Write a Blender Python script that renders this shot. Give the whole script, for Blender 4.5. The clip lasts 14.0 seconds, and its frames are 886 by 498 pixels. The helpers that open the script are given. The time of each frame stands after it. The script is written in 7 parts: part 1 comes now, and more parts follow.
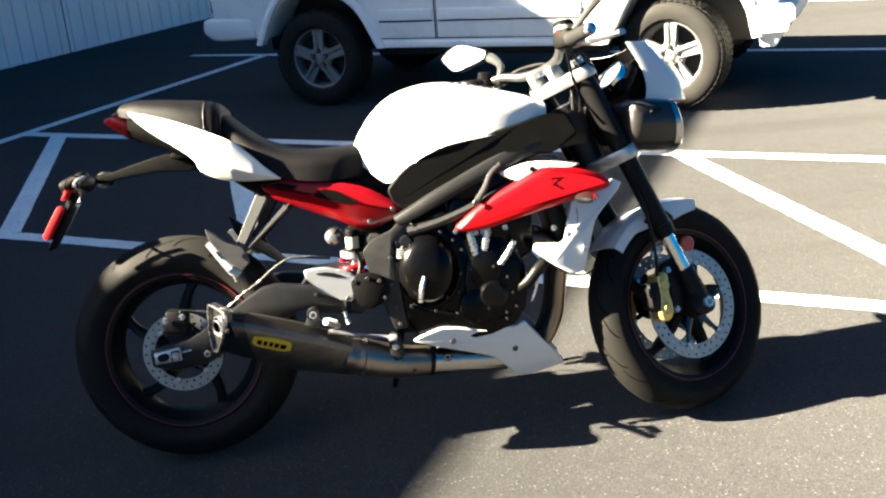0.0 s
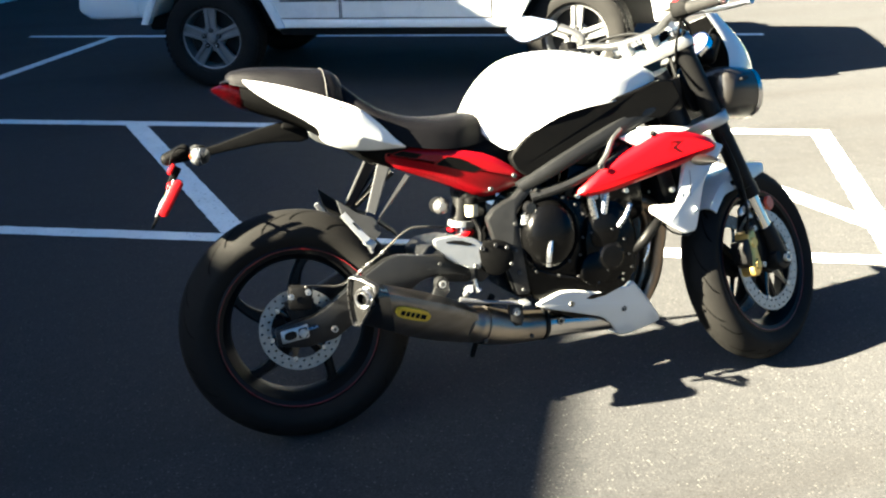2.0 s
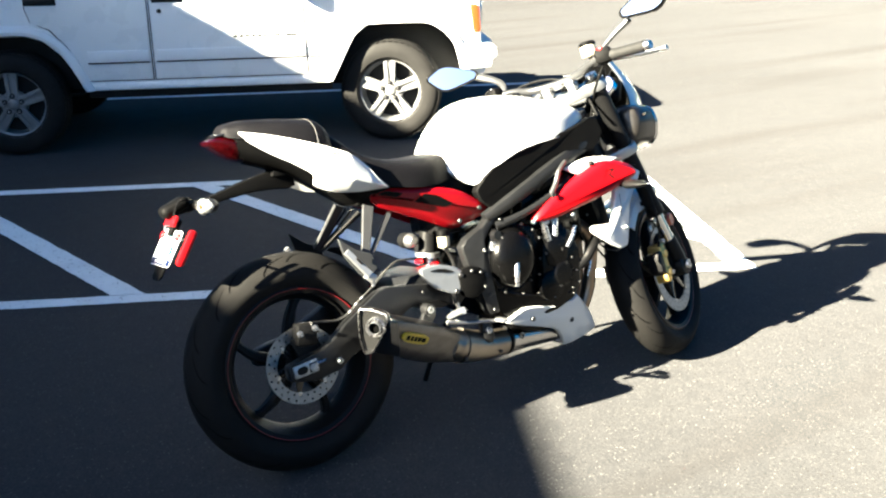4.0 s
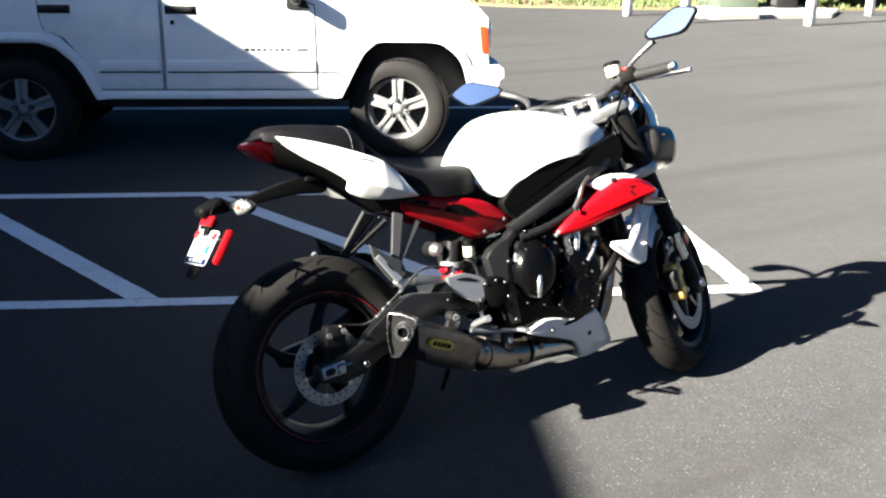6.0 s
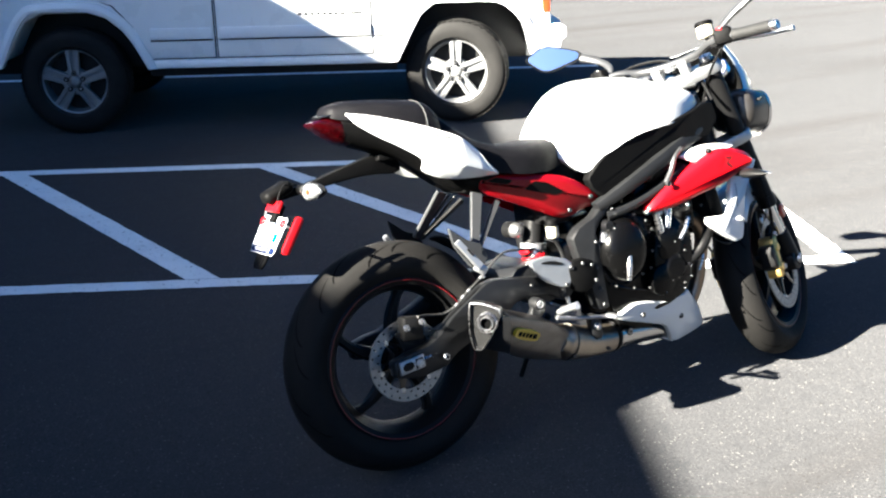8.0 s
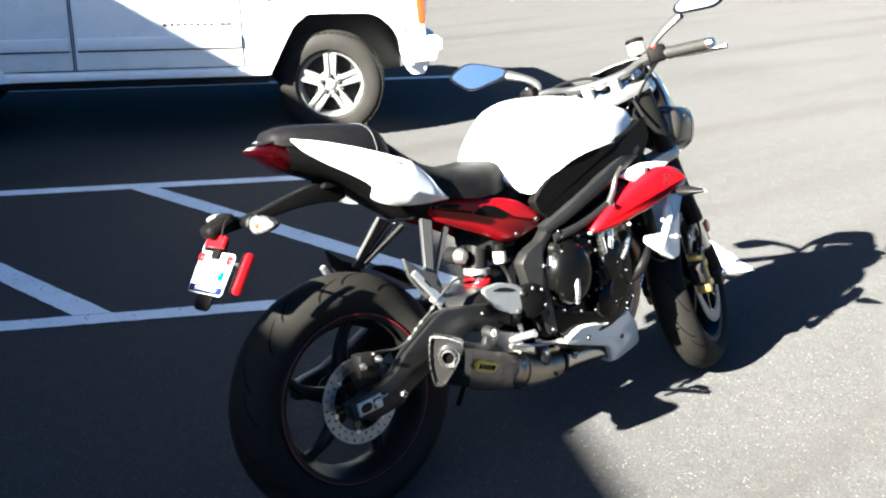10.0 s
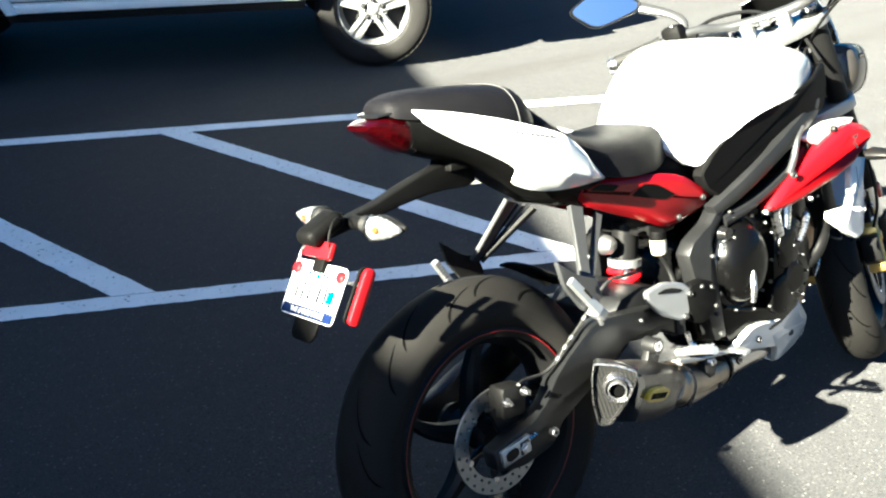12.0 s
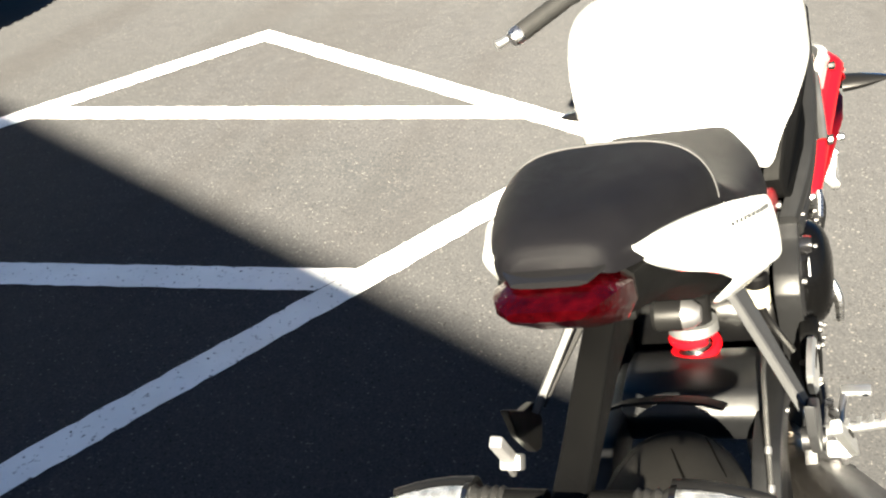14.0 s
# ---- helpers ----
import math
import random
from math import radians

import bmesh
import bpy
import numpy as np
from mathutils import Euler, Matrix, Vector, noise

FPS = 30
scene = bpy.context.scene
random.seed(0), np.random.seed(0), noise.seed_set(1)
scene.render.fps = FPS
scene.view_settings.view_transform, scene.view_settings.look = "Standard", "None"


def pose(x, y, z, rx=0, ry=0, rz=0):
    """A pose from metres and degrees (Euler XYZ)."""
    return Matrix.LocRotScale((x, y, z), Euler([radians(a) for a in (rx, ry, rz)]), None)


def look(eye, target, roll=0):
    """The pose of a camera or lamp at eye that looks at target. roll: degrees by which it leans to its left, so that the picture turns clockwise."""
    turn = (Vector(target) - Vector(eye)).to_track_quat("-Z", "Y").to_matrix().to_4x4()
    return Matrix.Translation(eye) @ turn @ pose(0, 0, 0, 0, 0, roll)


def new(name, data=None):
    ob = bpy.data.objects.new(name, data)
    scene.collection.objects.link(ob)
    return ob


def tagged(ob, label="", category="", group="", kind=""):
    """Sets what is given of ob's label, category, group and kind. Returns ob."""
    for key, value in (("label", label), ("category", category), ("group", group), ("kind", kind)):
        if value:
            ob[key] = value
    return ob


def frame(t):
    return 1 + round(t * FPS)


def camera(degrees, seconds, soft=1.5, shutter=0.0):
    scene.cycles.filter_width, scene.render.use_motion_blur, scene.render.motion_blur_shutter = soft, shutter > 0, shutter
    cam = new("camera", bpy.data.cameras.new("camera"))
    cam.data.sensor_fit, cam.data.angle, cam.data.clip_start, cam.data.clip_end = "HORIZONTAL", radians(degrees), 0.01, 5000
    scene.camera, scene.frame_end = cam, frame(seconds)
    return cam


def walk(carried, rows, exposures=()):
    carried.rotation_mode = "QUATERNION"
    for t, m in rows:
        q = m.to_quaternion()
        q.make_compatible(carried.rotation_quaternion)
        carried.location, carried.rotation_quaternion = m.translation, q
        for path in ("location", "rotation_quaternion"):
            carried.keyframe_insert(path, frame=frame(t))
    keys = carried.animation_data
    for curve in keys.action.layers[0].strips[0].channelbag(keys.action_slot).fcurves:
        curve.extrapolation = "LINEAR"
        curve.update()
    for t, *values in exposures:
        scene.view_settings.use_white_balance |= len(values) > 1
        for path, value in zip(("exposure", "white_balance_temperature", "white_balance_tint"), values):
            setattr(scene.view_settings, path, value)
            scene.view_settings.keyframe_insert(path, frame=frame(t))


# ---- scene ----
cam = camera(47.3, 14.0, soft=2.2)
PATH = [
    (0, (0.674, -2.606, 1.491), (0.721, -0.725, 0.813), -4.6),
    (0.5, (0.264, -2.623, 1.439), (0.577, -0.767, 0.762), -1.1),
    (1, (0.051, -2.667, 1.542), (0.355, -0.834, 0.802), -4.0),
    (1.5, (-0.095, -2.585, 1.476), (0.293, -0.775, 0.716), -2.9),
    (2, (-0.251, -2.492, 1.488), (0.226, -0.689, 0.768), -2.0),
    (2.5, (-0.536, -2.4, 1.542), (0.249, -0.709, 0.818), -3.4),
    (2.7, (-0.606, -2.414, 1.536), (0.261, -0.739, 0.87), -2.9),
    (4.8, (-1.103, -2.459, 1.513), (0.013, -0.908, 0.921), 0.2),
    (5, (-1.096, -2.444, 1.501), (0.132, -0.98, 0.909), 1.1),
    (5.5, (-1.13, -2.421, 1.491), (-0.003, -0.863, 0.94), 0.2),
    (6, (-1.142, -2.453, 1.499), (-0.126, -0.832, 0.915), 0.8),
    (6.5, (-1.142, -2.434, 1.501), (-0.138, -0.82, 0.877), 0.1),
    (7, (-1.158, -2.399, 1.499), (-0.15, -0.809, 0.826), 0.7),
    (7.5, (-1.158, -2.344, 1.49), (-0.165, -0.759, 0.782), 0.7),
    (8, (-1.101, -2.212, 1.498), (-0.181, -0.564, 0.836), -1.0),
    (8.5, (-1.11, -2.102, 1.503), (-0.102, -0.499, 0.86), -1.3),
    (8.7, (-1.148, -2.048, 1.514), (-0.052, -0.499, 0.88), -2.5),
    (10.8, (-1.27, -1.843, 1.493), (-0.065, -0.432, 0.746), 1.3),
    (11, (-1.25, -1.79, 1.485), (-0.036, -0.405, 0.705), 1.3),
    (11.5, (-1.141, -1.546, 1.466), (-0.091, -0.05, 0.655), -2.4),
    (12, (-1.115, -1.275, 1.474), (0.02, 0.161, 0.668), -0.7),
    (12.5, (-1.129, -0.921, 1.477), (0.163, 0.349, 0.63), -4.1),
    (13, (-0.99, -0.594, 1.468), (0.297, 0.682, 0.622), -4.3),
    (13.5, (-0.973, -0.227, 1.438), (0.473, 0.739, 0.451), -0.9),
    (13.7, (-0.961, -0.096, 1.438), (0.598, 0.678, 0.454), -0.2),
    (14, (-0.843, 0.033, 1.417), (0.796, 0.602, 0.423), -3.2),
]
EXPOSURES = [(0, 4.44, 6010, 4), (0.5, 4.12, 5860, 2), (1, 4.4, 5860, 1), (2.5, 4.6, 5710, 1), (4.8, 4.27, 5560, 5), (5.5, 3.66, 5360, 8), (6.5, 3.48, 5210, 8), (7.5, 4.02, 5210, 8), (8.5, 4.3, 5110, 6), (11, 4.23, 5260, 3), (12.3, 4.48, 5340, -1), (13.2, 4.28, 5570, 2), (13.5, 3.88, 5570, 3), (14, 3.74, 5620, 5)]
walk(cam, [(t, look(eye, target, roll)) for t, eye, target, roll in PATH], EXPOSURES)
SUN_STRENGTH, SKY_STRENGTH = 5.1, 0.0045

# ---------------------------------------------------------------- light
SUN_EL, SUN_AZ = 28.1, 3.5            # height of the sun, and the way its light travels from +x
world = bpy.data.worlds.new("sky")
scene.world = world
world.use_nodes = True
wn = world.node_tree
wn.nodes.clear()
sky = wn.nodes.new("ShaderNodeTexSky")
sky.sky_type = "NISHITA"
sky.sun_disc = False
sky.sun_elevation = radians(SUN_EL)
sky.sun_rotation = radians(270 - SUN_AZ)
sky.air_density, sky.dust_density, sky.ozone_density = 1.0, 3.0, 4.0
bg = wn.nodes.new("ShaderNodeBackground")
bg.inputs["Strength"].default_value = SKY_STRENGTH
wout = wn.nodes.new("ShaderNodeOutputWorld")
deep = wn.nodes.new("ShaderNodeHueSaturation")       # a clear winter sky: deep blue above, pale and bright low down
coord, split = wn.nodes.new("ShaderNodeTexCoord"), wn.nodes.new("ShaderNodeSeparateXYZ")
wn.links.new(coord.outputs["Generated"], split.inputs[0])
for slot, low_down, high_up in (("Saturation", 1.3, 2.5), ("Value", 1.8, 1.5)):
    haze = wn.nodes.new("ShaderNodeMapRange")
    haze.interpolation_type = "SMOOTHSTEP"
    haze.inputs["From Min"].default_value, haze.inputs["From Max"].default_value = 0.0, 0.55
    haze.inputs["To Min"].default_value, haze.inputs["To Max"].default_value = low_down, high_up
    wn.links.new(split.outputs["Z"], haze.inputs["Value"])
    wn.links.new(haze.outputs["Result"], deep.inputs[slot])
wn.links.new(sky.outputs[0], deep.inputs["Color"])
glare = wn.nodes.new("ShaderNodeHueSaturation")      # paler and brighter round the sun
near = wn.nodes.new("ShaderNodeVectorMath")
near.operation = "DOT_PRODUCT"
near.inputs[1].default_value = (-math.cos(radians(SUN_EL)) * math.cos(radians(SUN_AZ)), -math.cos(radians(SUN_EL)) * math.sin(radians(SUN_AZ)), math.sin(radians(SUN_EL)))
wn.links.new(coord.outputs["Generated"], near.inputs[0])
for slot, away, close_by in (("Saturation", 1.0, 0.55), ("Value", 1.0, 1.9)):
    halo = wn.nodes.new("ShaderNodeMapRange")
    halo.interpolation_type = "SMOOTHSTEP"
    halo.inputs["From Min"].default_value, halo.inputs["From Max"].default_value = 0.25, 0.95
    halo.inputs["To Min"].default_value, halo.inputs["To Max"].default_value = away, close_by
    wn.links.new(near.outputs["Value"], halo.inputs["Value"])
    wn.links.new(halo.outputs["Result"], glare.inputs[slot])
wn.links.new(deep.outputs[0], glare.inputs["Color"])
wn.links.new(glare.outputs[0], bg.inputs[0])
wn.links.new(bg.outputs[0], wout.inputs[0])
lamp = bpy.data.lights.new("sun", "SUN")
lamp.energy, lamp.angle, lamp.color = SUN_STRENGTH, radians(0.53), (1.0, 0.80, 0.545)
sun = new("sun", lamp)
ca, sa = math.cos(radians(SUN_AZ)), math.sin(radians(SUN_AZ))
ce, se = math.cos(radians(SUN_EL)), math.sin(radians(SUN_EL))
sun.matrix_world = look((-20 * ce * ca, -20 * ce * sa, 20 * se), (0, 0, 0))


# ---------------------------------------------------------------- materials
def material(name, color, rough=0.5, metal=0.0, second=None, scale=30.0, mix=0.5, bump=0.0, bump_scale=200.0,
             rough_var=0.0, coat=0.0, stretch=(1, 1, 1), fine=None, fine_scale=400.0, fine_amount=0.3, spec=0.5):
    """A surface with a large and a fine variation of colour, uneven gloss and fine relief."""
    m = bpy.data.materials.new(name)
    m.use_nodes = True
    nt = m.node_tree
    b = nt.nodes["Principled BSDF"]
    b.inputs["Roughness"].default_value = rough
    b.inputs["Metallic"].default_value = metal
    b.inputs["Coat Weight"].default_value = coat
    b.inputs["Coat Roughness"].default_value = 0.06
    b.inputs["Specular IOR Level"].default_value = spec if max(color) > 0.03 or metal or spec != 0.5 else 0.24
    tc = nt.nodes.new("ShaderNodeTexCoord")
    mp = nt.nodes.new("ShaderNodeMapping")
    mp.inputs["Scale"].default_value = stretch
    nt.links.new(tc.outputs["Object"], mp.inputs["Vector"])

    def noise_tex(s, detail=6.0):
        n = nt.nodes.new("ShaderNodeTexNoise")
        n.inputs["Scale"].default_value, n.inputs["Detail"].default_value = s, detail
        nt.links.new(mp.outputs["Vector"], n.inputs["Vector"])
        return n.outputs["Fac"]

    def ramp(src, lo, hi):
        r = nt.nodes.new("ShaderNodeMapRange")
        r.inputs["From Min"].default_value, r.inputs["From Max"].default_value = lo, hi
        nt.links.new(src, r.inputs["Value"])
        return r.outputs["Result"]

    def blend(fac, a, c):
        x = nt.nodes.new("ShaderNodeMix")
        x.data_type = "RGBA"
        nt.links.new(fac, x.inputs[0])
        for sock, v in ((x.inputs[6], a), (x.inputs[7], c)):
            if isinstance(v, tuple):
                sock.default_value = (*v, 1)
            else:
                nt.links.new(v, sock)
        return x.outputs[2]

    second = second or tuple(0.88 * v for v in color)
    col = blend(ramp(noise_tex(scale), 0.5 - 0.25 / max(mix, 0.05) * 0.5, 0.5 + 0.25 / max(mix, 0.05) * 0.5), color, second)
    if fine:
        col = blend(ramp(noise_tex(fine_scale, 2.0), 1 - fine_amount, 1 - fine_amount + 0.08), col, fine)
    nt.links.new(col, b.inputs["Base Color"])
    if rough_var:
        r = nt.nodes.new("ShaderNodeMapRange")
        r.inputs["To Min"].default_value, r.inputs["To Max"].default_value = max(rough - rough_var, 0.02), min(rough + rough_var, 1)
        nt.links.new(noise_tex(scale * 2.3), r.inputs["Value"])
        nt.links.new(r.outputs["Result"], b.inputs["Roughness"])
    if bump:
        bp = nt.nodes.new("ShaderNodeBump")
        bp.inputs["Strength"].default_value, bp.inputs["Distance"].default_value = bump, 0.002
        nt.links.new(noise_tex(bump_scale, 4.0), bp.inputs["Height"])
        nt.links.new(bp.outputs["Normal"], b.inputs["Normal"])
    return m


def glass(name, color=(1, 1, 1), rough=0.02, alpha=0.25):
    """Clear or tinted moulded plastic or glass as a thin see-through skin."""
    m = bpy.data.materials.new(name)
    m.use_nodes = True
    nt = m.node_tree
    nt.nodes.clear()
    out = nt.nodes.new("ShaderNodeOutputMaterial")
    tr, gl, mx = nt.nodes.new("ShaderNodeBsdfTransparent"), nt.nodes.new("ShaderNodeBsdfGlossy"), nt.nodes.new("ShaderNodeMixShader")
    tr.inputs[0].default_value = (*color, 1)
    gl.inputs["Roughness"].default_value = rough
    mx.inputs[0].default_value = alpha
    nt.links.new(tr.outputs[0], mx.inputs[1])
    nt.links.new(gl.outputs[0], mx.inputs[2])
    nt.links.new(mx.outputs[0], out.inputs[0])
    return m


def asphalt_material():
    m = bpy.data.materials.new("asphalt")
    m.use_nodes = True
    nt = m.node_tree
    b = nt.nodes["Principled BSDF"]
    b.inputs["Roughness"].default_value = 0.88
    b.inputs["Specular IOR Level"].default_value = 0.12
    b.inputs["Diffuse Roughness"].default_value = 1.0
    tc = nt.nodes.new("ShaderNodeTexCoord")

    def tex(kind, s, **kw):
        n = nt.nodes.new(kind)
        n.inputs["Scale"].default_value = s
        if "detail" in kw:
            n.inputs["Detail"].default_value = kw["detail"]
        nt.links.new(tc.outputs["Object"], n.inputs["Vector"])
        return n

    def rng(src, a, c, lo=0.0, hi=1.0):
        r = nt.nodes.new("ShaderNodeMapRange")
        for k, v in zip(("From Min", "From Max", "To Min", "To Max"), (a, c, lo, hi)):
            r.inputs[k].default_value = v
        nt.links.new(src, r.inputs["Value"])
        return r.outputs["Result"]

    def blend(fac, a, c):
        x = nt.nodes.new("ShaderNodeMix")
        x.data_type = "RGBA"
        nt.links.new(fac, x.inputs[0])
        for sock, v in ((x.inputs[6], a), (x.inputs[7], c)):
            if isinstance(v, tuple):
                sock.default_value = (*v, 1)
            else:
                nt.links.new(v, sock)
        return x.outputs[2]

    patch = tex("ShaderNodeTexNoise", 0.35, detail=5.0).outputs["Fac"]
    mottle = tex("ShaderNodeTexNoise", 14.0, detail=8.0).outputs["Fac"]
    grain = tex("ShaderNodeTexNoise", 170.0, detail=3.0).outputs["Fac"]
    stone = tex("ShaderNodeTexVoronoi", 130.0)
    col = blend(rng(patch, 0.35, 0.65), (0.0300, 0.0305, 0.0325), (0.0252, 0.0256, 0.0273))
    col = blend(rng(mottle, 0.35, 0.75, 0.0, 0.6), col, (0.0362, 0.0365, 0.0382))
    col = blend(rng(grain, 0.45, 0.7, 0.0, 0.7), col, (0.0155, 0.0158, 0.0170))
    sep = nt.nodes.new("ShaderNodeSeparateColor")
    nt.links.new(stone.outputs["Color"], sep.inputs[0])
    near = rng(stone.outputs["Distance"], 0.30, 0.16)
    few = rng(sep.outputs[0], 0.93, 0.96)
    mul = nt.nodes.new("ShaderNodeMath")
    mul.operation = "MULTIPLY"
    nt.links.new(near, mul.inputs[0])
    nt.links.new(few, mul.inputs[1])
    col = blend(mul.outputs[0], col, (0.098, 0.096, 0.094))
    chip = tex("ShaderNodeTexVoronoi", 210.0)
    sep2 = nt.nodes.new("ShaderNodeSeparateColor")
    nt.links.new(chip.outputs["Color"], sep2.inputs[0])
    col = blend(rng(sep2.outputs[1], 0.86, 0.92, 0.0, 0.26), col, (0.071, 0.069, 0.068))
    col = blend(rng(sep2.outputs[2], 0.82, 0.88, 0.0, 0.3), col, (0.0104, 0.0108, 0.0122))
    peb = tex("ShaderNodeTexVoronoi", 88.0)
    sep3 = nt.nodes.new("ShaderNodeSeparateColor")
    nt.links.new(peb.outputs["Color"], sep3.inputs[0])
    core = rng(peb.outputs["Distance"], 0.34, 0.20)
    for sock, a0, a1, tone in ((sep3.outputs[0], 0.88, 0.92, (0.086, 0.084, 0.080)), (sep3.outputs[1], 0.88, 0.92, (0.011, 0.010, 0.009))):
        hit_ = nt.nodes.new("ShaderNodeMath")
        hit_.operation = "MULTIPLY"
        nt.links.new(core, hit_.inputs[0])
        nt.links.new(rng(sock, a0, a1, 0.0, 0.8), hit_.inputs[1])
        col = blend(hit_.outputs[0], col, tone)
    # thin pale scuffs drawn out along the driving lane
    mp = nt.nodes.new("ShaderNodeMapping")
    mp.inputs["Rotation"].default_value = (0, 0, radians(25.8 + 90))
    mp.inputs["Scale"].default_value = (0.12, 1.3, 1)
    nt.links.new(tc.outputs["Object"], mp.inputs["Vector"])
    streak = nt.nodes.new("ShaderNodeTexNoise")
    streak.inputs["Scale"].default_value, streak.inputs["Detail"].default_value = 1.6, 4.0
    nt.links.new(mp.outputs["Vector"], streak.inputs["Vector"])
    col = blend(rng(streak.outputs["Fac"], 0.50, 0.72, 0.0, 0.6), col, (0.020, 0.019, 0.019))
    nt.links.new(col, b.inputs["Base Color"])
    bp = nt.nodes.new("ShaderNodeBump")
    bp.inputs["Strength"].default_value, bp.inputs["Distance"].default_value = 0.35, 0.003
    nt.links.new(grain, bp.inputs["Height"])
    nt.links.new(bp.outputs["Normal"], b.inputs["Normal"])
    return m


def worn_paint_material():
    """White marking paint, chipped so that the asphalt shows in specks."""
    m = asphalt_material()
    m.name = "marking_paint"
    nt = m.node_tree
    b = nt.nodes["Principled BSDF"]
    under = b.inputs["Base Color"].links[0].from_socket
    tc = nt.nodes.new("ShaderNodeTexCoord")
    chips = nt.nodes.new("ShaderNodeTexNoise")
    chips.inputs["Scale"].default_value, chips.inputs["Detail"].default_value = 70.0, 7.0
    dirt = nt.nodes.new("ShaderNodeTexNoise")
    dirt.inputs["Scale"].default_value, dirt.inputs["Detail"].default_value = 6.0, 5.0
    for n in (chips, dirt):
        nt.links.new(tc.outputs["Object"], n.inputs["Vector"])
    r = nt.nodes.new("ShaderNodeMapRange")
    r.inputs["From Min"].default_value, r.inputs["From Max"].default_value = 0.62, 0.72
    nt.links.new(chips.outputs["Fac"], r.inputs["Value"])
    paint = nt.nodes.new("ShaderNodeMix")
    paint.data_type = "RGBA"
    paint.inputs[6].default_value, paint.inputs[7].default_value = (0.76, 0.76, 0.74, 1), (0.52, 0.52, 0.51, 1)
    nt.links.new(dirt.outputs["Fac"], paint.inputs[0])
    x = nt.nodes.new("ShaderNodeMix")
    x.data_type = "RGBA"
    nt.links.new(r.outputs["Result"], x.inputs[0])
    nt.links.new(paint.outputs[2], x.inputs[6])
    nt.links.new(under, x.inputs[7])
    nt.links.new(x.outputs[2], b.inputs["Base Color"])
    return m


def carbon_material():
    m = material("carbon_fibre", (0.03, 0.03, 0.03), 0.25, coat=0.8)
    nt = m.node_tree
    b = nt.nodes["Principled BSDF"]
    tc = nt.nodes.new("ShaderNodeTexCoord")
    w = nt.nodes.new("ShaderNodeTexWave")
    w.inputs["Scale"].default_value = 75
    mp = nt.nodes.new("ShaderNodeMapping")
    mp.inputs["Rotation"].default_value = (radians(40), radians(10), 0)
    nt.links.new(tc.outputs["Object"], mp.inputs["Vector"])
    nt.links.new(mp.outputs["Vector"], w.inputs["Vector"])
    x = nt.nodes.new("ShaderNodeMix")
    x.data_type = "RGBA"
    x.inputs[6].default_value, x.inputs[7].default_value = (0.005, 0.005, 0.005, 1), (0.013, 0.013, 0.013, 1)
    nt.links.new(w.outputs["Fac"], x.inputs[0])
    nt.links.new(x.outputs[2], b.inputs["Base Color"])
    return m


ASPHALT = asphalt_material()
PAINT_LINE = worn_paint_material()
WHITE = material("white_paint", (0.56, 0.57, 0.56), 0.22, second=(0.53, 0.54, 0.54), scale=4, coat=0.6, rough_var=0.05)
RED = material("red_paint", (0.37, 0.0012, 0.004), 0.34, second=(0.33, 0.001, 0.0035), scale=5, coat=0.08, rough_var=0.06, spec=0.15)
RED_DARK = material("red_frame_paint", (0.19, 0.001, 0.004), 0.24, second=(0.15, 0.001, 0.003), scale=6, coat=0.05, rough_var=0.05, spec=0.3)
STRIPE = material("rim_stripe", (0.13, 0.002, 0.004), 0.4, scale=30)
BLACK_SATIN = material("black_satin", (0.00374, 0.00374, 0.004114), 0.40, second=(0.00561, 0.00561, 0.00561), scale=12, bump=0.15, bump_scale=600, rough_var=0.1, spec=0.12)
BLACK_GLOSS = material("black_gloss", (0.006, 0.006, 0.0066), 0.16, scale=8, coat=0.5, rough_var=0.05)
BLACK_PLASTIC = material("black_plastic", (0.00154, 0.00154, 0.001672), 0.55, second=(0.00242, 0.00242, 0.00242), scale=14, bump=0.3, bump_scale=900, rough_var=0.1, spec=0.06)
# near-black that stands in for shade in tread grooves and the exhaust bore
RECESS_SHADE = material("groove_shade", (0.0015, 0.0015, 0.0015), 0.95, scale=40, spec=0.02)
ENGINE_BLACK = material("engine_black", (0.0010, 0.0010, 0.0012), 0.20, second=(0.0018, 0.0018, 0.0018), scale=18, bump=0.08, bump_scale=500, rough_var=0.08, spec=0.14)
RUBBER = material("tyre_rubber", (0.0058, 0.0057, 0.0056), 0.7, second=(0.0095, 0.0090, 0.0084), scale=9, bump=0.25, bump_scale=300, rough_var=0.12, spec=0.10)
JEEP_RUBBER = material("worn_tyre_rubber", (0.008, 0.0079, 0.0078), 0.75, second=(0.013, 0.0125, 0.012), scale=9, bump=0.3, bump_scale=200, rough_var=0.1, spec=0.15)
RUBBER_SOFT = material("grip_rubber", (0.007, 0.007, 0.007), 0.65, second=(0.01, 0.01, 0.01), scale=40, bump=0.5, bump_scale=500)
VINYL = material("seat_vinyl", (0.0034, 0.0033, 0.0042), 0.50, second=(0.0046, 0.0045, 0.0054), scale=25, bump=0.45, bump_scale=900, rough_var=0.08, spec=0.075)
BOLT = material("bolt_steel", (0.085, 0.085, 0.088), 0.45, metal=0.9, second=(0.05, 0.05, 0.05), scale=200)
LENS_SILVER = material("signal_silver", (0.62, 0.63, 0.64), 0.22, metal=0.6, second=(0.16, 0.162, 0.165), scale=90, bump=1.0, bump_scale=130)
THREAD = material("seam_thread", (0.05, 0.05, 0.052), 0.7, scale=200)
FRAME_GREY = material("frame_grey", (0.0100, 0.0103, 0.0112), 0.45, metal=0.4, second=(0.0072, 0.0075, 0.0081), scale=20, bump=0.15, bump_scale=700, rough_var=0.08)
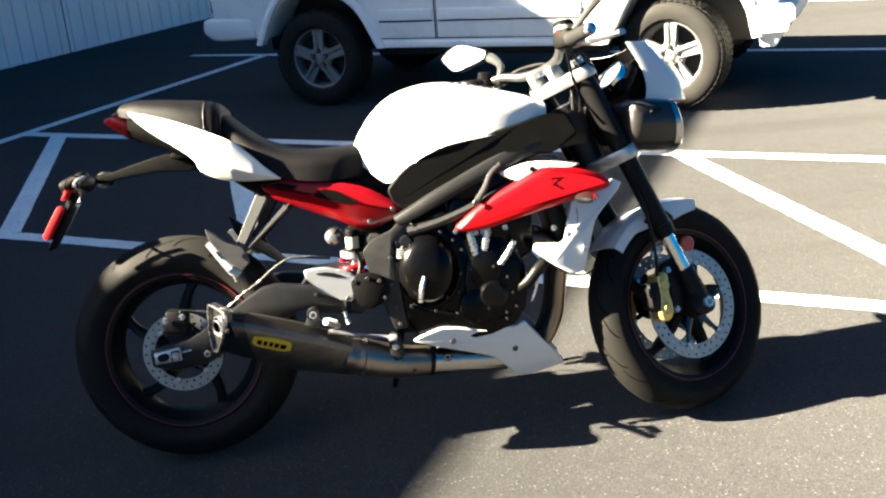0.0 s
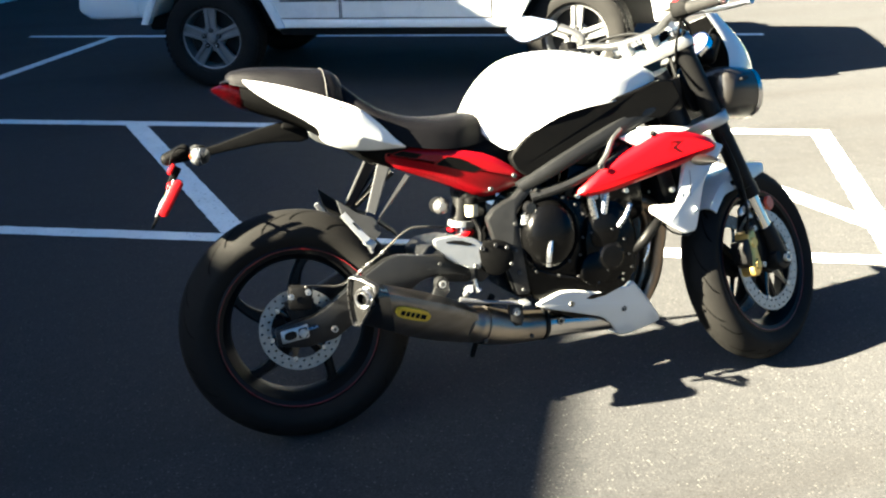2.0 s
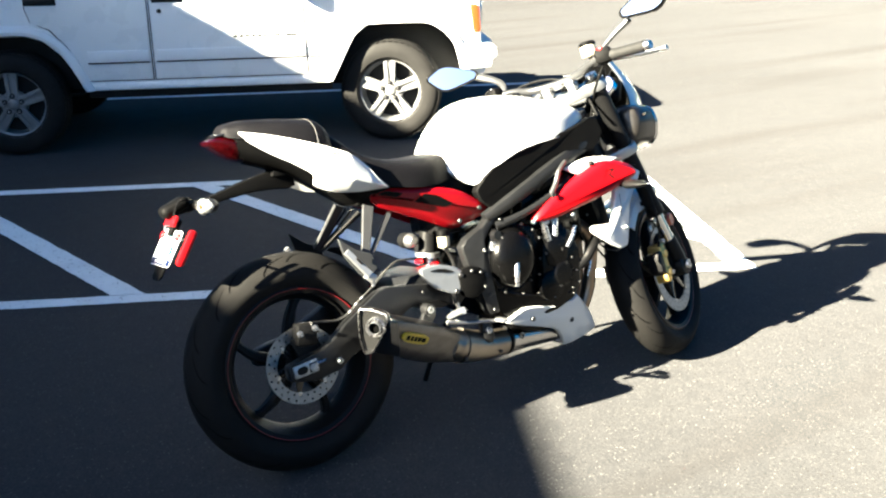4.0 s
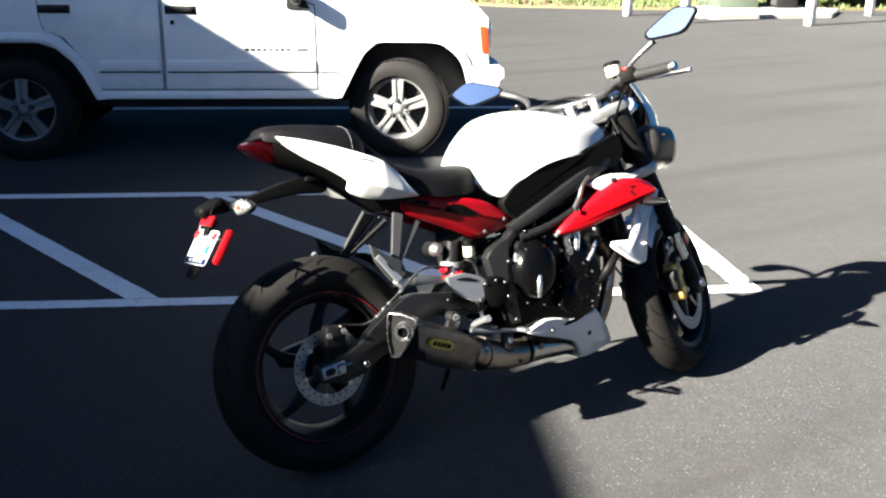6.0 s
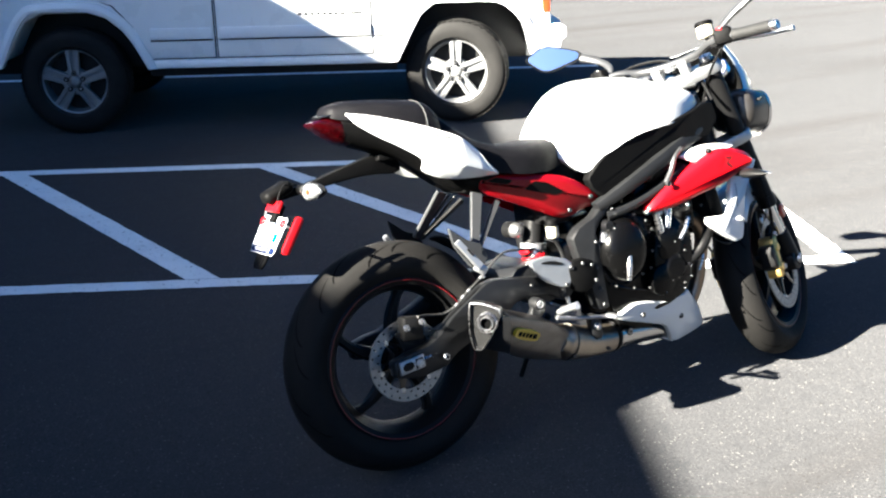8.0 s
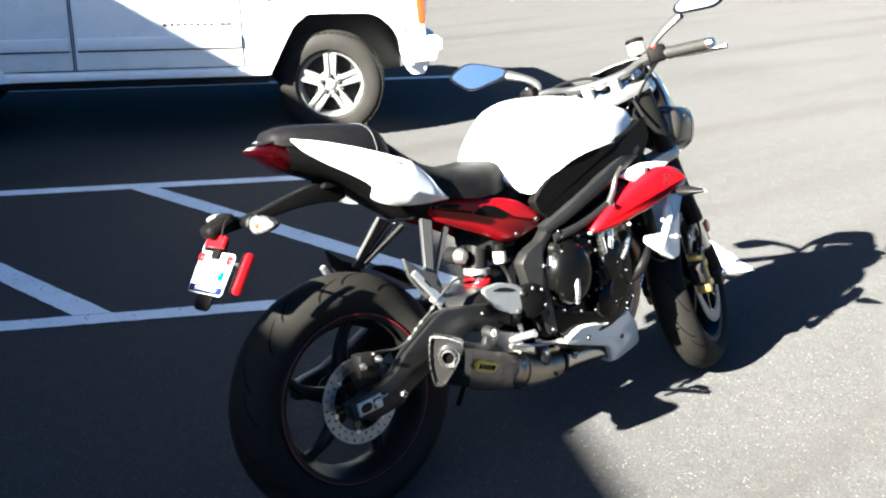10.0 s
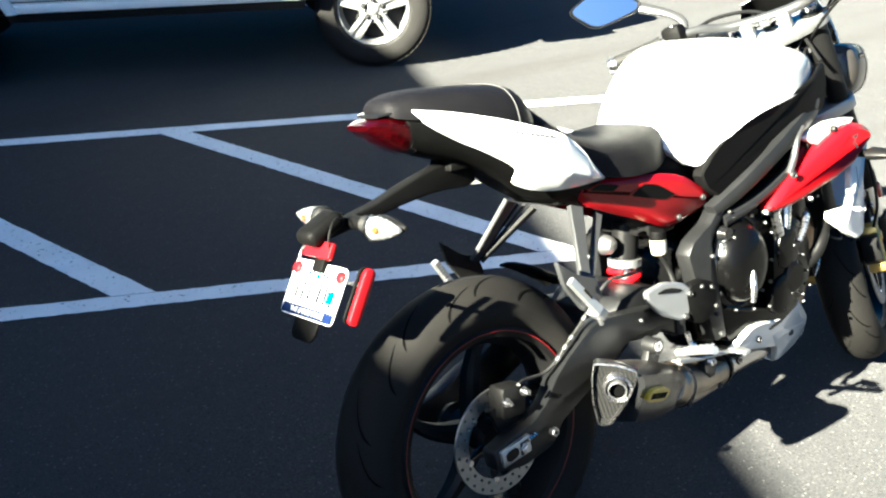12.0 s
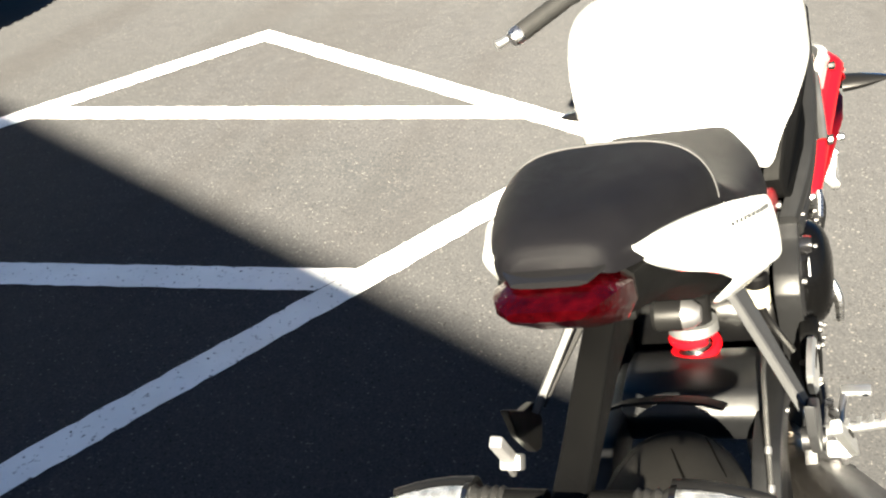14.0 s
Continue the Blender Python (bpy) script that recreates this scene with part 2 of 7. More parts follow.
HANGER_GREY = material("hanger_grey", (0.040, 0.041, 0.044), 0.5, metal=0.5, second=(0.032, 0.033, 0.035), scale=20, bump=0.15, bump_scale=700, rough_var=0.08)
SWING_GREY = material("swingarm_grey", (0.007875, 0.00825, 0.009375), 0.42, metal=0.4, second=(0.006, 0.006375, 0.007125), scale=16, bump=0.15, bump_scale=700, rough_var=0.08)
STEEL = material("steel", (0.56, 0.56, 0.57), 0.28, metal=1.0, second=(0.42, 0.42, 0.43), scale=60, rough_var=0.1)
POLISHED = material("polished_steel", (0.42, 0.42, 0.43), 0.22, metal=1.0, second=(0.36, 0.35, 0.34), scale=9, rough_var=0.05)
BAR_GREY = material("bar_grey", (0.060, 0.061, 0.064), 0.34, metal=0.6, second=(0.045, 0.046, 0.048), scale=30, rough_var=0.06)
BRUSHED = material("brushed_alloy", (0.30, 0.30, 0.31), 0.42, metal=0.9, second=(0.22, 0.22, 0.23), scale=30, rough_var=0.1)
ALLOY = material("cast_alloy", (0.42, 0.43, 0.44), 0.42, metal=0.9, second=(0.42, 0.43, 0.44), scale=30, bump=0.1, bump_scale=500, rough_var=0.12)
LAMP_BROWN = material("lamp_shell", (0.012, 0.011, 0.0105), 0.32, second=(0.016, 0.0148, 0.0138), scale=10, coat=0.3, rough_var=0.06)
CHROME = material("chrome", (0.82, 0.83, 0.85), 0.06, metal=1.0, scale=20, rough_var=0.03)
TITANIUM = material("brushed_titanium", (0.135, 0.128, 0.122), 0.33, metal=0.9, second=(0.088, 0.08, 0.072), scale=18, stretch=(0.4, 2.4, 2.4), bump=0.12, bump_scale=300, rough_var=0.12)
BRONZE = material("bronzed_titanium", (0.27, 0.235, 0.19), 0.34, metal=0.95, second=(0.19, 0.165, 0.14), scale=10, rough_var=0.08)
HEATED = material("heat_tinted_steel", (0.33, 0.24, 0.16), 0.35, metal=0.95, second=(0.20, 0.16, 0.13), scale=12, rough_var=0.12)
DISC_STEEL = material("disc_steel", (0.34, 0.34, 0.34), 0.42, metal=0.95, second=(0.26, 0.26, 0.26), scale=90, rough_var=0.1)
GOLD = material("gold_anodised", (0.62, 0.43, 0.13), 0.38, metal=0.8, second=(0.48, 0.33, 0.1), scale=40, rough_var=0.1)
CARBON = carbon_material()
YELLOW = material("yellow_enamel", (0.55, 0.36, 0.02), 0.35, scale=40)
CREAM = material("fluid_cup", (0.40, 0.37, 0.27), 0.35, scale=30)
LENS_RED = material("red_lens", (0.015, 0.0002, 0.0006), 0.14, coat=0.15, spec=0.25, second=(0.0033, 5.5e-05, 0.00022), scale=70, bump=1.0, bump_scale=130)
REFLECT_RED = material("red_reflector", (0.26, 0.002, 0.005), 0.4, spec=0.2, second=(0.22, 0.002, 0.004), scale=300, bump=0.3, bump_scale=700)
AMBER = material("amber_reflector", (0.42, 0.045, 0.006), 0.3, coat=0.2, second=(0.28, 0.025, 0.003), scale=200, bump=0.3, bump_scale=500)
CLEAR = glass("clear_lens", (0.95, 0.96, 0.97), 0.03, 0.22)
LAMP_SILVER = material("lamp_reflector", (0.8, 0.81, 0.83), 0.16, metal=1.0, scale=80, bump=0.5, bump_scale=90)
WINDOW = material("tinted_window", (0.008, 0.009, 0.010), 0.04, coat=1.0, scale=3)
MIRROR = material("mirror_glass", (0.86, 0.90, 0.93), 0.02, metal=1.0, scale=3, second=(0.84, 0.88, 0.92))
PLATE_WHITE = material("plate_white", (0.40, 0.41, 0.43), 0.7, spec=0.1, second=(0.36, 0.37, 0.39), scale=40)
PLATE_BLUE = material("plate_blue", (0.0032, 0.008, 0.034), 0.85, scale=40, spec=0.04)
STICKER = material("teal_sticker", (0.015, 0.20, 0.25), 0.85, scale=60, spec=0.04)
PLATE_GREY = material("plate_stroke", (0.0032, 0.0036, 0.0056), 0.85, scale=60, spec=0.04)
INK = material("dark_ink", (0.004, 0.005, 0.008), 0.85, scale=60, spec=0.04)
ALLOY_WHEEL = material("silver_wheel_paint", (0.20, 0.205, 0.21), 0.45, metal=0.45, second=(0.17, 0.172, 0.175), scale=20, rough_var=0.08)
DIAL_FACE = material("dial_face", (0.10, 0.10, 0.14), 0.35, scale=60, spec=0.2)
GREY_INK = material("grey_ink", (0.045, 0.047, 0.05), 0.85, scale=60, spec=0.04)
HOSE = material("braided_hose", (0.045, 0.045, 0.045), 0.45, metal=0.5, second=(0.018, 0.018, 0.018), scale=500, bump=0.6, bump_scale=800)
JEEP_WHITE = material("jeep_white_paint", (0.74, 0.76, 0.76), 0.28, second=(0.70, 0.72, 0.725), scale=3, coat=0.5, rough_var=0.06, fine=(0.6, 0.6, 0.58), fine_scale=60, fine_amount=0.28)
JEEP_TRIM = material("jeep_trim", (0.70, 0.72, 0.73), 0.4, second=(0.64, 0.66, 0.67), scale=8, rough_var=0.08)
BLACK_TRIM = material("weathered_black_trim", (0.0066, 0.0066, 0.006875), 0.6, second=(0.011, 0.011, 0.011), scale=9, bump=0.2, bump_scale=400)
SIDING = material("pale_siding", (0.76, 0.77, 0.76), 0.5, second=(0.67, 0.68, 0.67), scale=1.2, rough_var=0.1, stretch=(3, 3, 0.4), fine=(0.42, 0.41, 0.38), fine_scale=18, fine_amount=0.3)
CONCRETE = material("concrete", (0.27, 0.265, 0.25), 0.85, second=(0.22, 0.215, 0.20), scale=3, bump=0.5, bump_scale=60, fine=(0.28, 0.27, 0.25), fine_scale=90)
GREEN_BOX = material("green_enamel", (0.075, 0.097, 0.070), 0.5, second=(0.062, 0.082, 0.06), scale=2, rough_var=0.1)
POST_GREY = material("grey_joint", (0.22, 0.22, 0.22), 0.6, second=(0.16, 0.16, 0.16), scale=6)
POST_WHITE = material("post_white", (0.70, 0.70, 0.68), 0.6, second=(0.58, 0.58, 0.56), scale=6, bump=0.2, bump_scale=60)
GRASS = material("grass_blades", (0.050, 0.078, 0.016), 0.7, second=(0.072, 0.088, 0.024), scale=1.5)
SOIL = material("soil", (0.13, 0.10, 0.06), 0.9, second=(0.09, 0.11, 0.03), scale=1.2, bump=0.6, bump_scale=40)
MULCH = material("bark_mulch", (0.18, 0.11, 0.07), 0.9, second=(0.1, 0.06, 0.04), scale=14, bump=0.8, bump_scale=50)
LEAF = material("leaf", (0.045, 0.075, 0.02), 0.6, second=(0.03, 0.05, 0.015), scale=3)
BARK = material("bark", (0.10, 0.075, 0.05), 0.9, second=(0.06, 0.045, 0.03), scale=20, bump=0.8, bump_scale=60)
DARK_CAR = material("dark_car_paint", (0.035, 0.04, 0.05), 0.25, coat=0.7, scale=3)
PALE_CAR = material("pale_car_paint", (0.62, 0.64, 0.63), 0.28, coat=0.6, scale=3)
GREEN_CAR = material("pale_green_car_paint", (0.40, 0.47, 0.42), 0.3, coat=0.6, scale=3)


# ---------------------------------------------------------------- mesh tools
def finish(name, bm, mat, smooth=32):
    bmesh.ops.remove_doubles(bm, verts=bm.verts, dist=1e-5)
    bmesh.ops.recalc_face_normals(bm, faces=bm.faces)
    me = bpy.data.meshes.new(name)
    bm.to_mesh(me)
    bm.free()
    me.materials.append(mat)
    me.polygons.foreach_set("use_smooth", [True] * len(me.polygons))
    me.set_sharp_from_angle(angle=radians(smooth))
    return me


def part(name, bm, mat, parent=None, label="", smooth=32):
    """One mesh object under a thing or a part, in the thing's own coordinates."""
    ob = new(name, finish(name, bm, mat, smooth))
    if parent and parent.parent and parent.parent.parent:
        parent = parent.parent
    ob.parent = parent
    if label:
        tagged(ob, label)
    return ob


def thing(name, m, label, category, group="", kind=""):
    ob = new(name)
    ob.empty_display_size = 0.1
    ob.matrix_world = m
    return tagged(ob, label, category, group, kind)


def chaikin(pts, n=1, q=0.25, closed=True):
    pts = [Vector(p) for p in pts]
    for _ in range(n):
        out = []
        count = len(pts) if closed else len(pts) - 1
        for i in range(count):
            a, b = pts[i], pts[(i + 1) % len(pts)]
            out += [a.lerp(b, q), a.lerp(b, 1 - q)]
        if not closed:
            out = [pts[0]] + out + [pts[-1]]
        pts = out
    return pts


def spline(pts, per=6, closed=False):
    """Points along a smooth curve through pts."""
    pts = [Vector(p) for p in pts]
    n, out = len(pts), []
    for i in range(n if closed else n - 1):
        p1, p2 = pts[i], pts[(i + 1) % n]
        p0 = pts[i - 1] if (i or closed) else p1 * 2 - p2
        p3 = pts[(i + 2) % n] if (closed or i + 2 < n) else p2 * 2 - p1
        for k in range(per):
            t = k / per
            out.append(0.5 * ((2 * p1) + (p2 - p0) * t + (2 * p0 - 5 * p1 + 4 * p2 - p3) * t * t + (3 * p1 - p0 - 3 * p2 + p3) * t ** 3))
    if not closed:
        out.append(pts[-1])
    return out


def loft(sections, caps=True, closed=True, bm=None):
    bm = bm or bmesh.new()
    rings = [[bm.verts.new(p) for p in s] for s in sections]
    n = len(rings[0])
    for a, b in zip(rings, rings[1:]):
        for i in range(n if closed else n - 1):
            j = (i + 1) % n
            bm.faces.new((a[i], a[j], b[j], b[i]))
    if caps and closed:
        bm.faces.new(rings[0][::-1])
        bm.faces.new(rings[-1])
    return bm


def tube(pts, radius, sides=10, per=6, bm=None, smooth=True, flat=1.0):
    pts = spline(pts, per) if smooth and len(pts) > 2 else [Vector(p) for p in pts]
    n = len(pts)
    rads = radius if isinstance(radius, (list, tuple)) else [radius]
    rings, side = [], None
    for i, p in enumerate(pts):
        d = (pts[min(i + 1, n - 1)] - pts[max(i - 1, 0)]).normalized()
        if side is None:
            side = d.cross(Vector((0, 0, 1)) if abs(d.z) < 0.9 else Vector((1, 0, 0))).normalized()
        side = (side - d * side.dot(d)).normalized()
        up = d.cross(side)
        x = i / max(n - 1, 1) * (len(rads) - 1)
        k = min(int(x), len(rads) - 1)
        r = rads[k] + (rads[min(k + 1, len(rads) - 1)] - rads[k]) * (x - k)
        rings.append([p + (side * math.cos(a) + up * math.sin(a) * flat) * r for a in (2 * math.pi * j / sides for j in range(sides))])
    return loft(rings, bm=bm)


def slab(poly, y0, y1, bevel=0.003, segs=2, bm=None):
    """A plate from an outline in (x, z), from y0 to y1, with rounded edges."""
    own = bm is None
    bm = bm or bmesh.new()
    vs = [bm.verts.new((p[0], y0, p[1])) for p in poly]
    f = bm.faces.new(vs)
    ret = bmesh.ops.extrude_face_region(bm, geom=[f])
    moved = [g for g in ret["geom"] if isinstance(g, bmesh.types.BMVert)]
    for v in moved:
        v.co.y = y1
    if bevel and own:
        bmesh.ops.recalc_face_normals(bm, faces=bm.faces)
        sharp = [e for e in bm.edges if len(e.link_faces) == 2 and e.calc_face_angle(0) > 0.6]
        bmesh.ops.bevel(bm, geom=sharp, offset=bevel, segments=segs, profile=0.5, affect="EDGES", clamp_overlap=True)
    return bm


def pillow(poly, y0, thick, steps, side):
    """A panel that swells outwards: an outline in (x, z) at y0, a rim thick deep, then insets (width, rise)."""
    bm = bmesh.new()
    vs = [bm.verts.new((p[0], side * y0, p[1])) for p in poly]
    f = bm.faces.new(vs)
    f.normal_update()
    if f.normal.y * side < 0:
        f.normal_flip()
    ret = bmesh.ops.extrude_face_region(bm, geom=[f])
    top = [g for g in ret["geom"] if isinstance(g, bmesh.types.BMFace)]
    for v in {v for t in top for v in t.verts}:
        v.co.y += side * thick
    for t in top:
        t.normal_update()
        if t.normal.y * side < 0:
            t.normal_flip()
    for width, rise in steps:
        bmesh.ops.inset_region(bm, faces=top, thickness=width, depth=rise, use_even_offset=True)
    return bm


def shear(bm, fn):
    for v in bm.verts:
        v.co = Vector(fn(v.co.x, v.co.y, v.co.z))
    return bm


def box(c, size, bevel=0.004, rot=None, bm=None, segs=2):
    own = bm is None
    bm = bm or bmesh.new()
    m = Matrix.Translation(c) @ (rot or Matrix.Identity(4)) @ Matrix.Diagonal((*size, 1))
    ret = bmesh.ops.create_cube(bm, size=1.0, matrix=m)
    if bevel and own:
        bmesh.ops.bevel(bm, geom=bm.edges[:], offset=min(bevel, min(size) * 0.45), segments=segs, profile=0.5, affect="EDGES")
    return bm


def lathe(profile, segs=48, origin=(0, 0, 0), bm=None, closed=False, arc=(0.0, 360.0), axis="y"):
    """A (radius, along) profile turned round the axis through origin."""
    bm = bm or bmesh.new()
    full = abs(arc[1] - arc[0]) >= 359.9
    steps = segs if full else segs + 1
    rings = []
    for i in range(steps):
        a = radians(arc[0] + (arc[1] - arc[0]) * i / segs)
        c, s = math.cos(a), math.sin(a)
        if axis == "y":
            rings.append([bm.verts.new((origin[0] + r * c, origin[1] + y, origin[2] + r * s)) for r, y in profile])
        elif axis == "x":
            rings.append([bm.verts.new((origin[0] + y, origin[1] + r * c, origin[2] + r * s)) for r, y in profile])
        else:
            rings.append([bm.verts.new((origin[0] + r * c, origin[1] + r * s, origin[2] + y)) for r, y in profile])
    n = len(profile)
    for i in range(segs):
        a, b = rings[i], rings[(i + 1) % steps]
        for j in range(n if closed else n - 1):
            k = (j + 1) % n
            q = [a[j], a[k], b[k], b[j]]
            if len({v.co.to_tuple(6) for v in q}) >= 3:
                bm.faces.new(q)
    return bm


def turn(bm, m):
    bmesh.ops.transform(bm, matrix=m, verts=bm.verts)
    return bm


def bolt(p, r=0.006, h=0.005, side=-1, bm=None, sides=8):
    """A small socket screw head that looks out along y."""
    y = side * h
    return lathe([(0.0, y * 0.55), (r * 0.45, y * 0.55), (r * 0.5, y), (r * 0.85, y), (r, y * 0.7), (r, -y)], sides, p, bm)


def perforated(r0, r1, thick, cells, rows, hole, y=0.0, bm=None):
    """A flat ring round y with rows of drilled holes."""
    bm = bm or bmesh.new()
    for row in range(rows):
        a0 = r0 + (r1 - r0) * row / rows
        a1 = r0 + (r1 - r0) * (row + 1) / rows
        off = 0.5 * row if rows < 3 else (row * 0.37) % 1
        for c in range(cells):
            w = 2 * math.pi / cells
            t0 = (c + off) * w
            mid_r, mid_t = (a0 + a1) / 2, t0 + w / 2
            outer = [(a0, t0), (a0, mid_t), (a0, t0 + w), (mid_r, t0 + w), (a1, t0 + w), (a1, mid_t), (a1, t0), (mid_r, t0)]
            cx, cz = mid_r * math.cos(mid_t), mid_r * math.sin(mid_t)
            o = [(r * math.cos(t), r * math.sin(t)) for r, t in outer]
            inner = []
            for px, pz in o:
                d = math.hypot(px - cx, pz - cz)
                inner.append((cx + (px - cx) / d * hole, cz + (pz - cz) / d * hole))
            va, vb, vc, vd = [[bm.verts.new((px, y + s * thick / 2, pz)) for px, pz in ring] for ring, s in ((o, 1), (inner, 1), (o, -1), (inner, -1))]
            for i in range(8):
                j = (i + 1) % 8
                bm.faces.new((va[i], va[j], vb[j], vb[i]))
                bm.faces.new((vc[j], vc[i], vd[i], vd[j]))
                bm.faces.new((vb[i], vb[j], vd[j], vd[i]))
    return bm


# ---------------------------------------------------------------- the lot
LINE_TURN = -25.8                      # the stalls' direction
TH = radians(LINE_TURN)


def lot(u, n, z=0.0):
    """A place from its distance along the stalls and across them."""
    return Vector((u * math.cos(TH) - n * math.sin(TH), u * math.sin(TH) + n * math.cos(TH), z))


def lot_pose(u, n, z=0.0, turn_deg=0.0):
    return Matrix.Translation(lot(u, n, z)) @ pose(0, 0, 0, 0, 0, LINE_TURN + turn_deg)


# ground: one asphalt sheet out to the horizon
bm = bmesh.new()
bmesh.ops.create_grid(bm, x_segments=8, y_segments=8, size=600)
tagged(part("ground", bm, ASPHALT), "grey sunlit asphalt of a parking lot with pale aggregate", "ground", kind="structure")


def marking(name, quad, z=0.004):
    """A painted bar with slightly ragged long edges, from four corners in lot coordinates."""
    a, b, c, d = [Vector(q) for q in quad]
    length = (b - a).length
    steps = max(2, int(length / 0.03))
    rnd = random.Random(int(1000 * (a.x + 7 * a.y)) & 0xffff)
    bm = bmesh.new()
    rows = []
    for i in range(steps + 1):
        t = i / steps
        lo, hi = a.lerp(b, t), d.lerp(c, t)
        j = 0.0 if i in (0, steps) else 1.0
        across = (hi - lo).normalized()
        lo = lo + across * rnd.uniform(-0.003, 0.003) * j
        hi = hi + across * rnd.uniform(-0.003, 0.003) * j
        rows.append((bm.verts.new(lot(lo.x, lo.y, z)), bm.verts.new(lot(hi.x, hi.y, z)),
                     bm.verts.new(lot(lo.x, lo.y, 0.0002)), bm.verts.new(lot(hi.x, hi.y, 0.0002))))
    for p, q in zip(rows, rows[1:]):
        bm.faces.new((p[0], q[0], q[1], p[1]))
    ob = part(name, bm, PAINT_LINE)
    return tagged(ob, "chipped white painted parking line on asphalt", "parking line", "parking lines", "structure")


L1A, L1B, L2A, L2B, END = 1.42, 1.515, 3.335, 3.44, 1.95
marking("parking_line", [(-3.95, L1A), (END, L1A), (END, L1B), (-3.95, L1B)])
marking("parking_line", [(-3.95, L2A), (END, L2A), (END, L2B), (-3.95, L2B)])
marking("parking_line", [(END - 0.11, L1B), (END - 0.11, L2A), (END, L2A), (END, L1B)], 0.0045)
marking("parking_line", [(-4.9, 6.62), (END, 6.62), (END, 6.72), (-4.9, 6.72)])
marking("parking_line", [(-4.9, 9.75), (END, 9.75), (END, 9.85), (-4.9, 9.85)])
marking("parking_line", [(-4.05, -4.0), (-4.05, 6.62), (-3.95, 6.62), (-3.95, -4.0)], 0.0035)
SLOPE, HW = 1.36 / 1.82, 0.072
for k in range(-2, 2):
    u1 = 0.672 + 1.468 * k
    u0 = u1 - SLOPE * (L2A - L1B)
    if u1 + HW > END - 0.11:
        n_hit = L2A - (END - 0.11 - u0) / SLOPE
        marking("parking_line", [(u0 - HW, L2A), (END - 0.11, n_hit - HW / SLOPE), (END - 0.11, n_hit + HW / SLOPE), (u0 + HW, L2A)], 0.005)
    elif u0 > -4.1:
        marking("parking_line", [(u0 - HW, L2A), (u1 - HW, L1B), (u1 + HW, L1B), (u0 + HW, L2A)], 0.005)

# the long pale building whose roof edge throws the shade
WALL_U, EAVE = -6.8, 4.557
bm = bmesh.new()
N0, N1, PITCH = -14.0, 30.0, 0.2
prof = []
n = N0
while n < N1:
    prof += [(n, 0.0), (n + 0.13, 0.0), (n + 0.145, 0.018), (n + 0.185, 0.018), (n + 0.2, 0.0)]
    n += PITCH + 0.001
low = [bm.verts.new(lot(WALL_U + d, q, 0.0)) for q, d in prof]
high = [bm.verts.new(lot(WALL_U + d, q, EAVE - 0.12)) for q, d in prof]
for i in range(len(prof) - 1):
    bm.faces.new((low[i], low[i + 1], high[i + 1], high[i]))
siding = part("wall_north", bm, SIDING, smooth=10)
tagged(siding, "pale ribbed metal siding of a long low building", "building wall", kind="structure")
bm = bmesh.new()
for a, b in (((WALL_U - 9, N0), (WALL_U - 0.02, N1)),):
    corners = [lot(a[0], a[1]), lot(b[0], a[1]), lot(b[0], b[1]), lot(a[0], b[1])]
    lo = [bm.verts.new(c) for c in corners]
    hi = [bm.verts.new(c + Vector((0, 0, EAVE - 0.1))) for c in corners]
    for i in range(4):
        j = (i + 1) % 4
        bm.faces.new((lo[i], lo[j], hi[j], hi[i]))
    bm.faces.new(hi)
tagged(part("wall_core", bm, SIDING), "body of the long pale building", "building wall", kind="structure")
bm = box((0, 0, 0), (9.3, N1 - N0, 0.14), 0.02)
turn(bm, lot_pose(WALL_U - 4.55, (N0 + N1) / 2, EAVE - 0.07))
tagged(part("roof", bm, SIDING), "flat roof edge of the pale building", "roof", kind="structure")
for q in (6.95, 10.6, 14.2, 3.3, -0.35):
    bm = box((0, 0, 0), (0.012, 0.012, EAVE - 0.15), 0.003)
    turn(bm, lot_pose(WALL_U + 0.022, q, (EAVE - 0.15) / 2))
    tagged(part("trim", bm, POST_GREY), "thin grey joint strip on the siding", "trim", kind="structure")


# ---------------------------------------------------------------- the motorcycle
LEAN_ANGLE, STEER = 12.0, 29.0         # on its side stand, bars turned fully to the left
bike = thing("motorcycle", pose(0, 0, 0, -LEAN_ANGLE) @ Matrix.Translation((0, -0.015, 0.002)),
             "white and red naked sport motorcycle leaning on its side stand", "motorcycle")
RAKE = radians(24.0)
HEAD = Vector((1.505, 0, 0))
AXIS = Vector((-math.sin(RAKE), 0, math.cos(RAKE)))
STEERED = Matrix.Translation(HEAD) @ Matrix.Rotation(radians(STEER), 4, AXIS) @ Matrix.Translation(-HEAD)
R_REAR, R_FRONT = 0.315, 0.300
REAR_AXLE, FRONT_AXLE = Vector((0, -0.014, R_REAR)), Vector((1.41, 0, R_FRONT))


def front(name, bm, mat, parent=None, label="", smooth=32):
    return part(name, turn(bm, STEERED), mat, parent or bike, label, smooth)


def fork_at(z, y=0.0, ahead=0.0):
    """A point on the line of the fork legs at that height."""
    return Vector((FRONT_AXLE.x - (z - R_FRONT) * math.tan(RAKE) + ahead, y, z))


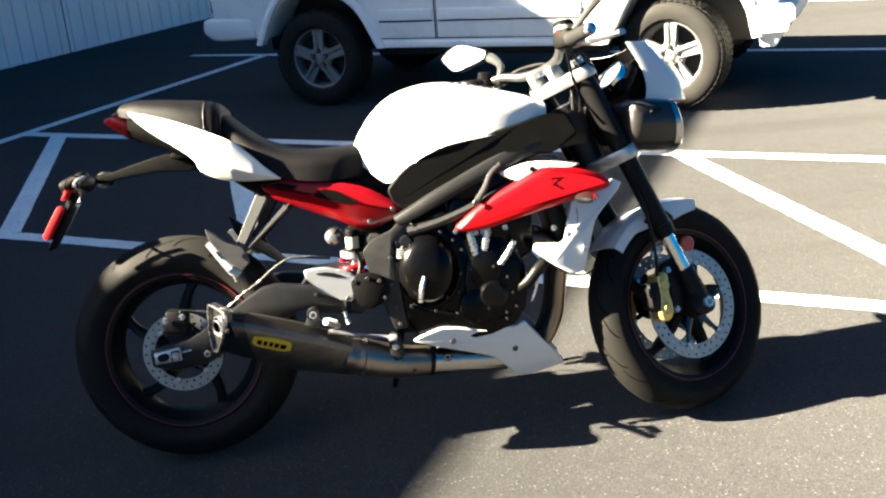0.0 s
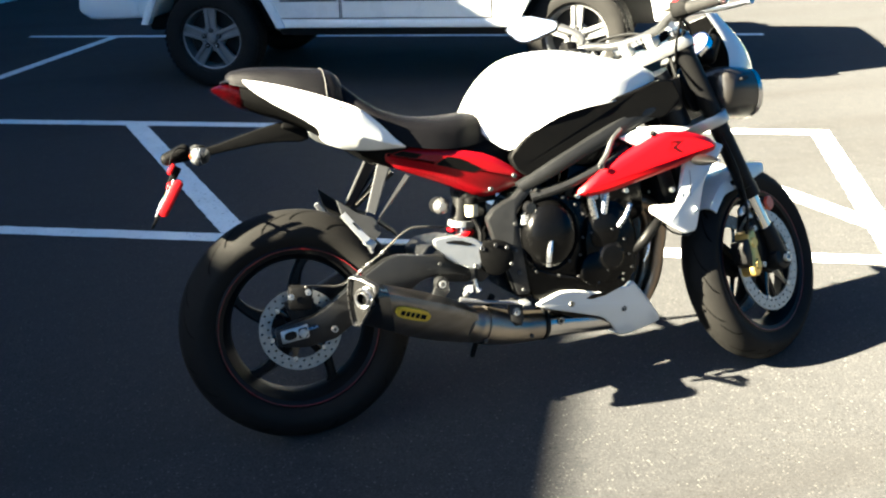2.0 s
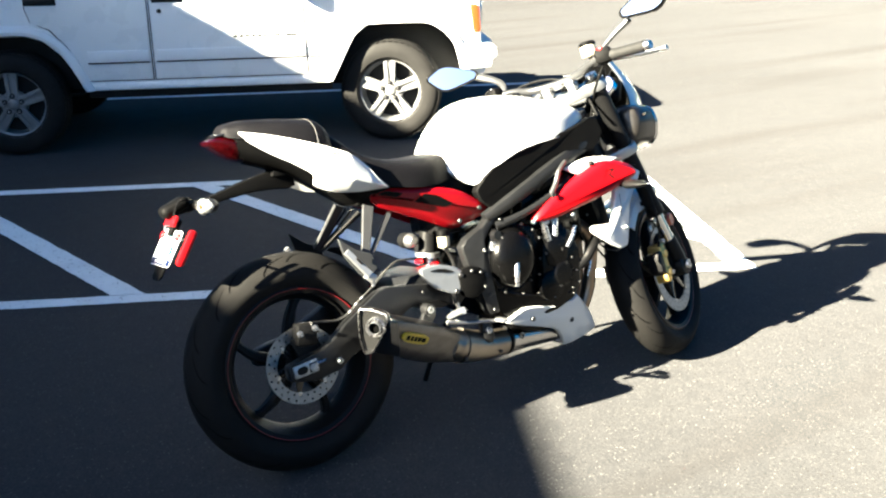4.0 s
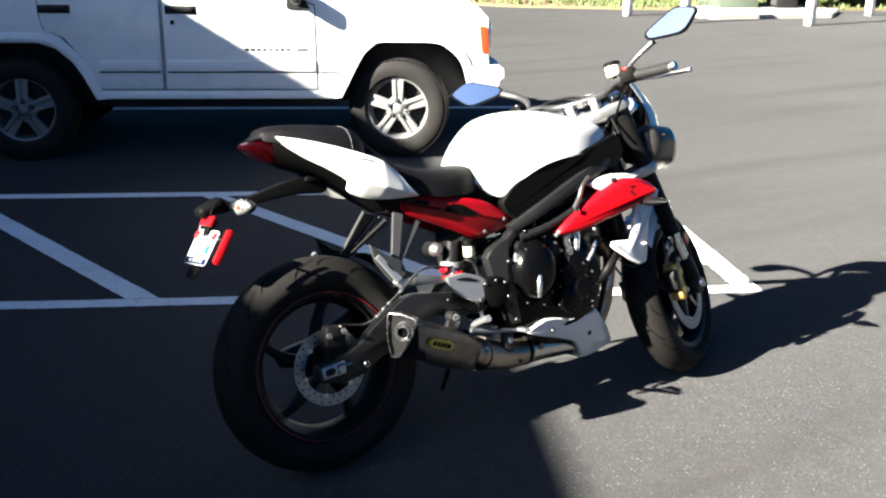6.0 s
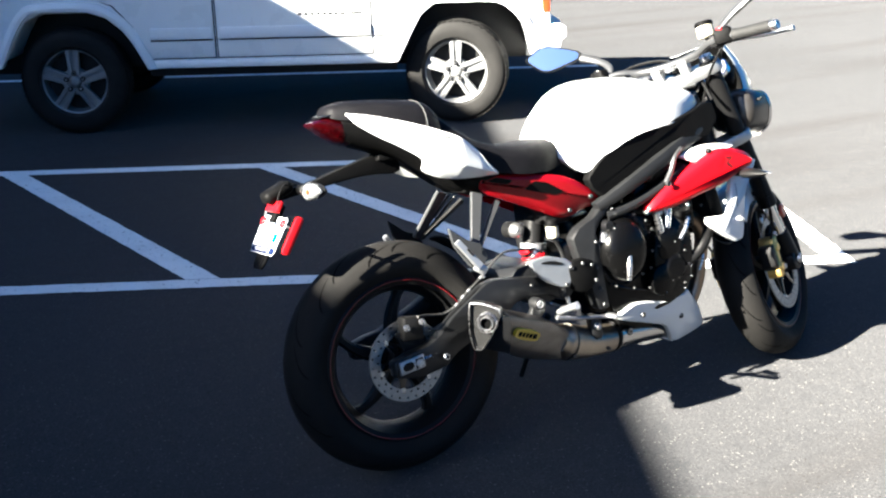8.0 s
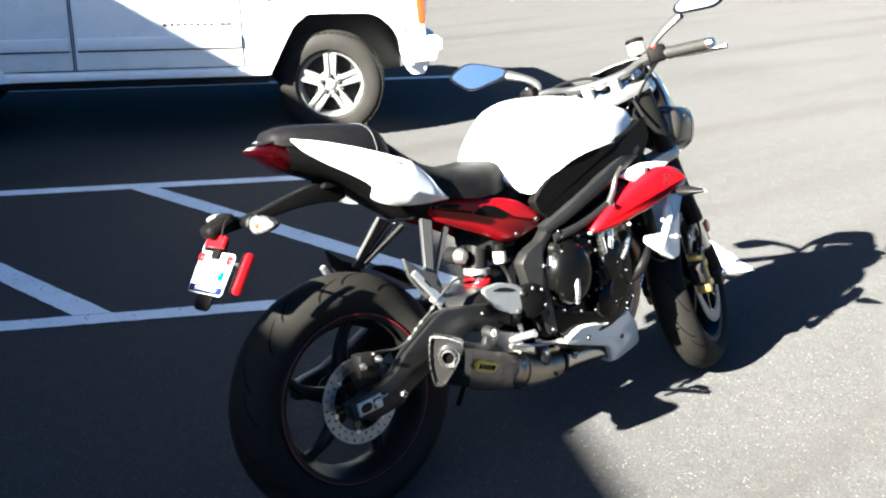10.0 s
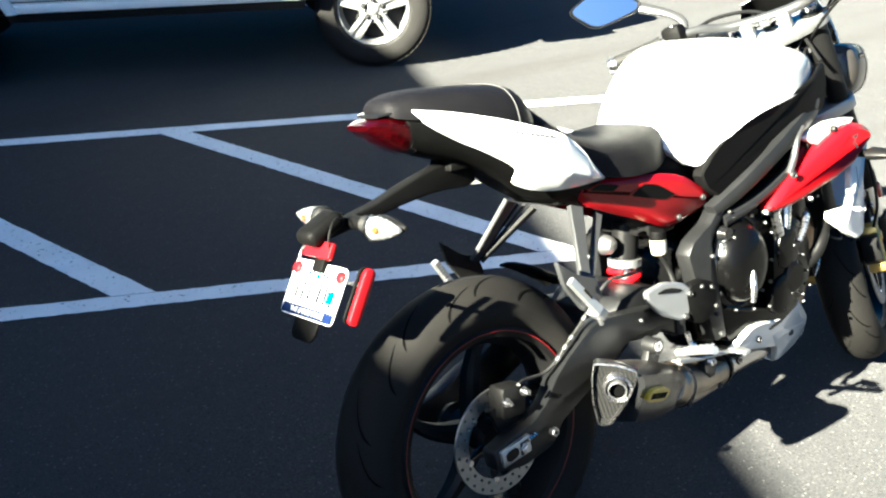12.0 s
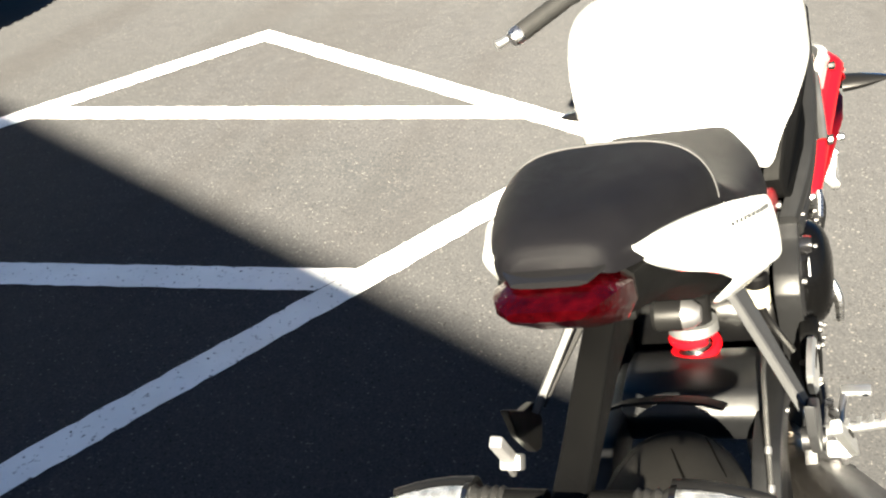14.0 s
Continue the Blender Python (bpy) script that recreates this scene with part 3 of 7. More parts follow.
# ---- wheels
def tyre_mesh(radius, half, rim, angular=144):
    crown = half * 1.04
    bm = bmesh.new()
    prof = [(rim, -half * 0.72, None), (rim + 0.012, -half * 0.86, None), (rim + 0.03, -half * 0.985, None)]
    amax = math.asin(min(half / crown, 1.0))
    top = radius - crown
    count = 26
    for i in range(count + 1):
        s = -1 + 2 * i / count
        a = s * amax
        prof.append((top + crown * math.cos(a), crown * math.sin(a), s))
    prof += [(r, -y, s) for r, y, s in prof[2::-1]]
    rings = []
    for k in range(angular):
        th = 2 * math.pi * k / angular
        ring = []
        for r, y, s in prof:
            ring.append(bm.verts.new((r * math.cos(th), y, r * math.sin(th))))
        rings.append(ring)
    for k in range(angular):
        a, b = rings[k], rings[(k + 1) % angular]
        for i in range(len(prof) - 1):
            bm.faces.new((a[i], a[i + 1], b[i + 1], b[i]))
    return bm


def groove_strip_mesh(radius, half, pitches, slant):
    """Slanted strips that hug the crown, darkened to stand for the shade in tread grooves."""
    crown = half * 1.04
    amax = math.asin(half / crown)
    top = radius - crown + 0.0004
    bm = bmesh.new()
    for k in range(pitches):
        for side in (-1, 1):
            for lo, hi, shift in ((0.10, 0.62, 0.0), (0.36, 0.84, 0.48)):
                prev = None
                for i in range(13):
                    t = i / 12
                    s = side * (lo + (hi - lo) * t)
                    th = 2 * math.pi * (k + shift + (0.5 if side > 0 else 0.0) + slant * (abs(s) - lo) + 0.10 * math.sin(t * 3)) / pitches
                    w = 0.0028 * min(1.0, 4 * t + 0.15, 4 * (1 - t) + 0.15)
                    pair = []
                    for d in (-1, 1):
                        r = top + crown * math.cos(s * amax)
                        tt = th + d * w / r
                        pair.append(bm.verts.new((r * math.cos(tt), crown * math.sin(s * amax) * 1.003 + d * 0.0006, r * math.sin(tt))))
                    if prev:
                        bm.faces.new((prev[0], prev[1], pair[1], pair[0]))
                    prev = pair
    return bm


def rim_mesh(rim, half):
    lip = rim + 0.002
    prof = [(lip - 0.002, -half), (lip + 0.006, -half + 0.004), (lip, -half + 0.012), (rim - 0.018, -half + 0.03), (rim - 0.024, 0),
            (rim - 0.018, half - 0.03), (lip, half - 0.012), (lip + 0.006, half - 0.004), (lip - 0.002, half), (rim - 0.012, half - 0.004),
            (rim - 0.03, half - 0.035), (rim - 0.036, 0), (rim - 0.03, -half + 0.035), (rim - 0.012, -half + 0.004)]
    return lathe(prof, 72, closed=True)


def spoke_mesh(angle, hub, rim, w0, w1, depth0, depth1, sweep):
    secs = []
    for i in range(9):
        t = i / 8
        r = hub + (rim - hub) * t
        a = radians(angle + sweep * t * t)
        w = w0 + (w1 - w0) * min(1, t * 1.3) + (0.012 if t > 0.9 else 0)
        d = depth0 + (depth1 - depth0) * t
        c, s = math.cos(a), math.sin(a)
        pts = []
        for px, py in ((-1, -0.5), (-0.5, -1), (0.5, -1), (1, -0.5), (1, 0.5), (0.5, 1), (-0.5, 1), (-1, 0.5)):
            pts.append(Vector((r * c - s * px * w / 2, py * d / 2, r * s + c * px * w / 2)))
        secs.append(pts)
    return loft(secs)


def wheel(name, centre, radius, half, rim_half, steered, label, disc_r, disc_in, disc_y, holes):
    place = (STEERED if steered else Matrix.Identity(4)) @ Matrix.Translation(centre)
    hub = part(name, turn(lathe([(0.012, -0.075), (0.04, -0.075), (0.045, -0.06), (0.034, -0.05), (0.034, 0.05), (0.045, 0.06), (0.04, 0.075), (0.012, 0.075)], 32, closed=True), place),
               BLACK_SATIN, bike, label)
    tyre = part("tyre", turn(tyre_mesh(radius, half, 0.216), place), RUBBER, hub, "black rubber sport tyre with slanted grooves", 40)
    tagged(part("groove_shade", turn(groove_strip_mesh(radius, half, 11 if steered else 10, 0.9), place), RECESS_SHADE, tyre), kind="stuff")
    part("rim", turn(rim_mesh(0.214, rim_half), place), BLACK_SATIN, hub, "gloss black cast rim")
    for s in (-1, 1):
        part("pinstripe", turn(lathe([(0.2135, s * (rim_half + 0.0005)), (0.2155, s * (rim_half + 0.0008))], 72), place), STRIPE, hub, "thin red rim stripe")
    for k in range(5):
        part("spoke", turn(spoke_mesh(72 * k + 20, 0.035, 0.186, 0.044, 0.026, 0.055, 0.03, -14), place), BLACK_SATIN, hub)
    for y in disc_y:
        disc = part("brake_disc", turn(perforated(disc_in, disc_r, 0.005, holes, 2, 0.0038, y), place), DISC_STEEL, hub, "drilled steel brake disc", 20)
        part("disc_rim", turn(lathe([(disc_r, y - 0.0025), (disc_r + 0.001, y), (disc_r, y + 0.0025)], 64), place), DISC_STEEL, disc)
        for k in range(6):
            arm = spoke_mesh(60 * k + 8, 0.036, disc_in + 0.004, 0.026, 0.014, 0.006, 0.004, 6)
            part("carrier_arm", turn(turn(arm, Matrix.Translation((0, y, 0))), place), BLACK_GLOSS, disc)
        for k in range(6):
            a = radians(60 * k + 14)
            p = Vector((math.cos(a) * (disc_in + 0.002), y, math.sin(a) * (disc_in + 0.002)))
            part("disc_button", turn(lathe([(0.0, -0.005), (0.006, -0.005), (0.007, 0), (0.006, 0.005), (0.0, 0.005)], 10, p), place), STEEL, disc)
    return hub


rear_wheel = wheel("rear_wheel", REAR_AXLE, R_REAR, 0.074, 0.062, False, "black rear wheel in shade", 0.110, 0.078, (-0.073,), 26)
front_wheel = wheel("front_wheel", FRONT_AXLE, R_FRONT, 0.06, 0.050, True, "black front wheel with gold-gripped discs, steered aside", 0.155, 0.116, (-0.062, 0.062), 34)

# ---- swingarm
ARM = [(-0.068, 0.293), (-0.072, 0.335), (-0.02, 0.350), (0.030, 0.358), (0.072, 0.379), (0.126, 0.411), (0.176, 0.441), (0.238, 0.478), (0.275, 0.485), (0.36, 0.474), (0.44, 0.462), (0.52, 0.445),
       (0.54, 0.415), (0.50, 0.380), (0.44, 0.412), (0.374, 0.418), (0.331, 0.408), (0.282, 0.376), (0.200, 0.342), (0.125, 0.313), (0.085, 0.292), (0.0, 0.280)]
ARM = [tuple(p) for p in chaikin(ARM, 1, 0.1)]


def bowed(bm, s):
    """Draws the arm inwards ahead of the axle, so that it clears the hose."""
    def f(x, y, z):
        t = min(1.0, max(0.0, (x - 0.05) / 0.11))
        return (x, y - s * 0.030 * t * t * (3 - 2 * t), z)
    return shear(bm, f)


swing = part("swingarm", bowed(slab(ARM, -0.160, -0.122, 0.004, 2), -1), SWING_GREY, bike, "dark grey cast swingarm")
part("arm", bowed(slab(ARM, 0.122, 0.160, 0.006, 2), 1), SWING_GREY, swing)
part("cross_member", slab([tuple(p) for p in chaikin([(0.33, 0.495), (0.47, 0.505), (0.535, 0.44), (0.50, 0.375), (0.36, 0.395)], 1)], -0.10, 0.10, 0.01), SWING_GREY, swing)
for s in (-1, 1):
    blk = part("axle_block", slab([(-0.058, 0.300), (-0.060, 0.334), (0.012, 0.345), (0.014, 0.309)], s * 0.158, s * 0.168, 0.003), ALLOY, swing, "silver chain adjuster block")
    part("axle_window", slab([tuple(p) for p in chaikin([(-0.050, 0.308), (-0.051, 0.329), (-0.020, 0.333), (-0.019, 0.312)], 1)], s * 0.1675, s * 0.1695, 0), BLACK_SATIN, blk)
    part("axle_seat", slab([(-0.014, 0.310), (-0.014, 0.335), (0.008, 0.338), (0.009, 0.313)], s * 0.1675, s * 0.1690, 0), SWING_GREY, blk)
    part("axle_nut", lathe([(0.0, s * 0.009), (0.006, s * 0.009), (0.007, s * 0.005), (0.011, s * 0.005), (0.012, 0.0)], 6, (-0.002, s * 0.168, 0.323)), ALLOY, blk)
    part("adjuster_bolt", bolt((0.082, s * 0.159, 0.319), 0.009, 0.006, s), STEEL, swing)
    part("adjuster_hole", lathe([(0.0, s * 0.0012), (0.0045, s * 0.0012)], 12, (0.082, s * 0.1655, 0.319)), INK, swing)
    part("lock_screw", tube([(0.014, s * 0.155, 0.328), (0.040, s * 0.155, 0.331)], 0.004, 8, smooth=False), STEEL, swing)
    part("pivot_bolt", bolt((0.385, s * 0.131, 0.448), 0.005, 0.004, s), BOLT, swing)
# rear hugger
hug = []
for i in range(15):
    a = radians(44 + 60 * i / 14)
    r = 0.338
    w = 0.074 if i > 2 else 0.046 + 0.010 * i
    hug.append([Vector((r * math.cos(a) - 0.0, y, R_REAR + r * math.sin(a) - 0.012 * (abs(y) / w) ** 3)) for y in (-w, -w * 0.7, -w * 0.3, 0, w * 0.3, w * 0.7, w)] +
               [Vector(((r - 0.004) * math.cos(a), y, R_REAR + (r - 0.004) * math.sin(a) - 0.012 * (abs(y) / w) ** 3)) for y in (w, w * 0.7, w * 0.3, 0, -w * 0.3, -w * 0.7, -w)])
hug = [[Vector((p.x + 0.05, p.y, p.z - 0.01)) for p in s] for s in hug[:6]]
part("rear_hugger", loft(hug), BLACK_PLASTIC, bike, "black rear tyre hugger")
# rear caliper, torque arm, hose
cal = part("rear_caliper", box((0.004, -0.125, 0.408), (0.060, 0.046, 0.062), 0.008, Matrix.Rotation(radians(8), 4, "Y")), BLACK_SATIN, bike, "black rear brake caliper")
part("caliper_bracket", slab([(-0.04, 0.40), (0.03, 0.41), (0.06, 0.34), (0.02, 0.30), (-0.02, 0.33)], -0.125, -0.113, 0.003), BLACK_SATIN, cal)
for p in ((-0.022, -0.152, 0.418), (0.024, -0.152, 0.425)):
    part("bleed_bolt", lathe([(0.0, -0.016), (0.005, -0.016), (0.006, -0.004), (0.009, -0.004), (0.009, 0.0)], 8, p), STEEL, cal)
part("brake_hose", tube([(0.018, -0.146, 0.438), (0.045, -0.132, 0.434), (0.075, -0.124, 0.428), (0.103, -0.120, 0.424), (0.127, -0.119, 0.428), (0.154, -0.119, 0.441), (0.180, -0.119, 0.462), (0.230, -0.116, 0.493), (0.254, -0.115, 0.512), (0.289, -0.114, 0.537), (0.325, -0.112, 0.552), (0.378, -0.11, 0.548), (0.43, -0.10, 0.540)], 0.0036, 8), HOSE, bike, "braided steel brake hose")
for p in ((0.235, -0.116, 0.497), (0.192, -0.119, 0.470), (0.172, -0.119, 0.456), (0.150, -0.119, 0.439)):
    part("hose_clip", turn(lathe([(0.0044, -0.005), (0.0050, 0.0), (0.0044, 0.005)], 10, axis="x"), Matrix.Translation(p) @ Matrix.Rotation(radians(-35), 4, "Y")), BRUSHED, bike)

# ---- exhaust: silencer with carbon end cap, collector and headers
TRI = [(0.052, 0.058), (0.0, 0.066), (-0.058, 0.052), (-0.062, 0.03), (-0.035, -0.03), (-0.012, -0.072), (0.012, -0.072), (0.04, -0.02), (0.058, 0.03)]
TRI = [tuple(p) for p in chaikin(TRI, 1, 0.12)]


def can(x, y, z, k, lean_back=0.0, squash=1.0):
    return [Vector((x - lean_back * p[1], y + p[0] * k, z + p[1] * k * squash)) for p in TRI]


CAP = [(-0.032, 0.060), (0.008, 0.057), (0.046, 0.044), (0.047, 0.026), (0.028, -0.018), (-0.004, -0.066), (-0.028, -0.067), (-0.037, -0.02), (-0.037, 0.03)]
CAP = [tuple(p) for p in chaikin(CAP, 1, 0.12)]
CAP_O, CAP_U, CAP_V = Vector((0.137, -0.273, 0.408)), Vector((0.68, -0.73, -0.08)).normalized(), Vector((0.03, -0.06, 1.0)).normalized()
CAP_N = CAP_U.cross(CAP_V).normalized()          # points into the silencer
CAP_N = CAP_N if CAP_N.x > 0 else -CAP_N


def cap_ring(k, depth):
    return [CAP_O + CAP_U * p[0] * k + CAP_V * p[1] * k + CAP_N * depth for p in CAP]


silencer = part("silencer", loft([can(0.205, -0.236, 0.378, 0.90, 0.12), can(0.25, -0.214, 0.357, 0.96, 0.1), can(0.33, -0.180, 0.325, 0.95, 0.05), can(0.375, -0.162, 0.308, 0.90), can(0.40, -0.154, 0.298, 0.86), can(0.435, -0.138, 0.283, 0.80), can(0.470, -0.121, 0.268, 0.72)]), TITANIUM, bike, "short brushed titanium silencer with carbon end cap")
cap = part("end_cap", loft([cap_ring(0.86, 0.010), cap_ring(0.95, 0.0), cap_ring(1.0, 0.004), cap_ring(1.03, 0.02), can(0.185, -0.245, 0.386, 0.90, 0.14), can(0.216, -0.231, 0.373, 0.92, 0.12)]), CARBON, silencer, "dark carbon fibre end cap")
part("end_cap_rim", loft([cap_ring(0.965, 0.0035), cap_ring(0.968, -0.0022), cap_ring(0.998, -0.0018), cap_ring(1.008, 0.004)], caps=False), STEEL, cap, "thin polished rim")
OUT = CAP_O + CAP_U * 0.010 + CAP_V * 0.006
spout = Matrix.Translation(OUT) @ CAP_N.to_track_quat("X", "Z").to_matrix().to_4x4()
part("outlet", turn(lathe([(0.0, 0.034), (0.0150, 0.034), (0.0150, -0.006), (0.0165, -0.008), (0.0180, -0.006), (0.0180, 0.018)], 28, axis="x"), spout), BRUSHED, cap, "round steel exhaust outlet")
part("outlet_ring", turn(lathe([(0.0225, 0.014), (0.0225, 0.0), (0.0250, -0.0030), (0.0275, 0.0), (0.0275, 0.014)], 28, axis="x"), spout), STEEL, cap)
# shallow plug, its near-black colour stands in for the shade inside the pipe
part("outlet_bore", turn(lathe([(0.0, 0.006), (0.0148, 0.006), (0.0148, -0.004)], 24, axis="x"), spout), RECESS_SHADE, cap)
# maker's badge: yellow oval with dark bars
bm = bmesh.new()
face_n = Vector((0.179, -0.906, -0.39)).normalized()
ax_x = Vector((0.88, 0.32, -0.35)).normalized()
ax_x = (ax_x - face_n * ax_x.dot(face_n)).normalized()
ax_z = face_n.cross(ax_x) * -1
badge_m = Matrix(((ax_x.x, -face_n.x, ax_z.x, 0.272), (ax_x.y, -face_n.y, ax_z.y, -0.2610), (ax_x.z, -face_n.z, ax_z.z, 0.352), (0, 0, 0, 1)))
oval = [(0.052 * math.copysign(abs(math.cos(a)) ** 0.6, math.cos(a)), 0.0145 * math.copysign(abs(math.sin(a)) ** 0.6, math.sin(a))) for a in (2 * math.pi * k / 28 for k in range(28))]
badge = part("badge", turn(slab(oval, -0.004, 0.008, 0), badge_m), YELLOW, silencer, "yellow oval maker's badge")
for k, (bx, bw) in enumerate(((-0.034, 0.012), (-0.018, 0.010), (-0.003, 0.010), (0.012, 0.011), (0.030, 0.016))):
    part("badge_bar", turn(box((bx, -0.0045, 0.0), (bw, 0.0012, 0.013), 0), badge_m), INK, badge)
part("silencer_strap", loft([can(0.372, -0.1632, 0.3092, 0.92), can(0.380, -0.1604, 0.3062, 0.91)], caps=False), TITANIUM, silencer)
link = part("link_pipe", tube([(0.440, -0.134, 0.280), (0.47, -0.119, 0.267), (0.53, -0.10, 0.246), (0.61, -0.084, 0.231), (0.69, -0.072, 0.224)], [0.040, 0.051, 0.048, 0.044, 0.040], 20), BRONZE, bike, "bronze-tinted titanium link pipe")
part("pipe_cover", tube([(0.68, -0.074, 0.228), (0.76, -0.062, 0.222), (0.86, -0.05, 0.212), (0.93, -0.04, 0.205)], [0.045, 0.041, 0.037, 0.034], 20), POLISHED, bike, "polished steel pipe cover")
part("cover_edge", tube([(0.674, -0.0755, 0.2287), (0.684, -0.0735, 0.2277)], [0.047, 0.047], 20, smooth=False), BLACK_SATIN, link)
part("link_shield", tube([(0.491, -0.1115, 0.259), (0.55, -0.095, 0.2415), (0.61, -0.0838, 0.231), (0.672, -0.0755, 0.2262)], [0.054, 0.0495, 0.0458, 0.0430], 24), BRONZE, link, "pale bronze heat shield")
part("pipe_seam", tube([(0.487, -0.113, 0.2605), (0.491, -0.111, 0.259)], [0.0525, 0.0525], 24, smooth=False), BLACK_SATIN, link)
for p in ((0.49, -0.150, 0.223), (0.633, -0.122, 0.209), (0.60, -0.125, 0.243)):
    part("pipe_bolt", bolt(p, 0.006, 0.006), BOLT, link)
part("pipe_badge", lathe([(0.0, -0.003), (0.010, -0.003), (0.012, 0.0)], 16, (0.726, -0.1105, 0.237)), BLACK_SATIN, link)
part("pipe_badge_ring", lathe([(0.0065, -0.0038), (0.0085, -0.0038)], 16, (0.726, -0.1105, 0.237)), STEEL, link)
hang = part("silencer_hanger", slab([tuple(p) for p in chaikin([(0.568, 0.318), (0.585, 0.326), (0.604, 0.318), (0.612, 0.248), (0.572, 0.246)], 1)], -0.138, -0.112, 0.004), FRAME_GREY, bike, "silver silencer hanger")
part("hanger_rubber", lathe([(0.0, -0.010), (0.008, -0.010), (0.011, -0.006), (0.012, 0.006)], 16, (0.588, -0.138, 0.288)), ALLOY, hang)
part("hanger_bolt", bolt((0.588, -0.147, 0.288), 0.006, 0.005), STEEL, hang)
hang = part("silencer_bracket", slab([tuple(p) for p in chaikin([(0.335, 0.350), (0.350, 0.372), (0.360, 0.396), (0.392, 0.400), (0.398, 0.380), (0.378, 0.356), (0.37, 0.343)], 1, 0.1)], -0.168, -0.150, 0.003), FRAME_GREY, bike, "dark grey silencer bracket")
part("bracket_eye", lathe([(0.0, 0.0), (0.012, 0.0), (0.0125, -0.003), (0.0165, -0.003), (0.0175, 0.001), (0.0175, 0.030), (0.0, 0.030)], 24, (0.376, -0.178, 0.402)), FRAME_GREY, hang)
part("bracket_bush", lathe([(0.0065, -0.0035), (0.0095, -0.0035), (0.0105, 0.0005)], 18, (0.376, -0.178, 0.402)), ALLOY, hang)
part("bracket_screw", bolt((0.376, -0.179, 0.402), 0.0055, 0.003), BOLT, hang)
for k, y in enumerate((-0.085, -0.005, 0.075)):
    part("header_pipe", tube([(0.965, y, 0.55), (1.02, y, 0.535), (1.055, y, 0.48), (1.05, y * 0.9, 0.40), (1.035, y * 0.75, 0.31), (0.985, y * 0.6, 0.235), (0.88, y * 0.45, 0.205)], 0.0215, 14), HEATED, bike, "heat-browned exhaust header pipe")

# ---- frame, head and rear subframe
def spar(s):
    path = [(1.16, 0.045, 0.835), (1.08, 0.11, 0.83), (0.97, 0.168, 0.792), (0.86, 0.178, 0.745), (0.74, 0.172, 0.689), (0.68, 0.160, 0.658), (0.62, 0.142, 0.628)]
    hs = [0.045, 0.044, 0.026, 0.0225, 0.0215, 0.020, 0.016]
    secs = []
    pts = spline([(x, y * s, z) for x, y, z in path], 5)
    for i, p in enumerate(pts):
        d = (pts[min(i + 1, len(pts) - 1)] - pts[max(i - 1, 0)]).normalized()
        up = Vector((d.z, 0, -d.x)).normalized()
        up = up if up.z > 0 else -up
        h = np.interp(i / (len(pts) - 1) * 6, range(7), hs)
        w = 0.018
        secs.append([p + up * h * a + Vector((0, s * w * b, 0)) for a, b in ((1, -0.5), (1, 0.3), (0.8, 0.8), (0.3, 1), (-0.3, 1), (-0.8, 0.8), (-1, 0.3), (-1, -0.5))])
    return loft(secs)


frame_main = part("frame", spar(-1), FRAME_GREY, bike, "dark grey aluminium twin-spar frame")
part("spar", spar(1), FRAME_GREY, frame_main)
PIVOT = [(0.522, 0.556), (0.543, 0.580), (0.577, 0.596), (0.602, 0.606), (0.638, 0.640), (0.660, 0.628), (0.622, 0.592), (0.601, 0.562), (0.608, 0.516), (0.614, 0.450), (0.620, 0.385), (0.626, 0.340), (0.590, 0.338), (0.572, 0.400), (0.547, 0.460), (0.534, 0.509)]
for s in (-1, 1):
    plate_ = part("pivot_plate", slab([tuple(p) for p in chaikin(PIVOT, 1, 0.09)], s * 0.120, s * 0.158, 0.005, 2), FRAME_GREY, frame_main, "dark grey cast pivot plate")
    for p in ((0.596, 0.535), (0.598, 0.40), (0.606, 0.352), (0.592, 0.462)):
        part("frame_bolt", bolt((p[0], s * 0.161, p[1]), 0.0055, 0.004, s), BOLT, plate_)
    part("lower_spar", tube([(0.65, s * 0.15, 0.60), (0.74, s * 0.165, 0.622), (0.86, s * 0.178, 0.668), (0.93, s * 0.165, 0.70)], [0.016, 0.014, 0.014, 0.02], 10), FRAME_GREY, frame_main)
    loop = part("side_strut", tube([(0.905, s * 0.195, 0.762), (0.878, s * 0.197, 0.738), (0.858, s * 0.199, 0.70), (0.835, s * 0.20, 0.668)], [0.006, 0.007, 0.008, 0.009], 8), BAR_GREY, frame_main, "grey alloy engine strut")
    part("strut_bolt", bolt((0.833, s * 0.213, 0.667), 0.009, 0.004, s), BOLT, loop)
part("steering_head", tube([HEAD + AXIS * 0.80, HEAD + AXIS * 0.98], 0.042, 20, smooth=False), FRAME_GREY, frame_main)
SUB = [(0.245, 0.768), (0.31, 0.768), (0.39, 0.757), (0.48, 0.745), (0.545, 0.728), (0.60, 0.695), (0.648, 0.662), (0.64, 0.640), (0.60, 0.628), (0.555, 0.612), (0.52, 0.612), (0.44, 0.652), (0.35, 0.690), (0.28, 0.722)]
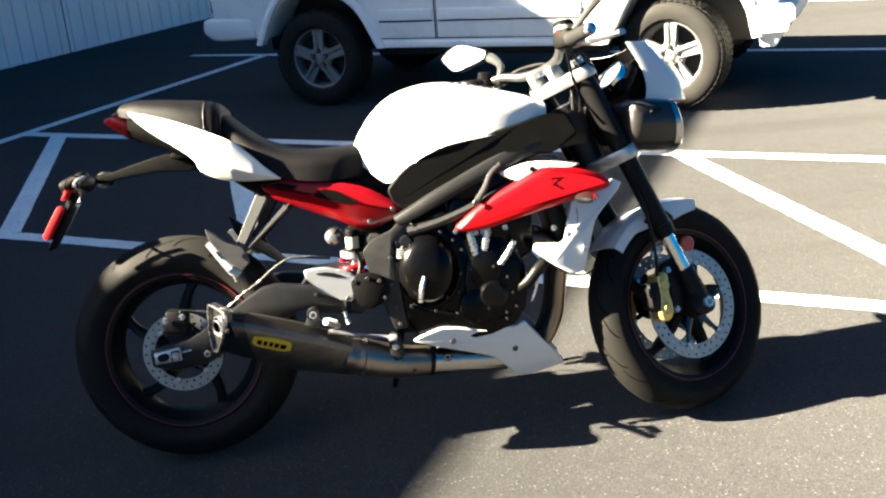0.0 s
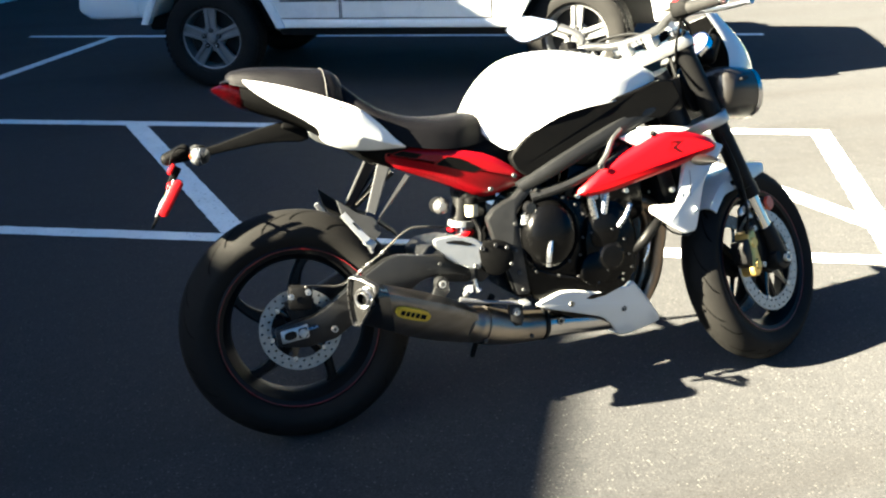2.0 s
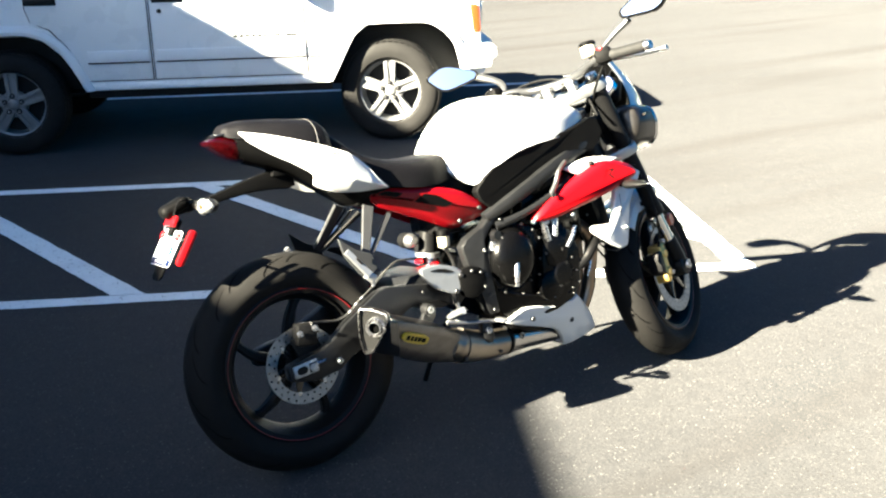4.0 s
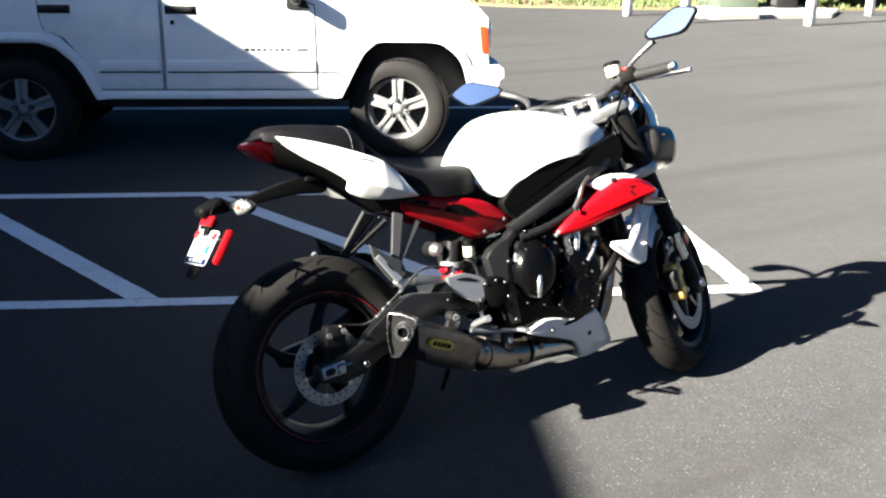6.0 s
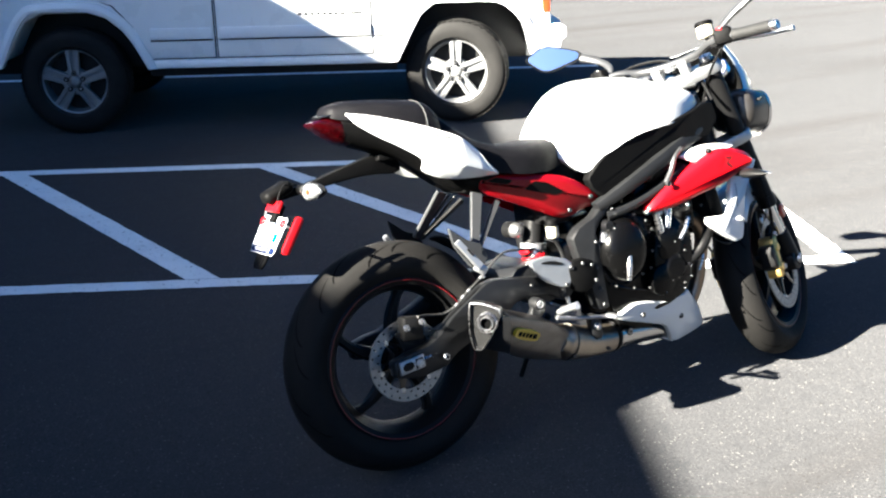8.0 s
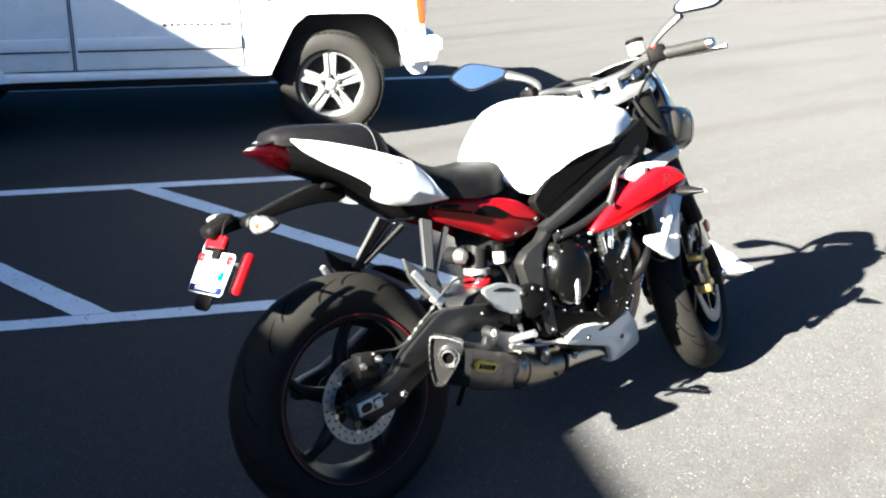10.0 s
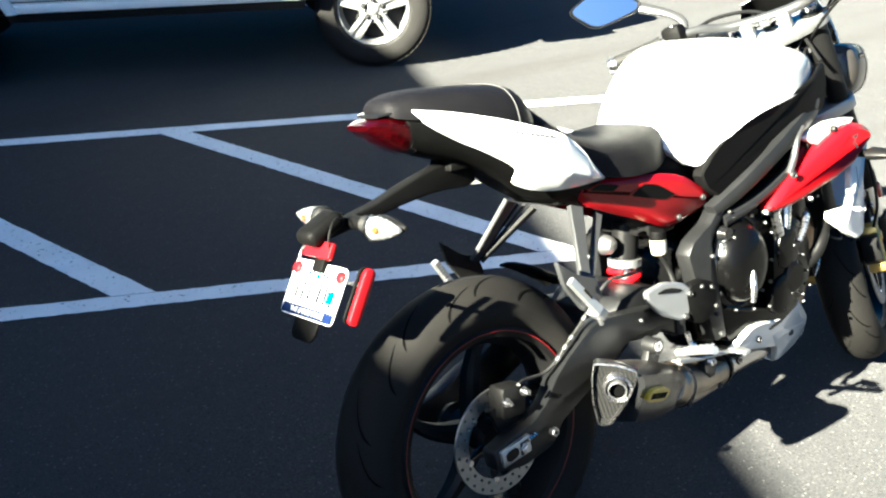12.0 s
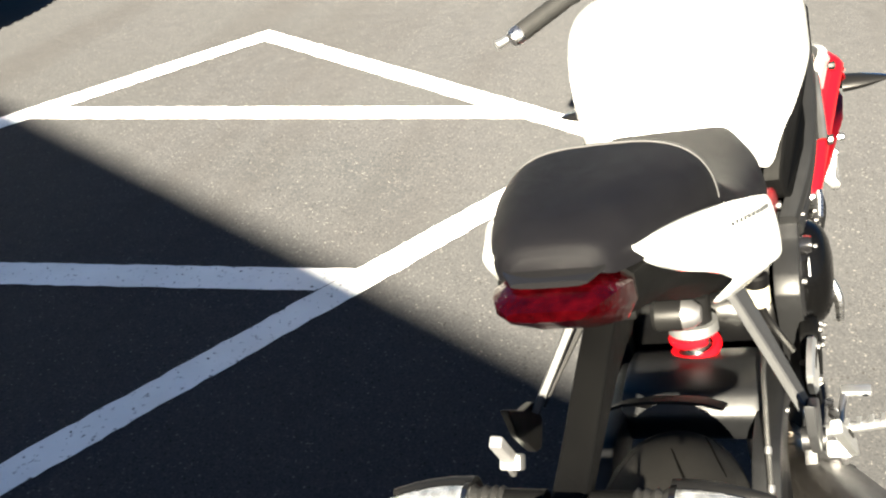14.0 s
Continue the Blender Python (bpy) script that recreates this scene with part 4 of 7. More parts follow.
for s in (-1, 1):
    bm = pillow([tuple(p) for p in chaikin(SUB, 1)], 0.108, 0.012, [(0.006, 0.006), (0.012, 0.005)], s)
    shear(bm, lambda x, y, z: (x, y - s * (-0.13 * (x - 0.42) + 0.28 * (0.74 - z)), z))
    sub = part("rear_subframe", bm, RED_DARK, bike, "glossy dark red rear subframe side")
    for rec in ([(0.400, 0.714), (0.432, 0.733), (0.470, 0.723), (0.525, 0.690), (0.500, 0.684), (0.450, 0.698)], [(0.285, 0.752), (0.348, 0.735), (0.365, 0.745), (0.312, 0.760)]):
        for name, grow, lift, mat_, label in (("subframe_lip", 1.14, 0.1320, RED_DARK, "raised red edge of a recess"), ("subframe_recess", 1.0, 0.1332, BLACK_PLASTIC, "dark angular recess")):
            cx, cz = sum(q[0] for q in rec) / len(rec), sum(q[1] for q in rec) / len(rec)
            bm = slab([(cx + (x - cx) * grow, cz + (z - cz) * grow) for x, z in chaikin(rec, 1, 0.1)], s * 0.12, s * lift, 0)
            shear(bm, lambda x, y, z: (x, y - s * (-0.13 * (x - 0.42) + 0.28 * (0.74 - z)), z))
            part(name, bm, mat_, sub, label)
    for p in ((0.612, 0.663), (0.548, 0.632)):
        part("subframe_bolt", bolt((p[0], s * (0.131 + 0.13 * (p[0] - 0.42) - 0.28 * (0.74 - p[1])), p[1]), 0.007, 0.004, s), BOLT, sub)

# ---- passenger foot-peg hangers
def blade(a, b, wide_a, wide_b, thick):
    """A flat bar from a to b, its width along the bike."""
    a, b = Vector(a), Vector(b)
    d = (b - a).normalized()
    across = Vector((1, 0, 0)) - d * d.x
    across.normalize()
    out = d.cross(across).normalized()
    return loft([[p + across * w * q + out * thick * r for q, r in ((-0.5, -0.35), (-0.42, -0.5), (0.42, -0.5), (0.5, -0.35), (0.5, 0.35), (0.42, 0.5), (-0.42, 0.5), (-0.5, 0.35))] for p, w in ((a, wide_a), (b, wide_b))])


for s in (-1, 1):
    h = part("peg_hanger", blade((0.262, s * 0.098, 0.722), (0.198, s * 0.170, 0.594), 0.034, 0.024, 0.012), HANGER_GREY, bike, "flat grey passenger foot-peg hanger", 20)
    part("hanger_brace", blade((0.325, s * 0.096, 0.690), (0.214, s * 0.168, 0.590), 0.016, 0.013, 0.012), HANGER_GREY if s < 0 else BLACK_SATIN, h, "", 20)
    if s > 0:
        for dx in (0.018, 0.034):
            part("hanger_rod", tube([(0.262 + 1.2 * dx, 0.099, 0.716 - dx * 0.4), (0.200 + 0.4 * dx, 0.168, 0.592)], 0.0035, 8, smooth=False), BLACK_SATIN, h)
    part("peg_bracket", slab([tuple(p) for p in chaikin([(0.117, 0.658), (0.128, 0.650), (0.168, 0.618), (0.212, 0.600), (0.226, 0.560), (0.196, 0.532), (0.172, 0.545), (0.130, 0.605)], 1, 0.1)], s * 0.174, s * 0.186, 0.003), HANGER_GREY if s < 0 else BLACK_SATIN, h, "dark triangular heel plate", 20)
    if s < 0:
        peg = part("passenger_peg", blade((0.126, -0.206, 0.622), (0.180, -0.220, 0.548), 0.016, 0.020, 0.012), ALLOY, h, "folded silver passenger foot-peg", 20)
        part("peg_slot", blade((0.148, -0.2185, 0.600), (0.162, -0.222, 0.580), 0.005, 0.005, 0.002), BLACK_SATIN, peg, "", 20)
    else:
        peg = part("passenger_peg", blade((0.112, 0.200, 0.612), (0.150, 0.204, 0.552), 0.010, 0.013, 0.012), ALLOY, h, "folded silver ribbed passenger foot-peg", 20)
        for k in range(9):
            part("peg_rib", blade((0.113 + 0.0040 * k, 0.2002 + 0.0004 * k, 0.610 - 0.0063 * k), (0.1146 + 0.0040 * k, 0.2004 + 0.0004 * k, 0.6075 - 0.0063 * k), 0.016, 0.016, 0.017), BRUSHED, peg, "", 20)
    kx = 0.0 if s < 0 else -0.030
    part("peg_block", turn(box((0, 0, 0), (0.028, 0.030, 0.022), 0.004), Matrix.Translation((0.188 + kx, s * 0.205, 0.540)) @ Matrix.Rotation(radians(38), 4, "Y")), ALLOY, peg)
    part("peg_pin", tube([(0.186 + kx, s * 0.210, 0.530), (0.192 + kx, s * 0.210, 0.516)], 0.005, 8, smooth=False), BRUSHED, peg)

# ---- rear shock and reservoirs
coil = []
for i in range(121):
    a = 2 * math.pi * 2.6 * i / 120
    t = i / 120
    c = Vector((0.488 - 0.012 * (1 - t), 0.0, 0.455 + 0.066 * t))
    coil.append(c + Vector((0.033 * math.cos(a), 0.033 * math.sin(a), 0)))
shock = part("rear_shock", tube([(0.478, 0, 0.38), (0.51, 0, 0.63)], 0.021, 14, smooth=False), STEEL, bike, "rear shock absorber with red coil spring")
part("coil_spring", tube(coil, 0.0072, 8, smooth=False), RED, shock, "bright red coil spring")
part("dust_cover", tube([(0.480, 0, 0.39), (0.487, 0, 0.450)], 0.036, 18, smooth=False), BLACK_PLASTIC, shock)
part("spring_collar", tube([(0.488, 0, 0.524), (0.490, 0, 0.540)], 0.038, 20, smooth=False), ALLOY, shock)
part("shock_reservoir", lathe([(0.0, -0.026), (0.012, -0.024), (0.020, -0.014), (0.023, 0.0), (0.022, 0.012), (0.0, 0.02)], 20, (0.435, 0.0, 0.586)), BRUSHED, shock, "silver shock reservoir")
part("reservoir_cap", lathe([(0.0235, 0.002), (0.0245, 0.006), (0.0245, 0.040), (0.020, 0.046), (0.0, 0.046)], 20, (0.435, 0.0, 0.586)), BLACK_SATIN, shock, "black reservoir body")
part("upper_shock_body", tube([(0.490, 0, 0.540), (0.505, 0, 0.62)], 0.030, 16, smooth=False), BLACK_SATIN, shock)
cup = part("brake_fluid_cup", lathe([(0.0, 0.0), (0.016, 0.0), (0.018, 0.004), (0.018, 0.032), (0.0, 0.032)], 18, (0.494, -0.100, 0.562), axis="z"), CREAM, bike, "cream rear brake fluid cup with black cap")
part("cup_lid", lathe([(0.0, 0.052), (0.015, 0.052), (0.018, 0.048), (0.0185, 0.033), (0.0, 0.033)], 18, (0.494, -0.100, 0.562), axis="z"), BLACK_PLASTIC, cup)
part("cup_pipe", tube([(0.494, -0.100, 0.563), (0.51, -0.11, 0.52), (0.50, -0.14, 0.47)], 0.006, 8), BLACK_SATIN, cup)
part("shock_mount", box((0.53, 0, 0.63), (0.09, 0.17, 0.07), 0.01), BLACK_SATIN, shock)
part("airbox", box((0.60, 0, 0.70), (0.24, 0.20, 0.14), 0.03), BLACK_PLASTIC, bike, "black airbox under the tank")
part("battery_box", box((0.36, 0, 0.742), (0.24, 0.15, 0.04), 0.015), BLACK_PLASTIC, bike)

# ---- rider foot-rest, heel guard, brake pedal
guard = part("heel_guard", pillow([tuple(p) for p in chaikin([(0.362, 0.524), (0.42, 0.528), (0.480, 0.510), (0.508, 0.486), (0.498, 0.466), (0.484, 0.428), (0.462, 0.430), (0.405, 0.458), (0.365, 0.500)], 1, 0.15)], 0.164, 0.008, [(0.004, 0.003)], -1), ALLOY, bike, "silver alloy heel guard")
part("guard_slot", slab([tuple(p) for p in chaikin([(0.385, 0.512), (0.43, 0.515), (0.475, 0.497), (0.46, 0.494), (0.425, 0.503)], 1)], -0.1755, -0.1765, 0), BLACK_SATIN, guard)
for p in ((0.494, 0.482), (0.474, 0.437)):
    part("guard_bolt", bolt((p[0], -0.176, p[1]), 0.007, 0.004), BOLT, guard)
rest = part("footrest_bracket", slab([tuple(p) for p in chaikin([(0.48, 0.50), (0.56, 0.50), (0.585, 0.46), (0.575, 0.42), (0.53, 0.40), (0.49, 0.42)], 1)], -0.178, -0.15, 0.006), BLACK_PLASTIC, bike, "black rider footrest bracket")
for p in ((0.562, 0.478), (0.572, 0.432), (0.53, 0.488)):
    part("bracket_bolt", bolt((p[0], -0.179, p[1]), 0.0055, 0.004), BOLT, rest)
part("rider_peg", tube([(0.438, -0.176, 0.366), (0.434, -0.20, 0.374), (0.426, -0.25, 0.389), (0.419, -0.292, 0.402)], [0.009, 0.008, 0.0075, 0.0085], 8, smooth=False), ALLOY, rest, "knurled silver rider foot-peg")
part("brake_pedal", tube([(0.415, -0.195, 0.358), (0.482, -0.198, 0.343), (0.54, -0.20, 0.334), (0.583, -0.205, 0.328)], [0.007, 0.005, 0.005, 0.006], 8), BRUSHED, rest, "silver rear brake pedal")
for k in range(5):
    part("peg_tread", blade((0.4335 - 0.0026 * k, -0.205 - 0.017 * k, 0.385 + 0.0054 * k), (0.4325 - 0.0026 * k, -0.211 - 0.017 * k, 0.387 + 0.0054 * k), 0.019, 0.019, 0.004), ALLOY, rest, "", 20)
part("pedal_toe", box((0.585, -0.222, 0.331), (0.022, 0.046, 0.010), 0.003), ALLOY, rest, "silver brake pedal toe piece")
part("peg_joint", tube([(0.462, -0.186, 0.405), (0.466, -0.188, 0.385), (0.472, -0.19, 0.372)], [0.006, 0.005, 0.009], 8), STEEL, rest)
part("master_cylinder", tube([(0.47, -0.16, 0.47), (0.465, -0.165, 0.40)], 0.012, 10, smooth=False), BLACK_SATIN, rest)
part("stand_leg", tube([(0.60, 0.13, 0.28), (0.58, 0.22, 0.16), (0.56, 0.262, 0.068)], [0.011, 0.009, 0.009], 10), BLACK_SATIN, bike, "black side stand")

# ---- engine
def oval_up(bm):
    """Stretches a round cover upwards about its middle."""
    return shear(bm, lambda x, y, z: (x, y, 0.495 + (z - 0.492) * 1.2))


crank = part("engine", slab([tuple(p) for p in chaikin([(0.60, 0.40), (0.62, 0.57), (0.70, 0.61), (0.80, 0.58), (0.93, 0.56), (0.965, 0.45), (0.945, 0.33), (0.82, 0.285), (0.66, 0.29)], 1)], -0.15, 0.15, 0.012), ENGINE_BLACK, bike, "black three-cylinder engine with silver bolts")
part("cylinder_block", slab([(0.74, 0.56), (0.78, 0.73), (0.98, 0.70), (0.985, 0.52), (0.93, 0.48)], -0.145, 0.145, 0.012), ENGINE_BLACK, crank)
part("cylinder_head", slab([(0.76, 0.68), (0.80, 0.79), (0.97, 0.775), (1.0, 0.65), (0.95, 0.63)], -0.16, 0.16, 0.015), ENGINE_BLACK, crank)
part("clutch_cover", oval_up(lathe([(0.0, -0.050), (0.025, -0.0495), (0.045, -0.046), (0.060, -0.039), (0.070, -0.029), (0.077, -0.014), (0.080, -0.004), (0.092, -0.002), (0.095, 0.004), (0.095, 0.02)], 40, (0.692, -0.152, 0.492))), ENGINE_BLACK, crank, "round black clutch cover")
part("clutch_ring", oval_up(lathe([(0.080, -0.004), (0.083, -0.0065), (0.086, -0.003)], 40, (0.692, -0.152, 0.492))), BLACK_GLOSS, crank)
part("water_pump_cover", lathe([(0.0, -0.032), (0.030, -0.031), (0.040, -0.024), (0.044, -0.01), (0.05, -0.006), (0.052, 0.01)], 32, (0.862, -0.155, 0.415)), ENGINE_BLACK, crank)
part("sprag_cover", slab([tuple(p) for p in chaikin([(0.79, 0.50), (0.84, 0.56), (0.91, 0.545), (0.945, 0.46), (0.92, 0.37), (0.85, 0.335), (0.79, 0.37)], 1)], -0.176, -0.148, 0.006, 2), ENGINE_BLACK, crank)
part("sump", slab([tuple(p) for p in chaikin([(0.68, 0.30), (0.93, 0.33), (0.91, 0.235), (0.72, 0.225)], 1)], -0.10, 0.10, 0.015), ENGINE_BLACK, crank)
part("gearbox", slab([tuple(p) for p in chaikin([(0.56, 0.40), (0.58, 0.52), (0.66, 0.54), (0.68, 0.32), (0.60, 0.31)], 1)], -0.12, 0.12, 0.015), ENGINE_BLACK, crank)
for p in ((0.786, 0.542), (0.806, 0.488), (0.780, 0.478), (0.867, 0.490), (0.870, 0.442), (0.869, 0.428), (0.914, 0.415), (0.770, 0.430), (0.738, 0.418), (0.704, 0.383), (0.761, 0.372),
          (0.841, 0.396), (0.847, 0.378), (0.818, 0.347), (0.894, 0.362), (0.921, 0.377), (0.902, 0.458), (0.893, 0.345), (0.640, 0.40), (0.652, 0.565), (0.765, 0.57)):
    part("cover_bolt", bolt((p[0], -0.1795, p[1]), 0.0036, 0.003), BOLT, crank)
for p in ((0.671, 0.603), (0.735, 0.593), (0.66, 0.620), (0.912, 0.589), (0.99, 0.578)):
    part("case_bolt", bolt((p[0], -0.166, p[1]), 0.0042, 0.003), BOLT, crank)
part("oil_filler", lathe([(0.0, -0.02), (0.014, -0.02), (0.016, -0.004), (0.018, 0.0)], 14, (0.64, -0.155, 0.575)), BLACK_GLOSS, crank)
part("warning_label", slab([(0.612, 0.533), (0.615, 0.558), (0.634, 0.555), (0.631, 0.530)], -0.168, -0.170, 0), PLATE_WHITE, crank, "small white label with dark bars")
for k in range(3):
    part("label_bar", slab([(0.619, 0.539 + 0.007 * k), (0.619, 0.542 + 0.007 * k), (0.634, 0.541 + 0.007 * k), (0.634, 0.538 + 0.007 * k)], -0.1702, -0.1706, 0), INK, crank)
part("coolant_pipe", tube([(0.928, -0.175, 0.553), (0.91, -0.182, 0.525), (0.887, -0.18, 0.495)], 0.0075, 8), STEEL, crank)
part("level_stick", tube([(0.682, -0.198, 0.482), (0.672, -0.206, 0.452), (0.666, -0.206, 0.415)], [0.006, 0.008, 0.006], 8), STEEL, crank)
part("gear_cover", slab([tuple(p) for p in chaikin([(0.765, 0.365), (0.78, 0.425), (0.83, 0.435), (0.865, 0.40), (0.85, 0.345), (0.80, 0.335)], 1)], -0.182, -0.16, 0.004, 2), ENGINE_BLACK, crank)
part("chain_cover", slab([tuple(p) for p in chaikin([(0.80, 0.455), (0.815, 0.535), (0.865, 0.545), (0.895, 0.50), (0.88, 0.45), (0.84, 0.44)], 1)], -0.181, -0.16, 0.004, 2), ENGINE_BLACK, crank)
part("cover_rib", tube([(0.635, -0.152, 0.405), (0.70, -0.154, 0.378), (0.77, -0.155, 0.360), (0.82, -0.155, 0.345), (0.90, -0.153, 0.345)], 0.006, 8), ENGINE_BLACK, crank)
for a, b, r in (((0.812, -0.172, 0.585), (0.825, -0.172, 0.525), 0.011), ((0.858, -0.172, 0.588), (0.848, -0.172, 0.535), 0.011), ((0.838, -0.168, 0.59), (0.836, -0.168, 0.53), 0.008)):
    part("injector_rail", tube([a, b], r, 10, smooth=False), STEEL if r > 0.01 else BLACK_SATIN, crank)
part("rail_plate", slab([(0.805, 0.575), (0.87, 0.578), (0.866, 0.598), (0.81, 0.596)], -0.175, -0.16, 0.003), ALLOY, crank)

# ---- belly pan
PAN = [(0.632, 0.305), (0.66, 0.316), (0.714, 0.333), (0.76, 0.329), (0.829, 0.313), (0.885, 0.318), (0.917, 0.314), (0.942, 0.326), (0.953, 0.316), (0.994, 0.264), (1.062, 0.182), (1.01, 0.166), (0.942, 0.153), (0.910, 0.163), (0.893, 0.188), (0.85, 0.232), (0.749, 0.266), (0.68, 0.286)]


def pan_y(x, z):
    """How far out the belly pan's side stands."""
    return 0.170 - 0.10 * (x - 0.63) - 0.04 * (0.332 - z) - 0.55 * max(0.0, 0.265 - z) - 0.08 * max(0.0, x - 0.85)


for s in (-1, 1):
    bm = pillow([tuple(p) for p in chaikin(PAN, 1, 0.16)], 0.0, 0.012, [(0.002, 0.003), (0.002, 0.001)], s)
    shear(bm, lambda x, y, z: (x, y + s * (pan_y(x, z) - 0.014), z))
    pan = part("belly_pan", bm, WHITE, bike, "white belly pan under the engine")
    for p in ((0.744, 0.291), (0.914, 0.248)):
        part("pan_bolt", bolt((p[0], s * (pan_y(*p) - 0.002), p[1]), 0.0085, 0.006, s), BOLT, pan)
part("pan_floor", loft([[Vector((x, s * y, z - 0.012 * (1 - (y / 0.125) ** 2))) for s, y in ((-1, 0.055), (-1, 0.04), (-1, 0.02), (1, 0.02), (1, 0.04), (1, 0.055))] +
                        [Vector((x, s * y, z + 0.004 - 0.012 * (1 - (y / 0.125) ** 2))) for s, y in ((1, 0.055), (1, 0.04), (1, 0.02), (-1, 0.02), (-1, 0.04), (-1, 0.055))] for x, z in ((1.045, 0.186), (0.98, 0.172), (0.93, 0.162), (0.89, 0.184))]), WHITE, pan)


# ---- tank
def tank_section(x, top, bottom, half, shoulder, n=22):
    pts = []
    for i in range(n + 1):
        a = math.pi * i / n
        c, s = math.cos(a), math.sin(a)
        y = half * math.copysign(abs(c) ** 0.62, c)
        z = bottom + (top - bottom) * abs(s) ** shoulder
        pts.append(Vector((x, y, z)))
    return pts


TANK = [(0.520, 0.842, 0.805, 0.070, 0.6), (0.540, 0.880, 0.785, 0.096, 0.62), (0.572, 0.922, 0.752, 0.113, 0.62), (0.605, 0.950, 0.728, 0.128, 0.62), (0.63, 0.966, 0.742, 0.140, 0.6), (0.66, 0.978, 0.768, 0.154, 0.6),
        (0.71, 0.989, 0.800, 0.174, 0.55), (0.76, 0.991, 0.820, 0.187, 0.52), (0.82, 0.984, 0.830, 0.194, 0.5), (0.89, 0.967, 0.836, 0.192, 0.5), (0.955, 0.949, 0.848, 0.180, 0.5), (1.01, 0.932, 0.862, 0.160, 0.5), (1.045, 0.915, 0.875, 0.125, 0.55)]
fine = []
arr = np.array(TANK)
tt = np.linspace(0, len(TANK) - 1, 45)
for q in tt:
    fine.append([float(np.interp(q, range(len(TANK)), arr[:, k])) for k in range(5)])
sm = np.array(fine)
for _ in range(3):
    sm[1:-1] = 0.25 * sm[:-2] + 0.5 * sm[1:-1] + 0.25 * sm[2:]
tank = part("fuel_tank", loft([tank_section(*r) for r in sm]), WHITE, bike, "gloss white fuel tank", 40)
for s in (-1, 1):
    # black infill below the tank
    inf = [(0.602, 0.715), (0.64, 0.758), (0.70, 0.802), (0.765, 0.832), (0.87, 0.842), (0.95, 0.86), (1.04, 0.882), (1.10, 0.880), (1.13, 0.82), (1.05, 0.775), (0.94, 0.79), (0.86, 0.755), (0.75, 0.705), (0.65, 0.655), (0.615, 0.68)]
    bm = pillow([tuple(p) for p in chaikin(inf, 1, 0.14)], 0.135, 0.022, [(0.004, 0.003)], s)
    shear(bm, lambda x, y, z: (x, y + s * (-0.018 + 0.05 * min(1, max(0, (x - 0.6) / 0.2)) - 0.5 * max(0, x - 0.98)), z))
    part("tank_infill", bm, BLACK_PLASTIC, bike, "textured black infill panel below the tank")
    # maker's lettering on the tank, as small grey bars
    for k in range(7):
        x = 0.80 + 0.021 * k
        row = [float(np.interp(x, sm[:, 0], sm[:, q])) for q in range(5)]
        a = math.acos((0.105 / row[3]) ** (1 / 0.62))
        z = row[2] + (row[1] - row[2]) * math.sin(a) ** row[4]
        part("tank_letter_bar", box((x, s * 0.105, z - 0.0005), (0.010, 0.012, 0.0036), 0, Matrix.Rotation(radians(s * -28), 4, "X") @ Matrix.Rotation(radians(13), 4, "Y")), GREY_INK, tank)
part("filler_cap", lathe([(0.0, 0.012), (0.03, 0.012), (0.036, 0.008), (0.037, 0.0), (0.04, -0.004)], 28, (0.86, 0, 0.976), axis="z"), BLACK_SATIN, tank, "black fuel filler cap")

# ---- seat
def seat_section(x, top, bottom, half, crown=0.55, n=16, side=0.45):
    pts = []
    for i in range(n + 1):
        a = math.pi * i / n
        c, s = math.cos(a), math.sin(a)
        pts.append(Vector((x, half * math.copysign(abs(c) ** side, c), bottom + (top - bottom) * abs(s) ** crown)))
    return pts


def smooth_rows(rows, count, passes=2):
    a = np.array(rows, float)
    q = np.linspace(0, len(rows) - 1, count)
    r = np.stack([np.interp(q, range(len(rows)), a[:, k]) for k in range(a.shape[1])], 1)
    for _ in range(passes):
        r[1:-1] = 0.25 * r[:-2] + 0.5 * r[1:-1] + 0.25 * r[2:]
    return r


pill = smooth_rows([(-0.112, 0.992, 0.978, 0.036), (-0.102, 1.003, 0.968, 0.052), (-0.06, 1.010, 0.958, 0.072), (0.0, 1.007, 0.944, 0.090), (0.06, 1.001, 0.928, 0.106), (0.12, 0.994, 0.908, 0.115), (0.155, 0.986, 0.896, 0.113), (0.174, 0.966, 0.888, 0.105)], 30, 1)
seat = part("seat", loft([seat_section(*r, 0.72, 20, 0.62) for r in pill]), VINYL, bike, "black grained vinyl stepped seat", 50)
rider = smooth_rows([(0.150, 0.965, 0.875, 0.080), (0.185, 0.945, 0.862, 0.100), (0.225, 0.906, 0.838, 0.115), (0.27, 0.874, 0.800, 0.128), (0.33, 0.850, 0.768, 0.137), (0.41, 0.838, 0.755, 0.140), (0.48, 0.838, 0.752, 0.128), (0.535, 0.842, 0.758, 0.100), (0.575, 0.845, 0.768, 0.078)], 34, 1)
part("rider_seat", loft([seat_section(*r, 0.5) for r in rider]), VINYL, seat, "", 50)
at = 0.132
row = [float(np.interp(at, pill[:, 0], pill[:, k])) for k in (1, 2, 3)]
hoop = seat_section(at, *row, 0.72, 40, 0.62)
part("seat_seam", tube([p + Vector((0, 0, 0.0006)) for p in hoop[1:-1]], 0.0011, 5, 2), THREAD, seat, "pale grey seat seam")

# ---- tail: black undertray, white side panels, red lamp
tray = smooth_rows([(-0.082, 0.968, 0.906, 0.063), (-0.03, 0.962, 0.884, 0.074), (0.03, 0.94, 0.862, 0.085), (0.09, 0.91, 0.832, 0.098), (0.16, 0.88, 0.785, 0.118), (0.24, 0.84, 0.728, 0.125), (0.34, 0.78, 0.700, 0.115)], 24, 1)


